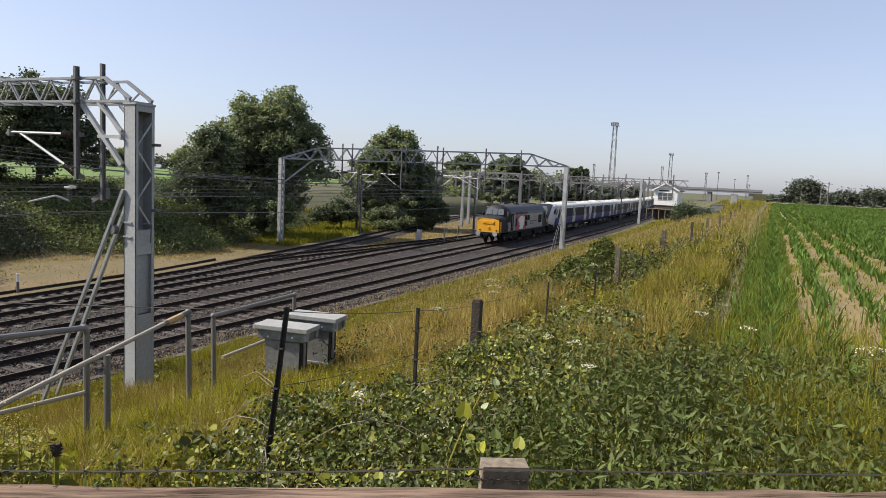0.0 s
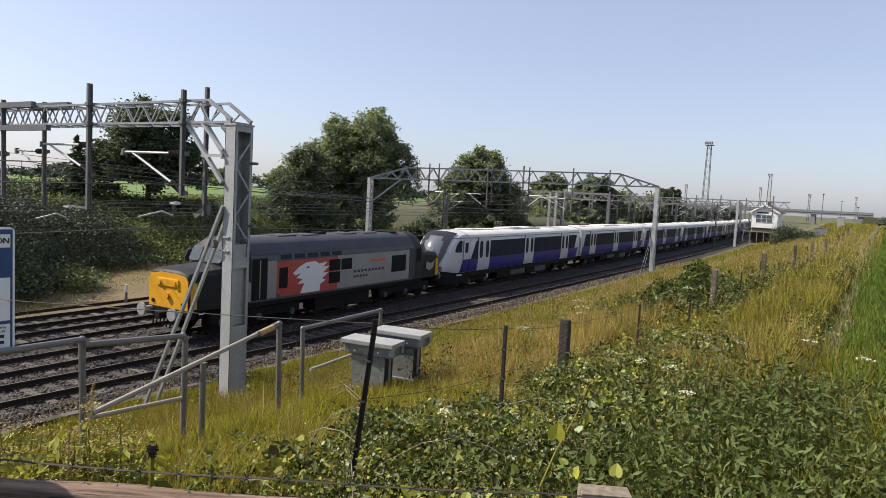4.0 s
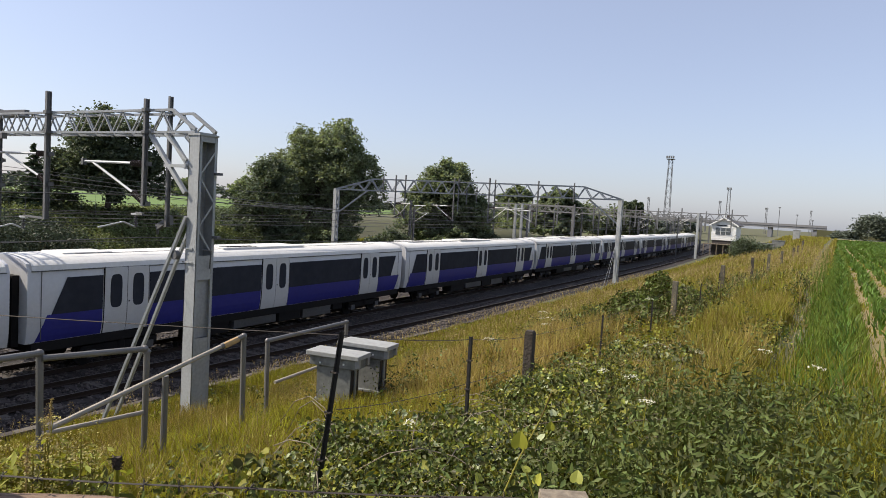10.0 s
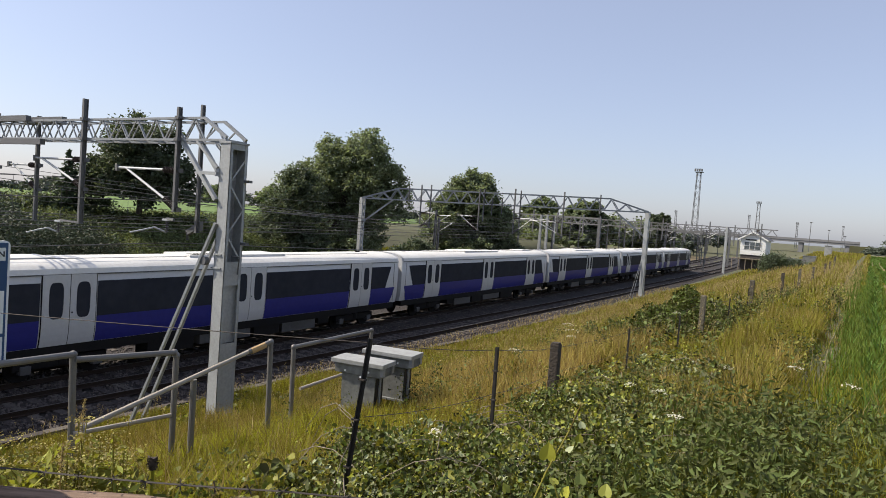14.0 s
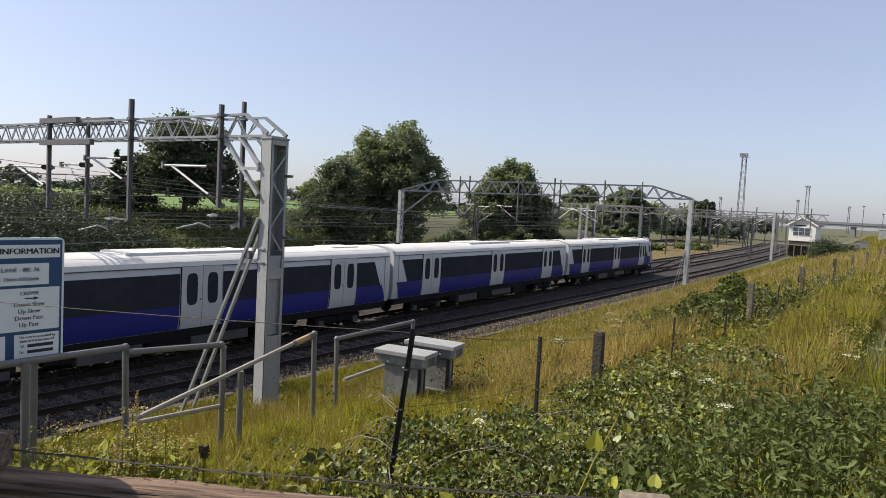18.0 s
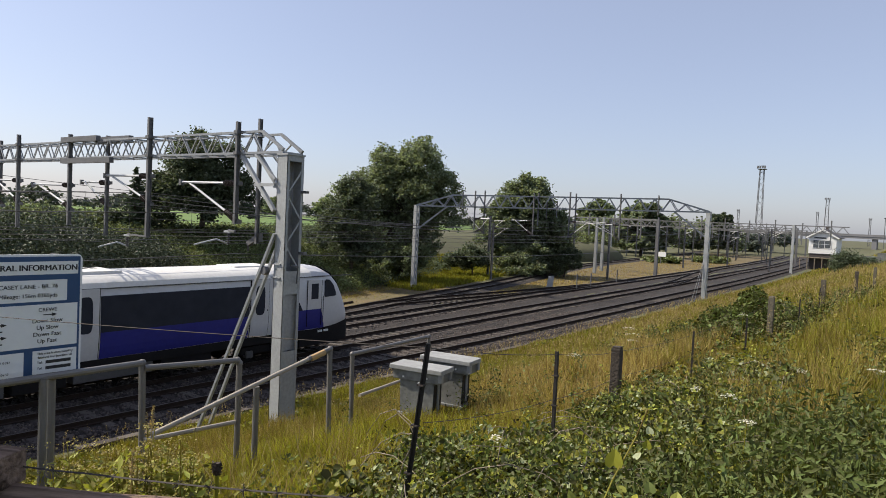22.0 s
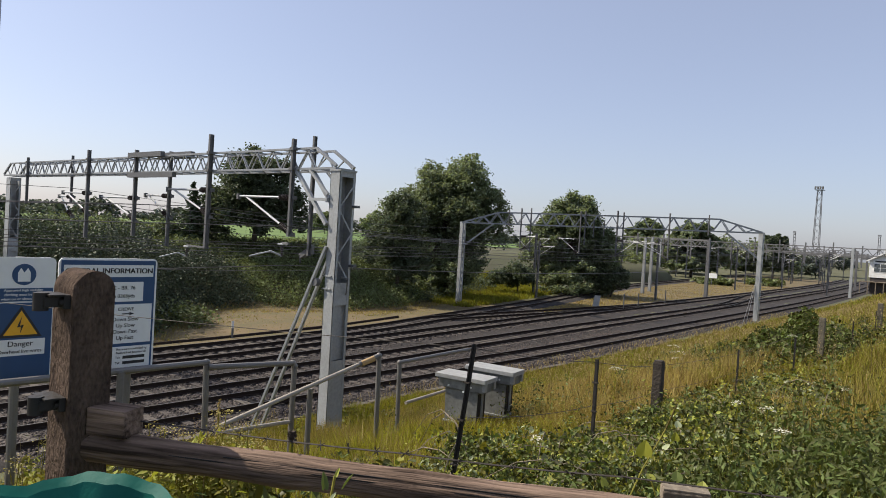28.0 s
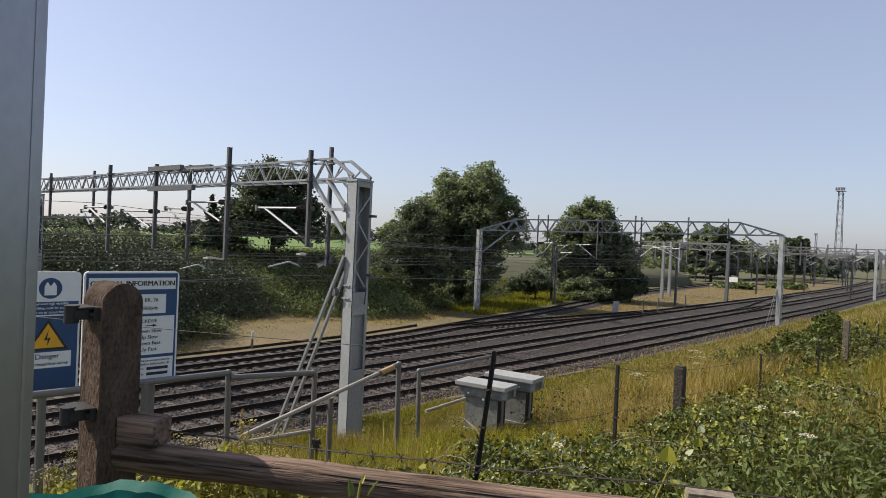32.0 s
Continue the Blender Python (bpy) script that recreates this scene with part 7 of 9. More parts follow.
tree(-43.4, 73.0, G(-43.4, 73), [(0, 0, 8.2, 3.7, 3.8), (-2.6, -2.0, 5.6, 2.8, 3.0), (2.6, 2.0, 4.8, 3.0, 3.2), (0, 0, 3.0, 4.0, 2.2), (1.5, -2.5, 1.3, 3.0, 1.5), (1.8, 2, 1.2, 3.2, 1.4)], 0.36, OAK, "dense dark green tree by the branch line", trunk_r=0.35, density=1.35, seed=13)
tree(-60.5, 157, 0.0, [(0, 0, 8.6, 4.6, 4.0), (-3.2, -1.0, 6.2, 3.4, 3.2), (3.4, 1.2, 5.8, 3.6, 3.4), (0, 0, 2.8, 5.4, 2.6)], 0.85, OAK, "broad dark tree behind the yard", trunk_r=0.4, density=0.75, seed=41)
tree(-53.2, 196, 0.0, [(0, 0, 8.0, 3.0, 3.6), (1.0, 1.0, 4.2, 3.2, 3.4)], 0.9, HAWTHORN, "narrow dark tree behind the yard", trunk_r=0.3, density=0.75, seed=42)
tree(-84, 184, 2.0, [(0, 0, 8.8, 4.8, 2.8), (-3, -2, 7.0, 3.4, 2.4)], 0.95, OAK, "spreading tree beyond the yard", trunk_r=0.35, density=0.6, seed=43)
tree(-44.4, 63.5, G(-44.4, 63.5), [(0, 0, 2.0, 2.0, 1.4), (-1.6, -1.4, 1.5, 1.7, 1.1)], 0.3, HAWTHORN, "grey-green bush below the dark tree", "bush", 0.12, 1.1, 14)
tree(-38.6, 74.5, G(-38.6, 74.5), [(0, 0, 2.0, 2.2, 1.6)], 0.3, HAWTHORN, "dark bush beside the branch line", "bush", 0.12, 1.1, 15)
tree(-51.4, 33.2, G(-51.4, 33.2), [(0, 0, 5.0, 3.7, 3.5), (-1.6, -1.4, 3.2, 2.6, 2.4), (1.6, 1.4, 3.0, 2.6, 2.4)], 0.30, HAWTHORN, "round dark green tree on top of the bank", trunk_r=0.28, density=1.4, seed=16)
tree(-132, 105, 4.9, [(0, 0, 2.6, 3.3, 2.3)], 0.55, OAK, "small round tree in the field hedge", trunk_r=0.15, density=1.0, seed=17)
tree(-121, 112, 4.9, [(0, 0, 2.8, 3.6, 2.5), (4.5, 2, 2.2, 2.6, 1.9)], 0.55, OAK, "small round tree in the field hedge", trunk_r=0.15, density=1.0, seed=18)


def conifer(x, y, foot, height, seed):
    rng = np.random.default_rng(seed)
    root = thing("conifer", "dark ragged conifer on top of the bank", "tree", "trees on the bank", (x, y, foot))
    part("trunk", tubed((0, 0, -0.2), (0, 0, height), 0.16, 8, 0.02), BARK, root)
    pts = []
    for z in np.linspace(0.8, height, 26):
        r = 1.45 * (1 - z / height) ** 0.8 + 0.06
        for _ in range(max(3, int(9 * r))):
            a = rng.uniform(0, 6.28)
            for t in np.linspace(0.2, 1, 9):
                pts.append((math.cos(a) * r * t, math.sin(a) * r * t, z - 0.25 * r * t + rng.normal(0, 0.05)))
    c = np.array(pts)
    ob = new("foliage", leaf_mesh("foliage", c, rng.uniform(0.14, 0.26, len(c)), FIR, 2.4, 0.5, rng))
    ob.parent = root


conifer(-53.9, 28.8, G(-53.9, 28.8), 5.3, 3)


def bank_scrub():
    """The wooded cutting side: brambles, saplings and hedge on the slope beyond the tracks."""
    rng = np.random.default_rng(21)
    count = 19000
    y = rng.uniform(-22, 66, count)
    w = rng.uniform(0.4, 19, count)
    x = np.interp(y, FOOT_Y, FOOT_X) - w
    # an open grassy stretch on the slope behind the oak
    lump = patch(x, y, 0.42, 2.2)
    low = np.interp(w, [0, 2, 6, 10, 15, 19], [0.25, 0.5, 0.75, 0.95, 1.7, 1.1])
    hedge = np.interp(w, [0, 1.5, 2.6, 4.5, 9, 14, 19], [0.4, 1.2, 3.4, 3.5, 2.4, 1.8, 1.5])
    share = np.interp(y, [20, 26, 31], [1, 0.6, 0])
    top = (low * (1 - share) + hedge * share) * (0.6 + 0.8 * lump)
    top *= np.where((y > 22) & (y < 40) & (w > 5) & (w < 11), 0.55, 1.0) * np.where((y > 30) & (y < 58) & (w > 8), 0.12, 1.0) * np.where((y < 30) & (w > 9), 0.7, 1.0)
    light = patch(x, y, 0.31, 5.0) + 0.55 * ((y > 22) & (y < 42)) - 0.15 * (y < 23) + rng.normal(0, 0.08, count)
    # this front strip takes the leaves that are coloured as shade
    hedgerow = (y < 29) & (w < 8)
    for nm, mat, lb, pick in (("bank_scrub_dark", HAWTHORN, "dark bramble and hawthorn scrub on the cutting side", (light < 0.52) & ~hedgerow), ("bank_hedgerow", HEDGE, "dense hawthorn hedge on the cutting side, coloured as its shaded face", hedgerow), ("bank_scrub_light", LIGHTBUSH, "lighter green scrub on the cutting side", (light >= 0.52) & ~hedgerow)):
        n = int(pick.sum())
        c = np.stack([x[pick], y[pick], land(x[pick], y[pick]) + top[pick] * rng.uniform(0.1, 1, n)], 1)
        p = np.repeat(c, 24, 0) + rng.normal(size=(n * 24, 3)) * np.array([0.34, 0.34, 0.26])
        p[:, 2] = np.maximum(p[:, 2], land(p[:, 0], p[:, 1]) + 0.03)
        me = leaf_mesh(nm, p, rng.uniform(0.06, 0.145, len(p)), mat, 1.5, 0.12, rng)
        tagged(new(nm, me), lb, "scrub", kind="stuff")
    # low tufts spilling onto the dry verge
    m = 26000
    y = rng.uniform(-10, 60, m)
    x = np.interp(y, FOOT_Y, FOOT_X) + rng.normal(0.3, 0.9, m)
    me = blade_mesh("verge_tufts", on_ground(x, y), rng.uniform(0.06, 0.20, m), rng.uniform(0.02, 0.04, m), GRASSDRY, 0.8, rng, True)
    tagged(new("verge_tufts", me), "dry tufts at the foot of the cutting side", "grass", kind="stuff")
    m = 42000
    y = rng.uniform(46, 82, m)
    a, b = np.interp(y, FOOT_Y, FOOT_X) - 4.0, line_x(3, y) - 2.6
    x = a + (b - a) * rng.random(m) ** 1.5
    me = blade_mesh("foot_grass", on_ground(x, y), rng.uniform(0.2, 0.6, m), rng.uniform(0.03, 0.08, m), GRASSGREEN, 0.6, rng, True)
    tagged(new("foot_grass", me), "rough green grass at the foot of the trees", "grass", kind="stuff")
    m = 16000
    y = rng.uniform(8, 52, m)
    a, b = np.interp(y, FOOT_Y, FOOT_X) - 1.0, line_x(3, y) - 2.3
    s = rng.random(m)
    x = a + (b - a) * s
    ok = rng.random(m) < np.where(patch(x, y, 0.8, 4.0) + 0.5 * (s < 0.3) - 0.15 * (s > 0.6) > 0.55, 0.9, 0.18)
    half = rng.random(m) < 0.3
    for nm, mat, pick, lb in (("verge_green_tufts", GRASSGREEN, ok & half, "patchy green tufts on the dry verge"), ("verge_straw_tufts", GRASSMID, ok & ~half, "patchy olive tufts on the dry verge")):
        k = int(pick.sum())
        me = blade_mesh(nm, on_ground(x[pick], y[pick]), rng.uniform(0.05, 0.16, k), rng.uniform(0.025, 0.06, k), mat, 0.9, rng)
        tagged(new(nm, me), lb, "grass", kind="stuff")
    m = 30000
    y = rng.uniform(50, 150, m)
    a, b = line_x(3, y) + 2.2, line_x(2, y) - 2.2
    x = a + (b - a) * rng.random(m)
    ok = b > a
    me = blade_mesh("island_tufts", on_ground(x[ok], y[ok]), rng.uniform(0.06, 0.22, ok.sum()), rng.uniform(0.03, 0.08, ok.sum()), GRASSDRY, 0.5, rng, True)
    tagged(new("island_tufts", me), "short dry grass between the diverging tracks", "grass", kind="stuff")


bank_scrub()


def far_scrub(name, label, mat, boxes, per, leaf, seed):
    rng = np.random.default_rng(seed)
    pts = []
    for x, y, z, rx, ry, rz, n in boxes:
        p, _ = clumps((x, y, z), (rx, ry, rz), n, per, 0.16 * rz + 0.2, rng)
        pts.append(p)
    p = np.concatenate(pts)
    p[:, 2] = np.maximum(p[:, 2], land(p[:, 0], p[:, 1]) + 0.05)
    me = leaf_mesh(name, p, leaf * rng.uniform(0.7, 1.3, len(p)), mat, 1.3, 0.4, rng)
    return tagged(new(name, me), label, "distant trees", kind="stuff")


far_scrub("mound_scrub", "grey-green scrub on an earth mound", LIGHTBUSH, [(-60.5 - k * 0.6, 104 + k * 6, 1.9 + 0.2 * k, 4.0, 4, 1.5, 110) for k in range(7)] + [(-57.5 - k * 0.5, 112 + 7 * k, 0.7, 2.2, 3, 0.8, 60) for k in range(4)], 16, 0.42, 31)
far_scrub("yard_bushes", "low green bushes beside the yard tracks", LIGHTBUSH, [(-46.5, 132, 0.2, 3.5, 3, 0.8, 90), (-42, 148, 0.2, 4, 3, 0.8, 80), ], 16, 0.42, 32)
far_scrub("bank_bush", "dark green bush on the bank below the signal box", HAWTHORN, [(-14.6, 125, 1.9, 1.9, 2, 2.3, 260), (-12.2, 130, 1.7, 2.2, 3, 1.5, 200)], 18, 0.2, 39)
far_scrub("yard_trees", "dark tree belt behind the yard", OAK, [(-78, 172, 4.6, 6, 5, 4.6, 190), (-71, 176, 5.2, 6, 5, 5.0, 200), (-66, 187, 5.0, 6, 5, 4.8, 190), (-61, 200, 4.6, 6, 5, 4.6, 180), (-57, 216, 4.2, 6, 5, 4.2, 170), (-92, 176, 3.2, 6, 6, 3.0, 110), (-76, 186, 2.6, 6, 5, 2.4, 100), (-64, 205, 2.4, 5, 4, 2.2, 80)], 16, 0.75, 33)
far_scrub("yard_hedge", "dark tree belt across the far end of the yard", FARTREE, [(-98 + 9 * k, 262 + 3 * ((k * 5) % 4), 3.2 + 0.7 * ((k * 7) % 3), 7, 6, 3.0, 110) for k in range(6)] + [(-70 + 8 * k, 232, 2.2, 5, 4, 1.9, 60) for k in range(3)], 14, 0.8, 37)
far_scrub("horizon_trees", "distant hazy tree belt on the horizon", FARTREE, [(-330 + 18 * (k % 4), 40 + 16 * k, 4.5 + 1.5 * (k % 3), 14, 10, 4.0 + (k % 2), 90) for k in range(15)] + [(-250 + 14 * k, 300 + 4 * k, 5, 12, 10, 4, 80) for k in range(10)], 14, 1.3, 34)
far_scrub("field_edge_trees", "dark trees and hedge beyond the crop field", FARTREE, [(10, 302, 7.5, 6, 6, 5.6, 260), (1, 300, 4, 5, 5, 2.6, 110), (21, 300, 5, 8, 6, 4.0, 220), (34, 299, 6, 8, 7, 4.8, 240), (52, 300, 5.8, 10, 7, 4.2, 240)] + [(72 + 16 * k, 300, 6.5 + (k % 3), 11, 8, 4.6, 150) for k in range(10)] + [(6 + 9 * k, 292, 2.6, 6, 3, 1.3, 60) for k in range(16)], 22, 0.62, 35)

far_scrub("crest_scrub", "dark hedge along the top of the cutting", HAWTHORN, [(-58.6 + 0.42 * k, 18 + 1.35 * k, 4.55 + 0.3 * ((k * 5) % 3 - 1), 1.5, 1.2, 0.75, 70) for k in range(11)], 14, 0.2, 37)
far_scrub("crest_bushes", "light green bushes along the top of the cutting", LIGHTBUSH, [(-52.6 + 0.75 * k, 31.6 + 1.05 * k, 3.85 + 0.12 * (k % 2), 1.4, 1.2, 0.5, 60) for k in range(6)], 14, 0.2, 38)

far_scrub("verge_brambles", "low green bramble mound on the verge", LIGHTBUSH, [(-36.6 - 1.3 * k, 16.6 + 1.1 * k, 0.25, 1.5, 1.5, 0.75, 60) for k in range(4)] + [(-38, 20.5, 0.2, 1.6, 1.3, 0.6, 50), (-43.5, 38, 0.6, 2.0, 2.5, 1.0, 80), (-42.2, 43, 0.4, 1.8, 2.2, 0.8, 60)], 16, 0.15, 36)

FIELDGREEN = material("far_meadow", (0.10, 0.165, 0.026), 0.95, 0, (0.075, 0.13, 0.022), 1.5, 0.06, 0.2, 0.8)


def meadow():
    ys, xs = np.linspace(30, 330, 24), np.r_[np.linspace(-420, -64, 30), -58, -52, -46]
    gx, gy = np.meshgrid(xs, ys)
    n = len(xs)
    i = (np.arange(len(ys) - 1)[:, None] * n + np.arange(n - 1)).ravel()
    me = raw("meadow", np.stack([gx - 0.35 * gy, gy, land(gx - 0.35 * gy, gy) + 0.12 + 1.3 * np.clip((-gx - 64) / 110, 0, 1)], -1).reshape(-1, 3), np.stack([i, i + 1, i + 1 + n, i + n], 1), FIELDGREEN, True)
    tagged(new("meadow", me), "bright green meadow beyond the cutting", "field", kind="structure")


meadow()
mound = bmesh.new()
bmesh.ops.create_icosphere(mound, subdivisions=3, radius=1, matrix=Matrix.Translation((-60, 120, -0.6)) @ Matrix.Diagonal((6.5, 20, 3.8, 1)))
for v in mound.verts:
    v.co += Vector((noise.noise(v.co * 0.4), noise.noise(v.co * 0.4 + Vector((9, 0, 0))), noise.noise(v.co * 0.5))) * 0.6
single("earth_mound", mound, SOIL, "overgrown earth mound with scrub beside the branch", "mound", kind="structure", smooth=True)

# ---- the signal box and the yard ----


def signal_box():
    root = thing("signal_box", "white boarded signal box with a dark slate gable roof", "signal box", "", (-21.8, 152.5, 1.05))
    w, d = 2.4, 8.0
    part("base", boxed(-w + 0.15, w - 0.15, 0.15, d, -1.5, 1.95), BRICK, root, "dark brick base")
    part("platform", boxed(-w - 1.4, w - 0.6, -1.3, 0.1, 1.0, 1.15), WOODGREY, root, "timber landing")
    for k in range(5):
        part("landing_post", boxed(-w - 1.3 + k * 1.3, -w - 1.15 + k * 1.3, -1.25, -1.1, -1.5, 1.0), WOODGREY, root)
    part("wall", boxed(-w, w, 0, d, 1.9, 5.25), BOARDWHITE, root, "white boarded wall")
    for k in range(10):
        z = 1.95 + k * 0.33
        part("board", boxed(-w - 0.02, w + 0.02, -0.025, 0.0, z, z + 0.30), BOARDWHITE, root)
    gable = bmesh.new()
    plate(gable, [(-w, 0.0, 5.25), (w, 0.0, 5.25), (0, 0.0, 6.5)], (0, 1, 0), 0.2)
    part("gable", gable, BOARDWHITE, root, "white gable")
    for s in (-1, 1):
        part("roof_slope", plate(bmesh.new(), [(0, -0.5, 6.75), (0, d + 0.4, 6.75), (s * (w + 0.5), d + 0.4, 5.05), (s * (w + 0.5), -0.5, 5.05)], (s * 0.5, 0, 0.85), 0.12), SLATE, root, "dark slate roof slope")
        part("bargeboard", barred((0, -0.52, 6.72), (s * (w + 0.5), -0.52, 5.02), 0.06, 0.26), BOARDWHITE, root)
    win = part("window", boxed(-1.7, 1.55, -0.09, -0.03, 3.0, 4.7), BOARDWHITE, root, "white framed window band")
    for k in range(3):
        part("pane", boxed(-1.6 + k * 1.03, -0.68 + k * 1.03, -0.12, -0.085, 3.1, 3.8), WINDOW, win)
        part("pane", boxed(-1.6 + k * 1.03, -0.68 + k * 1.03, -0.12, -0.085, 3.88, 4.6), WINDOW, win)
    side = part("window", boxed(-w - 0.09, -w - 0.03, 0.6, 6.5, 3.0, 4.7), BOARDWHITE, root, "white framed side window")
    for k in range(5):
        part("pane", boxed(-w - 0.12, -w - 0.085, 0.7 + k * 1.16, 1.7 + k * 1.16, 3.1, 4.6), WINDOW, side)
    part("nameboard", boxed(-1.5, 0.6, -0.10, -0.04, 4.95, 5.2), INK, root, "dark nameboard")
    part("finial", boxed(-0.08, 0.08, -0.58, -0.45, 6.6, 7.2), BOARDWHITE, root)
    part("chimney", boxed(-0.3, 0.3, 5.0, 5.6, 6.3, 7.4), BRICK, root)


signal_box()
for x, y, w, h, lb, mat in ((-13.2, 150, 1.5, 2.2, "grey relay cabinet beside the bank", BOXGREY), (-11.5, 156, 1.2, 1.8, "grey relay cabinet beside the bank", BOXGREY), (-9.0, 170, 0.7, 2.2, "pale concrete hut on the bank", BOXLID), (-46.3, 84.0, 0.55, 1.9, "slim grey equipment cabinet by the branch", BOXGREY)):
    cab = thing("relay_cabinet", lb, "cabinet", "relay cabinets", (x, y, G(x, y)))
    part("body", boxed(-w, w, -0.5, 0.5, -0.2, h, 0.03), mat, cab)
    part("roof", boxed(-w - 0.1, w + 0.1, -0.6, 0.6, h, h + 0.12, 0.02), mat, cab)
    part("door", boxed(-w + 0.1, -0.03, -0.53, -0.49, 0.1, h - 0.1), mat, cab)
    part("door", boxed(0.03, w - 0.1, -0.53, -0.49, 0.1, h - 0.1), mat, cab)


def light_tower(x, y, foot, top, r0, r1, label="tall lattice floodlight tower", head=1.6):
    root = thing("floodlight_tower", label, "floodlight tower", "floodlight towers", (x, y, foot))
    h = top - foot
    legs = [(-1, -1), (1, -1), (1, 1), (-1, 1)]
    rad = lambda z: r0 + (r1 - r0) * z / h
    for a, b in legs:
        part("leg", barred((a * r0, b * r0, 0), (a * r1, b * r1, h), 0.16), OLDSTEEL, root)
    n = max(6, int(h / 2.4))
    for k in range(n):
        z0, z1 = h * k / n, h * (k + 1) / n
        for (a, b), (c, d) in zip(legs, legs[1:] + legs[:1]):
            part("brace", barred((a * rad(z0), b * rad(z0), z0), (c * rad(z1), d * rad(z1), z1), 0.09), OLDSTEEL, root)
    deck = part("head_frame", boxed(-head, head, -head, head, h, h + 0.15), OLDSTEEL, root)
    for k in range(4):
        part("floodlight", boxed(-head + k * head * 0.55, -head + (k * 0.55 + 0.4) * head, -head - 0.2, -head + 0.2, h + 0.3, h + 1.3, 0.05), OLDSTEEL, deck)
    part("guard_rail", boxed(-head, head, -head, -head + 0.08, h + 1.35, h + 1.45), OLDSTEEL, deck)


light_tower(-65.2, 297.5, 0, 33.2, 1.25, 0.75)
light_tower(-68.5, 503, 2, 31.6, 1.3, 0.8)
light_tower(-143, 584, 2, 25.4, 0.8, 0.6, "slim distant floodlight tower", 1.1)
light_tower(-87.2, 594.9, 2, 25.4, 0.8, 0.6, "slim distant floodlight tower", 1.1)
light_tower(-43.7, 499.3, 2, 18.8, 0.6, 0.4, "slim distant floodlight tower", 0.9)
light_tower(-22, 640, 2, 22, 0.6, 0.4, "slim distant floodlight tower", 0.9)


def far_bridge():
    root = thing("road_bridge", "long low grey road bridge across the yard", "bridge", "", (0, 380, 0))
    part("deck", boxed(-120, -6, -4, 4, 6.9, 7.9), BRIDGE, root, "grey bridge deck")
    part("parapet", boxed(-120, -6, -4.2, -3.9, 7.9, 9.0), BRIDGE, root)
    part("parapet", boxed(-120, -6, 3.9, 4.2, 7.9, 9.0), BRIDGE, root)
    for k in range(6):
        part("pier", boxed(-112 + k * 20, -110 + k * 20, -3.5, 3.5, 0, 6.9), BRIDGE, root)
    part("abutment", boxed(-10, 20, -5, 5, 0, 6.9), SOIL, root)


far_bridge()
for x, y, top in ((-19, 372, 13.5), (-24, 330, 15.5), (-12, 366, 11)):
    pole = thing("lamp_post", "distant slim lamp post by the bridge", "lamp post", "lamp posts", (x, y, 2.4))
    part("pole", tubed((0, 0, 0), (0, 0, top - 2.4), 0.14, 6), OLDSTEEL, pole)
    part("lamp_head", boxed(-0.5, 0.5, -0.3, 0.3, top - 2.5, top - 2.1, 0.05), OLDSTEEL, pole)
for k in range(2):
    pole = thing("power_pole", "timber twin power pole at the field edge", "power pole", "", (14 + 2.2 * k, 270, 3.8))
    part("pole", tubed((0, 0, 0), (0, 0, 8.2), 0.16, 6), WOODGREY, pole)
    part("cross_arm", boxed(-1.1, 1.1, -0.08, 0.08, 7.4, 7.6), WOODGREY, pole)

# small lineside things
board = thing("lineside_board", "leaning white board on the dry verge", "sign", "", (-32.4, 59.6, -0.2))
part("panel", plate(bmesh.new(), [(-0.32, 0, 0.1), (0.32, 0, 0.1), (0.34, 0.28, 1.2), (-0.28, 0.28, 1.2)], (0, -1, 0.2), 0.05), BOXLID, board)
part("prop", barred((0, 0.5, 0), (0, 0.28, 1.1), 0.06), WOODGREY, board)
far_board = thing("notice_board", "small white notice board in the yard", "sign", "", (-45.5, 128, -0.2))
part("panel", boxed(-1.0, 1.0, -0.04, 0.04, 1.3, 2.2), SIGNWHITE, far_board)
part("post", boxed(-0.06, 0.06, 0.04, 0.12, -0.1, 2.0), OLDSTEEL, far_board)
for x, y, h, mat, lb in ((-32.6, 20.2, 0.95, SIGNWHITE, "white-topped marker post on the verge"), (-30.4, 61.5, 1.6, OLDSTEEL, "short dark lineside post"), (-31.0, 66.0, 1.5, OLDSTEEL, "short dark lineside post"), (-31.5, 74, 1.6, OLDSTEEL, "short dark lineside post"), (-33.6, 92, 1.5, OLDSTEEL, "short dark lineside post"), (-31.2, 76.5, 0.5, BLACKIRON, "small dark ground signal")):
    post = thing("marker_post", lb, "marker post", "marker posts", (x, y, G(x, y)))
    part("shaft", tubed((0, 0, -0.1), (0, 0, h * 0.6), 0.06, 8), OLDSTEEL if mat is SIGNWHITE else mat, post)
    part("top", tubed((0, 0, h * 0.6), (0, 0, h), 0.065, 8), mat, post)
single("spare_rail", sweep(3, -12, 36, 3.0, [(-2.75, -0.3), (-2.6, -0.3), (-2.63, -0.14), (-2.72, -0.14)]), RAILSTEEL, "old rusty rail lying along the verge", "rail")
trough = thing("cable_trough", "concrete cable trough along the track shoulder", "cable trough")
LID = mesh_of("trough_lid", boxed(-0.125, 0.125, 0, 0.985, -0.28, 0.03, 0.012), SLEEPER)
for k in range(34):
    y = 8.5 + k * 1.0
    shared("trough_lid", LID, trough, pose(float(line_x(0, y)) + 2.87, y, random.uniform(-0.02, 0.01), random.uniform(-0.6, 0.6), random.uniform(-2, 2), random.uniform(-0.8, 0.8)))

# ---- handrails by the lineside steps ----


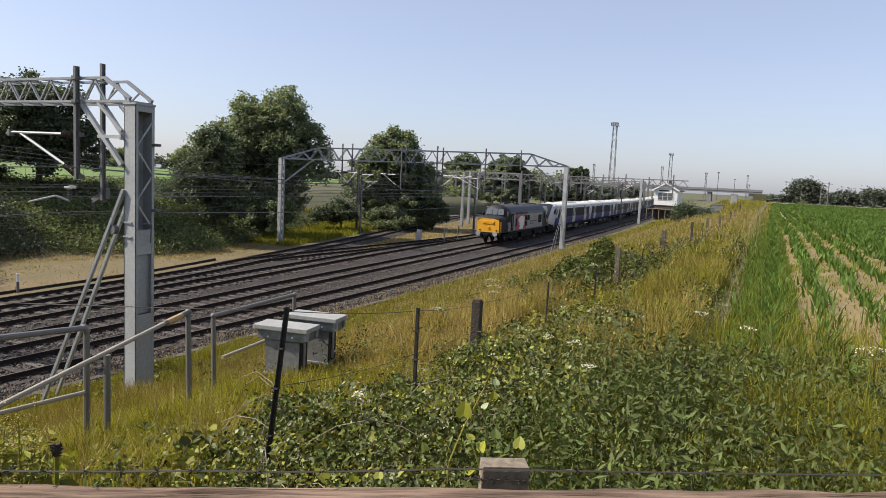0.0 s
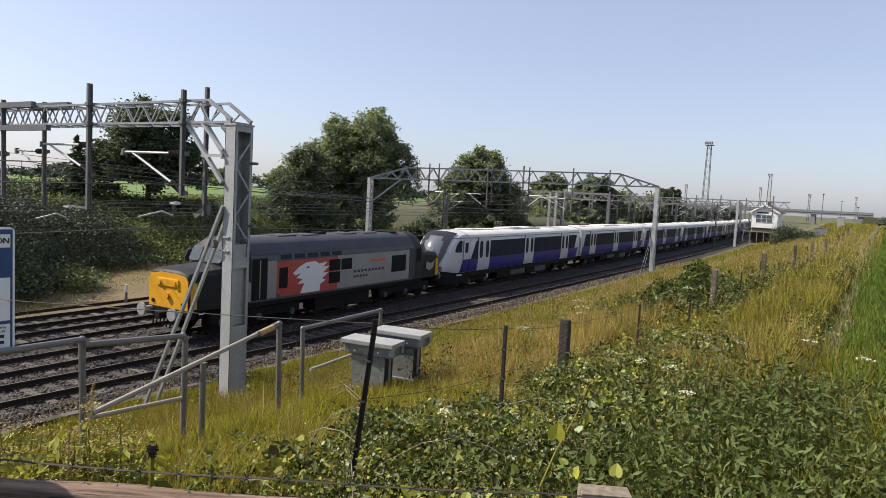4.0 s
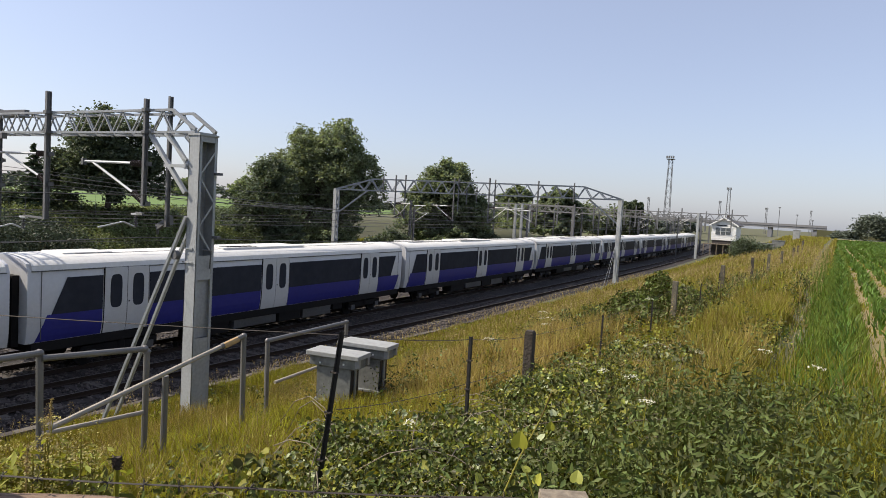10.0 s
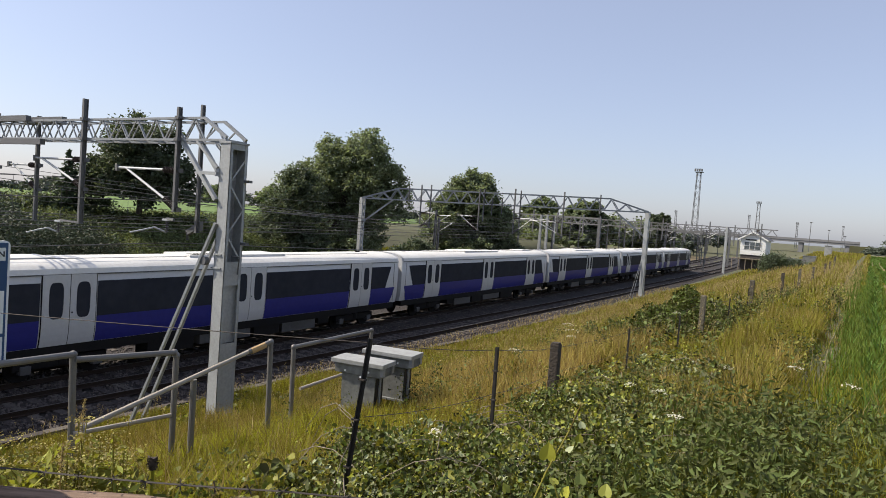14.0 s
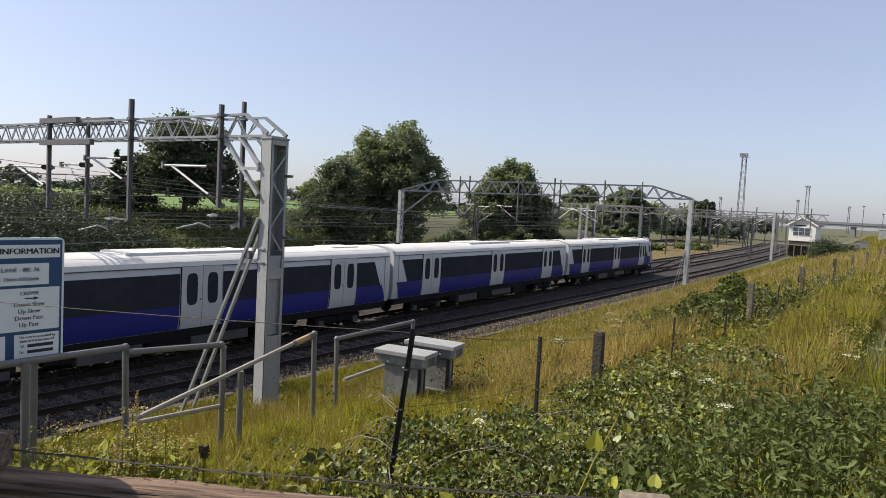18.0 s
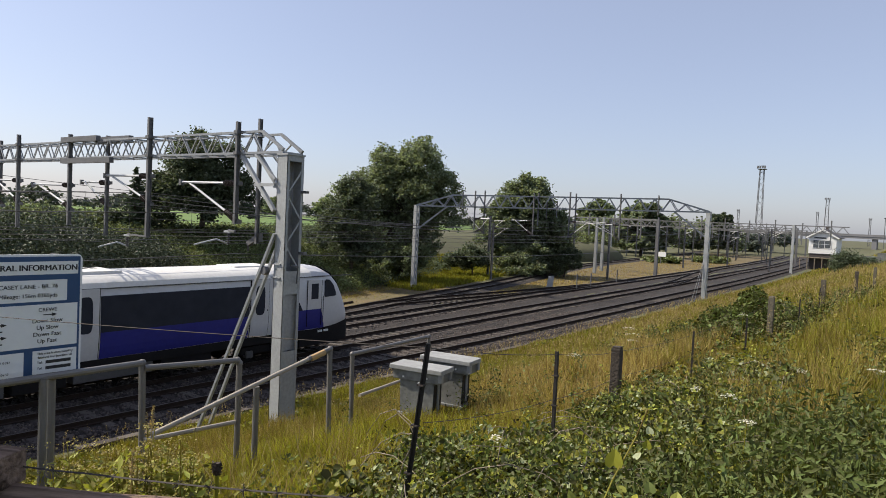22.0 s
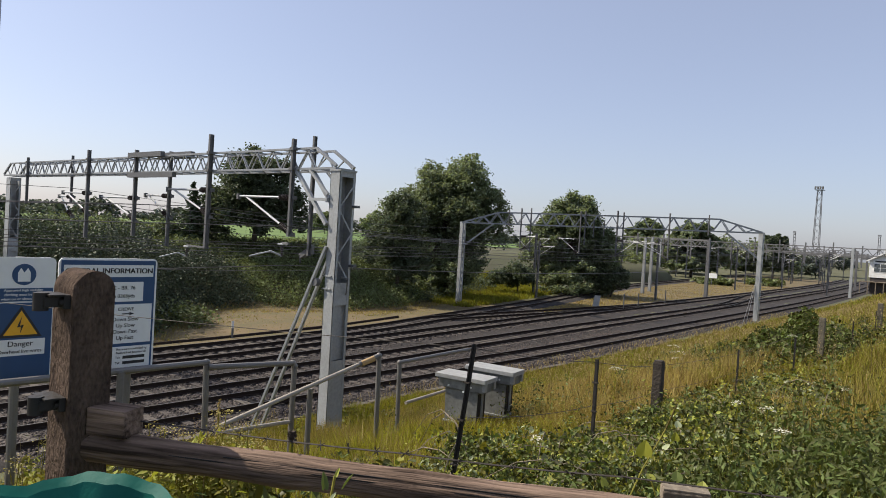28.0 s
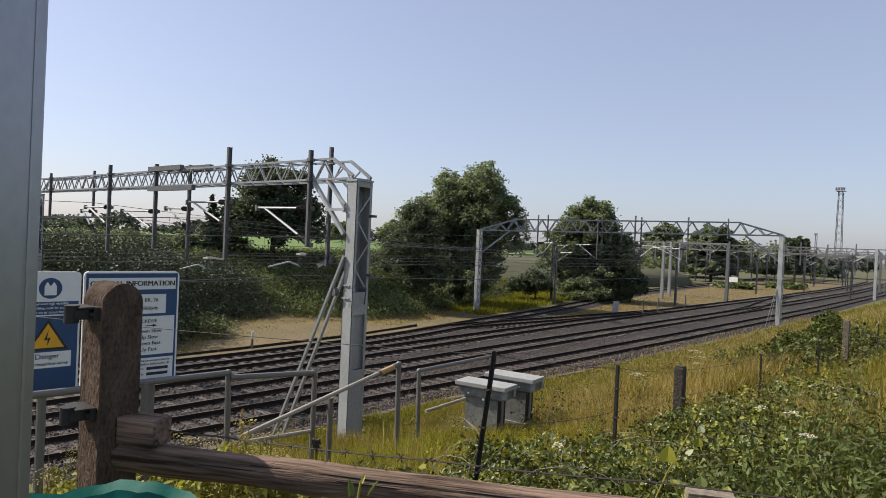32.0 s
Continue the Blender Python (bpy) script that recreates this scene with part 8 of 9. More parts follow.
def pipe_run(parent, points, r=0.034, mat=None):
    """A pipe through points with rounded elbows."""
    bm = bmesh.new()
    for a, b in zip(points, points[1:]):
        tube(bm, a, b, r, 10)
    for p in points[1:-1]:
        bmesh.ops.create_uvsphere(bm, u_segments=10, v_segments=6, radius=r * 1.22, matrix=Matrix.Translation(p))
    return part("pipe", bm, mat or PIPE, parent, "", True)


def handrail(label, runs, worn=None, r=0.034, pale=()):
    root = thing("handrail", label, "handrail", "handrails")
    for k, points in enumerate(runs):
        pipe_run(root, points, 0.026 if k in pale else r, PIPE_PALE if k in pale else None)
    if worn:
        part("worn_elbow", tubed(*worn, 0.040, 10), PIPE_RUST, root, "rust-yellow worn elbow", True)


g = lambda x, y: G(x, y) - 0.1
handrail("grey tubular handrail beside the information board", [[(-6.7, 2.0, 4.56), (-7.77, 4.74, 4.30), (-7.75, 4.77, g(-7.75, 4.77))], [(-7.28, 3.58, 4.41), (-7.28, 3.58, g(-7.28, 3.58))]])
handrail("grey tubular handrail with a lower rail by the steps", [[(-7.74, 4.75, 4.25), (-7.60, 5.80, 4.21), (-7.60, 5.83, 4.17), (-7.60, 5.83, g(-7.6, 5.83))], [(-7.72, 4.75, 3.48), (-7.60, 5.80, 3.48)]], pale=(1,))
handrail("sloping tubular handrail with a worn yellow elbow", [[(-7.03, 4.45, 3.77), (-7.30, 6.62, 4.16)], [(-7.30, 6.62, 4.16), (-7.27, 6.95, 4.25), (-7.26, 6.98, g(-7.26, 6.98))], [(-7.25, 5.82, 3.96), (-7.25, 5.82, g(-7.25, 5.82))]], ((-7.292, 6.66, 4.165), (-7.275, 6.86, 4.22)), pale=(0,))
handrail("short grey tubular handrail behind the cabinets", [[(-8.11, 8.24, g(-8.11, 8.24)), (-8.13, 8.22, 3.88), (-8.51, 10.54, 3.84), (-8.5, 10.56, g(-8.5, 10.56))], [(-8.12, 8.4, 3.22), (-8.42, 10.0, 3.20)]], pale=(1,))

# ---- lineside cabinets ----


def cabinet(x, y, rz, body_h, label):
    foot = G(x, y)
    root = thing("lineside_cabinet", label, "cabinet", "lineside cabinets", (x, y, foot), rz)
    w, d = 0.37, 0.155
    z1 = body_h
    z0 = z1 - 0.66
    for k, m in ((-0.6, -0.6), (0.6, -0.6), (0.6, 0.6), (-0.6, 0.6)):
        part("leg", boxed(k * w - 0.03, k * w + 0.03, m * d - 0.03, m * d + 0.03, -0.25, z0), BLACKIRON, root)
    part("base_plate", boxed(-w * 0.76, w * 0.76, -d * 0.92, d * 0.92, z0 - 0.035, z0, 0.006), GALV, root)
    bm = bmesh.new()
    loft(bm, [[(-w * k, -d * k * 1.12, z), (w * k, -d * k * 1.12, z), (w * k, d * k * 1.12, z), (-w * k, d * k * 1.12, z)] for k, z in ((0.69, z0), (0.72, z1 - 0.2))])
    part("body", bm, BOXGREY, root, "mottled grey cabinet body")
    part("collar", boxed(-w, w, -d, d, z1 - 0.19, z1 - 0.045, 0.012), BOXGREY, root)
    part("lid", boxed(-w - 0.04, w + 0.04, -d - 0.045, d + 0.045, z1 - 0.05, z1 + 0.012, 0.01), BOXLID, root, "pale flat lid")
    for k in (-0.28, 0.28):
        part("hasp", boxed(w - 0.02, w + 0.035, k * 0.5 - 0.03, k * 0.5 + 0.03, z1 - 0.16, z1 - 0.04), GALV, root)
    # the shade on this end of the cabinet is put into the door's colour
    part("side_door", boxed(w * 0.70, w * 0.735, -d * 0.72, d * 0.72, z0 + 0.03, z1 - 0.22), BLACKIRON, root, "side door coloured as dark as the shaded end")
    part("door_bar", boxed(w * 0.73, w * 0.78, -0.025, 0.025, z0 + 0.05, z1 - 0.2), GALV, root)
    for k, m in ((-0.2, 0.1), (0.05, 0.16), (0.17, 0.08)):
        part("bolt", boxed(k - 0.012, k + 0.012, -d - 0.012, -d + 0.002, z1 - 0.06 - m, z1 - 0.036 - m), SIGNWHITE, root)


cabinet(-6.89, 8.36, 11, 0.98, "grey lineside cabinet with a pale overhanging lid")
cabinet(-6.84, 8.97, 10, 1.02, "second grey lineside cabinet behind the first one")

# ---- fences ----


def angle_post(x, y, top, foot, lean=(0.0, 0.0), label="dark steel angle fence post with wire holes"):
    root = thing("steel_fence_post", label, "fence post", "steel fence posts", (x, y, foot))
    h = top - foot
    a = Vector((-lean[0], -lean[1], 0))
    part("web", barred(a, (0, 0, h), 0.025, 0.006), BLACKIRON, root)
    part("flange", barred(a + Vector((0.010, 0.010, 0)), (0.010, 0.010, h), 0.006, 0.025), BLACKIRON, root)
    for z in (0.45, 0.75, 1.0):
        if z < h:
            p = a.lerp(Vector((0, 0, h)), z / h)
            part("staple", boxed(p.x - 0.02, p.x + 0.026, p.y - 0.014, p.y + 0.018, z - 0.005, z + 0.005), RUSTWIRE, root)
    return root


def concrete_post(x, y, top, foot, half, label="mossy square concrete fence post"):
    root = thing("concrete_fence_post", label, "fence post", "concrete fence posts", (x, y, foot), 2)
    bm = boxed(-half, half, -half, half, -0.2, top - foot, 0.014)
    part("shaft", bm, CONCRETE, root)
    part("capping", boxed(-half * 0.85, half * 0.85, -half * 0.85, half * 0.85, top - foot - 0.005, top - foot + 0.02, 0.008), CONCRETE, root)
    return root


def wood_post(x, y, top, foot, half, label="weathered square timber fence post"):
    root = thing("timber_fence_post", label, "fence post", "timber fence posts", (x, y, foot), random.uniform(-6, 10))
    part("shaft", boxed(-half, half, -half, half, -0.2, top - foot, 0.012), OLDPOST, root)
    part("cap", boxed(-half * 0.9, half * 0.9, -half * 0.9, half * 0.9, top - foot - 0.004, top - foot + 0.012, 0.006), OLDPOST, root)
    return root


angle_post(-3.53, 4.22, 5.205, 3.95, (0.12, 0.05), "dark steel angle fence post leaning in the brambles")
angle_post(-3.62, 6.08, 4.905, 3.7)
angle_post(-4.29, 12.09, 4.36, 3.4)
angle_post(-4.09, 14.73, 4.38, 3.45)
angle_post(-4.02, 19.83, 4.42, 3.45)
angle_post(-4.3, 25.0, 4.4, 3.4)
angle_post(-3.9, 36.0, 4.55, 3.4)
concrete_post(-4.29, 9.0, 4.47, 3.3, 0.058)
wood_post(-4.27, 17.76, 4.57, 3.3, 0.06)
wood_post(-4.6, 27.9, 4.5, 3.3, 0.075, "rotten brown timber fence post")
for x, y, top in ((-4.1, 32.9, 4.68), (-3.95, 39.0, 4.7), (-3.74, 45.0, 4.7), (-3.5, 52.0, 4.8), (-3.6, 60, 4.8), (-3.7, 70, 4.8), (-4.2, 82, 4.9), (-4.6, 95, 4.9)):
    wood_post(x, y, top, 3.3, 0.065)


def strand(points, r, label, barbs=0.0, sag=0.03, group="fence wires"):
    root = thing("fence_wire", label, "fence wire", group)
    pts = sagging([Vector(p) for p in points], sag, 8)
    wire("wire", pts, r, RUSTWIRE, "", "", parent=root)
    if barbs:
        bm = bmesh.new()
        run = 0.0
        for a, b in zip(pts, pts[1:]):
            run += (b - a).length
            if run > barbs:
                run = 0.0
                for k in range(4):
                    d = Vector((random.gauss(0, 1), random.gauss(0, 1), random.gauss(0, 1))).normalized() * 0.017
                    tube(bm, b - d, b + d, 0.0014, 4)
        tagged(part("barbing", bm, RUSTWIRE, root, "twisted steel barbs"), kind="stuff")
    return root


strand([(-7.6, 2.2, 5.15), (-3.53, 4.22, 5.18), (-3.62, 6.08, 4.88), (-4.29, 9.0, 4.42), (-4.29, 12.09, 4.3), (-4.27, 17.76, 4.4)], 0.0032, "slack steel fence wire between old posts", 0, 0.02)
strand([(-3.53, 4.22, 4.72), (-3.62, 6.08, 4.5), (-4.29, 9.0, 4.1), (-4.29, 12.09, 4.0)], 0.003, "lower steel fence wire in the brambles", 0, 0.03)
strand([(-4.27, 17.76, 4.45), (-4.02, 19.83, 4.35), (-4.3, 25.0, 4.3), (-4.6, 27.9, 4.35), (-4.1, 32.9, 4.5), (-3.95, 39, 4.5)], 0.004, "steel fence wire along the bank fence", 0, 0.03)

# ---- the gate post, rail and wire in front ----


def half_round_rail():
    root = thing("fence_rail", "weathered round timber rail with long cracks", "fence rail", "", (-3.24, 1.759, 5.098), math.degrees(math.atan2(0.52, 0.854)))
    a, b = Vector((0, 0, 0)), Vector((4.3, 0, 0.0))
    d = (b - a).normalized()
    side = Vector((d.y, -d.x, 0))
    rings = []
    n = 30
    for k in range(n + 1):
        p = a.lerp(b, k / n)
        wob = 1 + 0.05 * math.sin(k * 1.7) + 0.03 * math.sin(k * 4.1)
        ring = []
        for j in range(14):
            t = 2 * math.pi * j / 14
            o, z = 0.054 * math.cos(t), 0.053 * math.sin(t) + 0.004 * math.sin(j * 2 + k)
            ring.append(p + (side * o + Vector((0, 0, z))) * wob)
        rings.append(ring)
    part("rail", loft(bmesh.new(), rings), WOOD, root, "", True)
    for k, (s, e, off, zz) in enumerate(((0.05, 0.5, 0.047, 0.018), (0.3, 0.9, 0.050, -0.004), (0.12, 0.36, 0.041, 0.033), (0.5, 0.8, 0.035, 0.038))):
        part("crack", barred(a.lerp(b, s) + side * off + Vector((0, 0, zz)), a.lerp(b, e) + side * (off + 0.001) + Vector((0, 0, zz - 0.004)), 0.004), BLACKIRON, root)
    return a, b, side


rail_a, rail_b, rail_side = half_round_rail()


def gate_post():
    root = thing("gate_post", "round-topped brown timber gate post with iron hinge straps", "gate post", "", (-3.30, 1.735, 0), 2)
    shape = []
    for j in range(25):
        t = math.pi * j / 24
        shape.append((0.069 * math.cos(t), 5.634 + 0.071 * math.sin(t)))
    bm = bmesh.new()
    loft(bm, [[(x, y * k, z) for y, z in shape + [(-0.069, 3.9), (0.069, 3.9)]] for x, k in ((-0.085, 0.95), (-0.080, 1.0), (0.080, 1.0), (0.085, 0.95))])
    bmesh.ops.recalc_face_normals(bm, faces=bm.faces[:])
    part("shaft", bm, POSTWOOD, root, "sawn timber shaft with a half-round top")
    for z in (5.60, 5.255):
        strap = part("hinge_strap", boxed(-0.05, 0.066, -0.090, -0.068, z - 0.024, z + 0.024, 0.004), BLACKIRON, root, "black iron hinge strap")
        part("strap_lip", boxed(-0.05, 0.068, -0.135, -0.088, z + 0.020, z + 0.026, 0.002), BLACKIRON, strap)
        part("hinge_eye", tubed((0.02, -0.145, z - 0.030), (0.02, -0.145, z + 0.030), 0.024, 12), BLACKIRON, strap, "", True)
        part("hinge_pin", boxed(-0.01, 0.05, -0.145, -0.086, z - 0.018, z + 0.018, 0.004), BLACKIRON, strap)
        part("bolt", tubed((0.052, -0.088, z), (0.052, -0.102, z), 0.012, 6), BLACKIRON, strap)


gate_post()
block = single("timber_block", boxed(-0.075, 0.075, -0.05, 0.05, 0.0, 0.095, 0.008), WOOD, "short cut timber block on the rail against the post", "timber block", at=(-3.165, 1.805, 5.148), rz=28)
stub = thing("stub_post", "short square-cut timber stub post behind the rail", "fence post", "", (-1.68, 3.10, 3.75), 30)
part("shaft", boxed(-0.078, 0.078, -0.04, 0.04, 0, 1.33, 0.006), WOODGREY, stub)
part("cut_top", boxed(-0.076, 0.076, -0.038, 0.038, 1.328, 1.338, 0.003), WOODGREY, stub, "pale sawn top")
strand([(-3.25, 1.80, 5.20), (-2.95, 1.96, 5.193), (-2.3, 2.35, 5.195), (-1.72, 2.72, 5.20), (0.9, 4.35, 5.18)], 0.0032, "rusty barbed wire along the timber rail", 0.09, 0.006)
strand([(-1.78, 3.0, 5.045), (-1.60, 3.10, 5.045)], 0.004, "twist of barbed wire round the stub post", 0.02, 0.0)


def bin_bag():
    root = thing("litter_bin", "litter bin lined with a crumpled green plastic bag", "litter bin", "", (-2.50, 1.36, -0.005))
    rings = []
    for z, r in ((3.95, 0.27), (5.02, 0.31), (5.15, 0.318)):
        rings.append([(math.cos(2 * math.pi * j / 28) * r, math.sin(2 * math.pi * j / 28) * r, z) for j in range(28)])
    part("bin", loft(bmesh.new(), rings, True, False), BLACKIRON, root, "dark bin body", True)
    folds = []
    for z, r, w in ((4.85, 0.335, 0.012), (5.0, 0.338, 0.012), (5.13, 0.336, 0.009), (5.185, 0.322, 0.010), (5.165, 0.295, 0.012), (5.07, 0.275, 0.014), (4.95, 0.255, 0.02)):
        folds.append([(math.cos(2 * math.pi * j / 56) * (r + w * math.sin(j * 0.9 + z * 6)), math.sin(2 * math.pi * j / 56) * (r + w * math.sin(j * 0.9 + z * 6)), z + 0.012 * math.sin(j * 0.56 + z * 3) + 0.004 * math.sin(j * 2.1)) for j in range(56)])
    part("bin_liner", loft(bmesh.new(), folds, True, False), BAG, root, "crumpled shiny green liner", True)
    bm = bmesh.new()
    bmesh.ops.create_icosphere(bm, subdivisions=4, radius=0.24, matrix=Matrix.Translation((-0.05, -0.06, 5.0)) @ Matrix.Diagonal((1, 1, 0.75, 1)))
    for v in bm.verts:
        v.co += v.normal * 0.03 * noise.noise(v.co * 14)
    part("litter", bm, BAGWHITE, root, "pale crumpled plastic bag inside", True)


bin_bag()


def rail_nettle(s, off, top):
    """A single nettle that stands up in front of the timber rail."""
    x, y = -2.541 + 0.854 * s + 0.52 * off, 2.185 + 0.52 * s - 0.854 * off
    foot = float(land(x, y))
    h = top - foot
    root = thing("nettle", "upright nettle with toothed leaves before the timber rail", "nettle", "nettles by the rail", (x, y, foot))
    part("stem", tubed((0, 0, -0.05), (0.02, 0.015, h), 0.004, 6, 0.002), NETTLE, root)
    pts, sizes = [], []
    for k in range(15):
        z = h * (0.42 + 0.58 * k / 14)
        r = 0.012 + 0.035 * math.sin(math.pi * min(1, (15 - k) / 12))
        a = 1.57 * (k % 2) + random.uniform(-0.3, 0.3)
        for e in (0, math.pi):
            for t in (0.5, 1.0, 1.5):
                pts.append((math.cos(a + e) * r * t + 0.01, math.sin(a + e) * r * t, z - 0.012 * t * t))
                sizes.append(0.021 * (1.3 - 0.35 * t))
    ob = tagged(new("foliage", leaf_mesh("foliage", np.array(pts), np.array(sizes), NETTLE, 1.9, 0.3)), kind="stuff")
    ob.parent = root


for s, off, top in ((-0.32, 0.16, 5.06), (0.12, 0.2, 5.10), (0.62, 0.18, 5.12), (0.78, 0.24, 5.05), (1.25, 0.2, 5.10), (1.42, 0.16, 5.04), (1.95, 0.2, 5.06)):
    rail_nettle(s, off, top)
panel = thing("metal_panel", "upright brushed metal panel beside the gate post", "metal panel", "", (-1.703, 1.016, 0), 32)
# most of the sheet lies unseen, lengthened to hold skylight off the gate post
part("sheet", boxed(-0.02, 0.02, -1.5, 0.0, 3.95, 7.2, 0.012), PANEL, panel)
part("edge_fold", boxed(-0.045, 0.02, -0.006, 0.012, 4.0, 7.2, 0.004), PANEL, panel)

# ---- the information board ----


def lettering(parent, text, y, z, size, mat=None, align="CENTER", x=0.032, bold=1):
    curve = bpy.data.curves.new("lettering", "FONT")
    curve.body, curve.size, curve.align_x, curve.align_y = text, size, align, "CENTER"
    curve.extrude = 0.0008
    holder = bpy.data.objects.new("lettering", curve)
    scene.collection.objects.link(holder)
    bpy.context.view_layer.update()
    me = bpy.data.meshes.new_from_object(holder.evaluated_get(bpy.context.evaluated_depsgraph_get()))
    bpy.data.objects.remove(holder)
    # thicken the strokes with copies set slightly aside
    bm = bmesh.new()
    bm.from_mesh(me)
    first = bm.verts[:] + bm.edges[:] + bm.faces[:]
    for k in range(1, bold + 1):
        twin = [g for g in bmesh.ops.duplicate(bm, geom=first)["geom"] if isinstance(g, bmesh.types.BMVert)]
        for v in twin:
            v.co += Vector((size * 0.022 * k, 0, 0.0003 * k))
    bm.to_mesh(me)
    bm.free()
    me.materials.clear()
    me.materials.append(mat or INK)
    ob = new("lettering", me)
    ob.parent = parent
    ob.matrix_basis = Matrix.Translation((x, y, z)) @ pose(0, 0, 0, 90, 0, 90)
    return ob


def rounded(y0, y1, z0, z1, r):
    """A sheet in the plane x = 0 with rounded corners."""
    pts = []
    for cy, cz, a in ((y1 - r, z1 - r, 0), (y0 + r, z1 - r, 90), (y0 + r, z0 + r, 180), (y1 - r, z0 + r, 270)):
        pts += [(-0.012, cy + r * math.cos(radians(a + q)), cz + r * math.sin(radians(a + q))) for q in (0, 22.5, 45, 67.5, 90)]
    return plate(bmesh.new(), pts, (1, 0, 0), 0.024)


def information_board():
    """The board lies in the plane x = 0 of its own space and faces +x; y runs from its one end to the other."""
    root = thing("information_board", "blue and white railway information board on posts", "sign", "", (-7.52, 3.99, 4.355), 0)
    S = lambda nm, y0, y1, z0, z1, x0, x1, mat, par, lb="": part(nm, boxed(x0, x1, y0, y1, z0, z1), mat, par, lb)
    H = 1.25
    right = part("panel", rounded(-1.02, 0, 0, H, 0.05), SIGNWHITE, root, "white bordered panel")
    S("field", -1.0, -0.022, 0.022, H - 0.022, 0.012, 0.016, SIGNBLUE, right, "dark blue field")
    S("title_strip", -0.975, -0.045, H - 0.20, H - 0.07, 0.016, 0.020, SIGNWHITE, right)
    lettering(right, "GENERAL INFORMATION", -0.51, H - 0.135, 0.080, x=0.022, bold=3)
    S("name_strip", -0.86, -0.15, H - 0.47, H - 0.255, 0.016, 0.020, SIGNWHITE, right)
    lettering(right, "CASEY LANE - BR. 76", -0.505, H - 0.32, 0.058, x=0.022)
    lettering(right, "Mileage: 156m 0365yds", -0.505, H - 0.41, 0.056, x=0.022)
    S("text_field", -0.975, -0.045, 0.32, H - 0.50, 0.016, 0.020, SIGNWHITE, right)
    lettering(right, "RUGBY", -0.84, H - 0.555, 0.052, x=0.022)
    lettering(right, "CREWE", -0.33, H - 0.555, 0.052, x=0.022)
    for k, words in enumerate(("Down Slow", "Up Slow", "Down Fast", "Up Fast")):
        lettering(right, words, -0.33, H - 0.665 - k * 0.068, 0.060, x=0.022)
        z = H - 0.68 - k * 0.062
        S("arrow_shaft", -0.90, -0.73, z - 0.006, z + 0.006, 0.020, 0.023, INK, right)
        tip, back = (-0.69, -0.74) if k % 2 == 0 else (-0.94, -0.89)
        part("arrow_head", plate(bmesh.new(), [(0.020, back, z - 0.018), (0.020, tip, z), (0.020, back, z + 0.018)], (1, 0, 0), 0.003), INK, right)
    for a, b, tip, back in ((-0.90, -0.80, -0.93, -0.88), (-0.37, -0.27, -0.24, -0.29)):
        z = H - 0.605
        S("arrow_shaft", a, b, z - 0.005, z + 0.005, 0.020, 0.023, INK, right)
        part("arrow_head", plate(bmesh.new(), [(0.020, back, z - 0.018), (0.020, tip, z), (0.020, back, z + 0.018)], (1, 0, 0), 0.003), INK, right)
    lettering(right, "Access", -0.84, 0.37, 0.050, x=0.022)
    S("note_field", -0.975, -0.54, 0.04, 0.285, 0.016, 0.020, SIGNWHITE, right)
    S("note_field", -0.46, -0.045, 0.04, 0.285, 0.016, 0.020, SIGNWHITE, right)
    lettering(right, "This area is controlled by", -0.252, 0.255, 0.033, x=0.022)
    lettering(right, "Basford Hall Junction SB", -0.252, 0.215, 0.033, x=0.022)
    for z in (0.165, 0.105):
        lettering(right, "Tel:", -0.42, z, 0.034, align="LEFT", x=0.022)
        S("text_bar", -0.34, -0.10, z - 0.016, z + 0.016, 0.020, 0.022, INK, right)
    lettering(right, "LEC4", -0.86, 0.25, 0.034, align="LEFT", x=0.022)
    lettering(right, "Ref: SJ 7207 5197", -0.90, 0.20, 0.034, align="LEFT", x=0.022)
    lettering(right, "Access Ref", -0.95, 0.145, 0.034, align="LEFT", x=0.022)
    lettering(right, "LEC4 156m0365y U", -0.95, 0.09, 0.034, align="LEFT", x=0.022)
    left = part("panel", rounded(-1.62, -1.045, 0, H, 0.05), SIGNWHITE, root, "white bordered warning panel")
    S("blue_field", -1.60, -1.065, 0.022, 0.80, 0.012, 0.016, SIGNBLUE, left, "blue field")
    disc = part("mandatory_disc", tubed((0.012, -1.33, 1.08), (0.017, -1.33, 1.08), 0.105, 32), SIGNBLUE, left, "round blue safety disc")
    part("waistcoat_shape", plate(bmesh.new(), [(0.017, -1.385, 1.01), (0.017, -1.275, 1.01), (0.017, -1.275, 1.10), (0.017, -1.30, 1.145), (0.017, -1.33, 1.10), (0.017, -1.36, 1.145), (0.017, -1.385, 1.10)], (1, 0, 0), 0.003), SIGNWHITE, disc, "white waistcoat symbol")
    S("blue_field", -1.60, -1.065, 0.815, 0.945, 0.012, 0.016, SIGNBLUE, left)
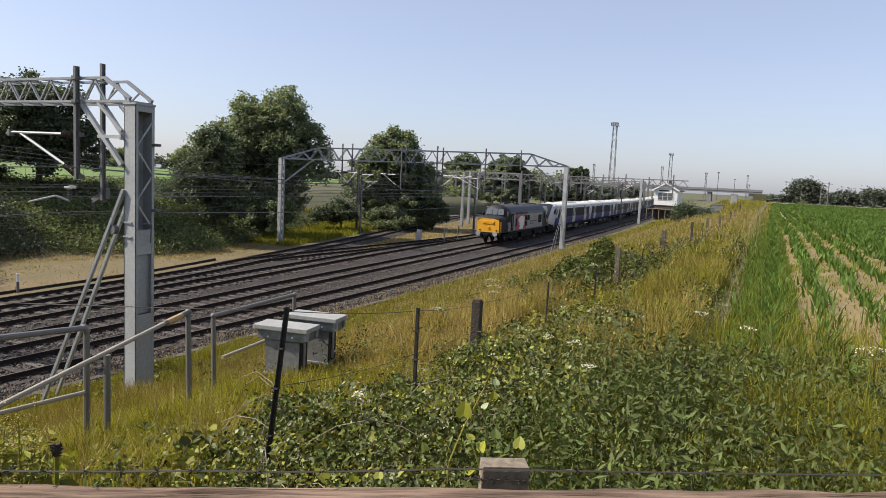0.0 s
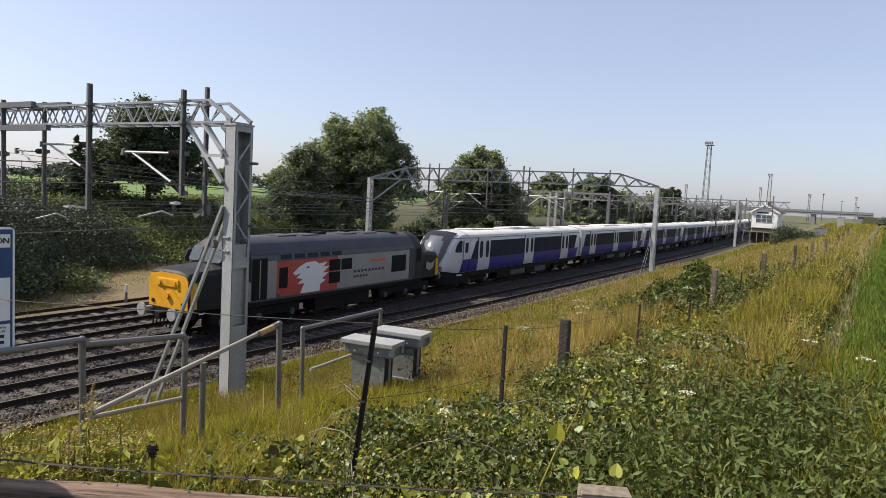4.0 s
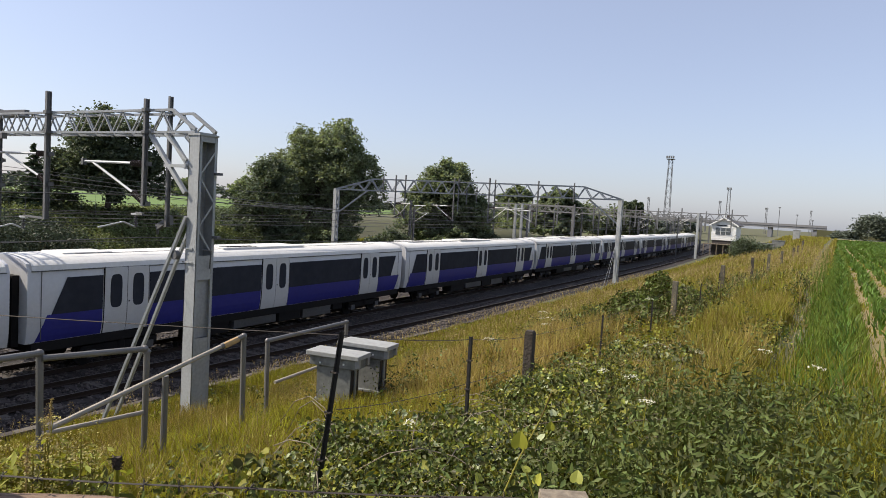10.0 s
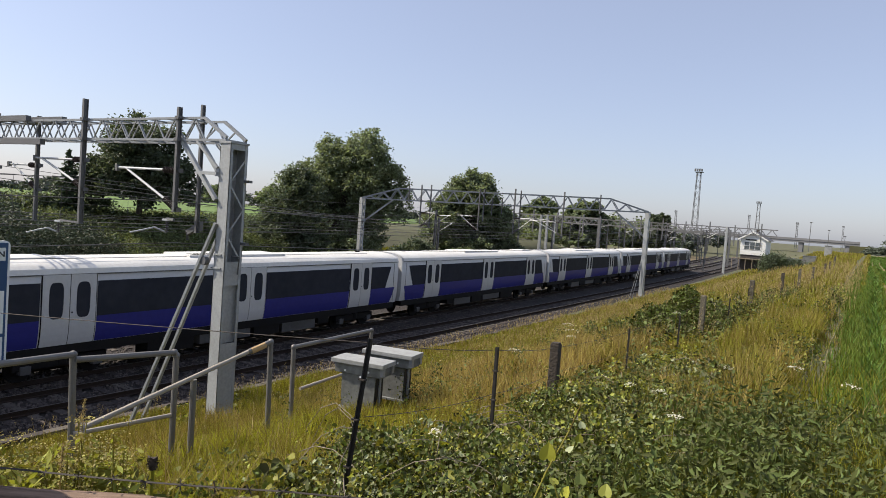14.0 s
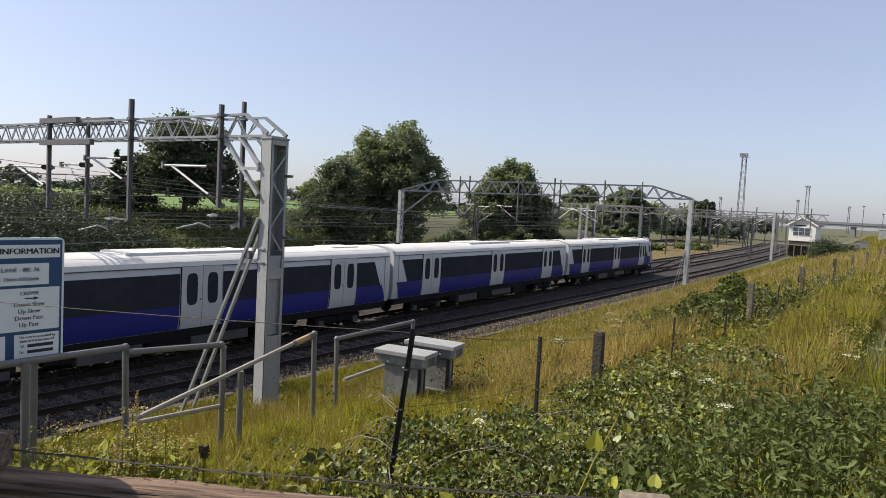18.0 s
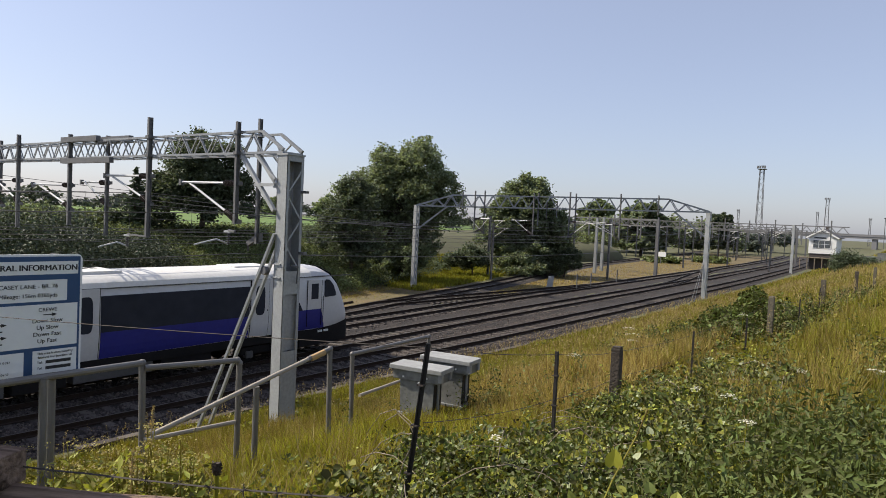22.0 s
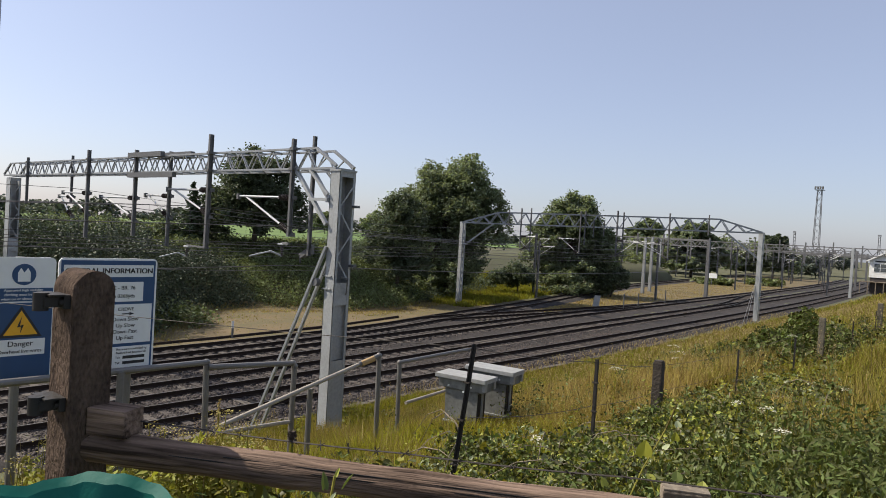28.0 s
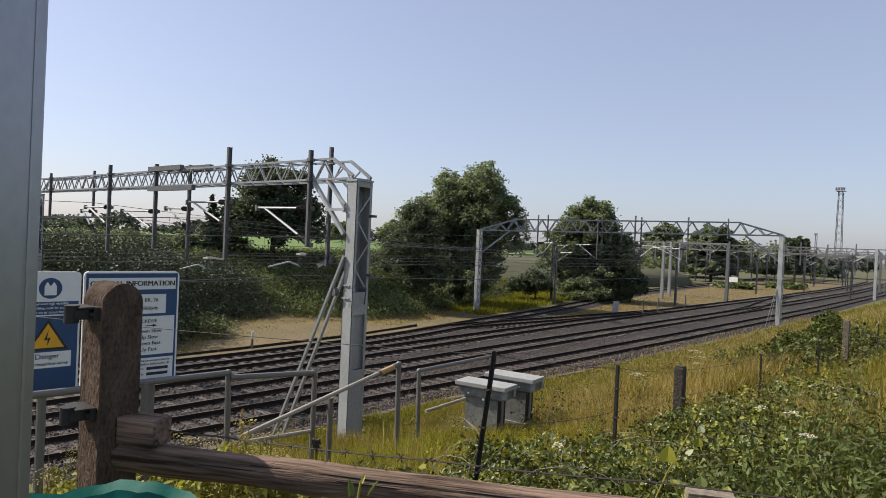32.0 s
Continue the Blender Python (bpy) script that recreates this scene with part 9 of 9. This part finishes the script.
    for k, words in enumerate(("Approved high visibility", "clothing must be worn", "when on or about the line")):
        lettering(left, words, -1.33, 0.925 - k * 0.043, 0.036, SIGNWHITE, x=0.019)
    tri = part("warning_triangle", plate(bmesh.new(), [(0.016, -1.53, 0.46), (0.016, -1.15, 0.46), (0.016, -1.34, 0.77)], (1, 0, 0), 0.004), INK, left, "yellow warning triangle with a black border")
    part("yellow_face", plate(bmesh.new(), [(0.020, -1.49, 0.483), (0.020, -1.19, 0.483), (0.020, -1.34, 0.725)], (1, 0, 0), 0.003), SIGNYELLOW, tri)
    part("flash", plate(bmesh.new(), [(0.023, -1.345, 0.50), (0.023, -1.315, 0.585), (0.023, -1.35, 0.575), (0.023, -1.335, 0.665), (0.023, -1.375, 0.56), (0.023, -1.34, 0.565)], (1, 0, 0), 0.003), INK, tri)
    S("caption_strip", -1.56, -1.12, 0.28, 0.44, 0.016, 0.020, SIGNWHITE, left)
    lettering(left, "Danger", -1.34, 0.395, 0.075, x=0.022)
    lettering(left, "Overhead live wires", -1.34, 0.32, 0.047, x=0.022)
    for y in (-0.25, -1.35):
        part("post", tubed((-0.06, y, -2.0), (-0.06, y, H), 0.045, 10), PIPE, root, "", True)
    root.matrix_basis = root.matrix_basis @ Matrix.Scale(0.9, 4)


information_board()


def insect():
    """A fly that darts past close to the lens; x is its length."""
    root = thing("flying_insect", "small dark flying insect with pale clear wings in the air", "insect")
    for nm, x, r in (("abdomen", -0.0026, (0.0034, 0.0024, 0.0023)), ("thorax", 0.0014, (0.0024, 0.0022, 0.0022)), ("head", 0.0042, (0.0014, 0.0017, 0.0014))):
        bm = bmesh.new()
        bmesh.ops.create_icosphere(bm, subdivisions=2, radius=1, matrix=Matrix.Translation((x, 0, 0)) @ Matrix.Diagonal((*r, 1)))
        part(nm, bm, BLACK, root, "", True)
    for s in (-1, 1):
        part("wing", plate(bmesh.new(), [(0.002, s * 0.0015, 0.002), (0.001, s * 0.0075, 0.0045), (-0.003, s * 0.0082, 0.0045), (-0.0035, s * 0.003, 0.0025)], (0, 0, 1), 0.0002), PALELEAF, root, "pale thin wing")
    return root


insect_body = insect()

motions()
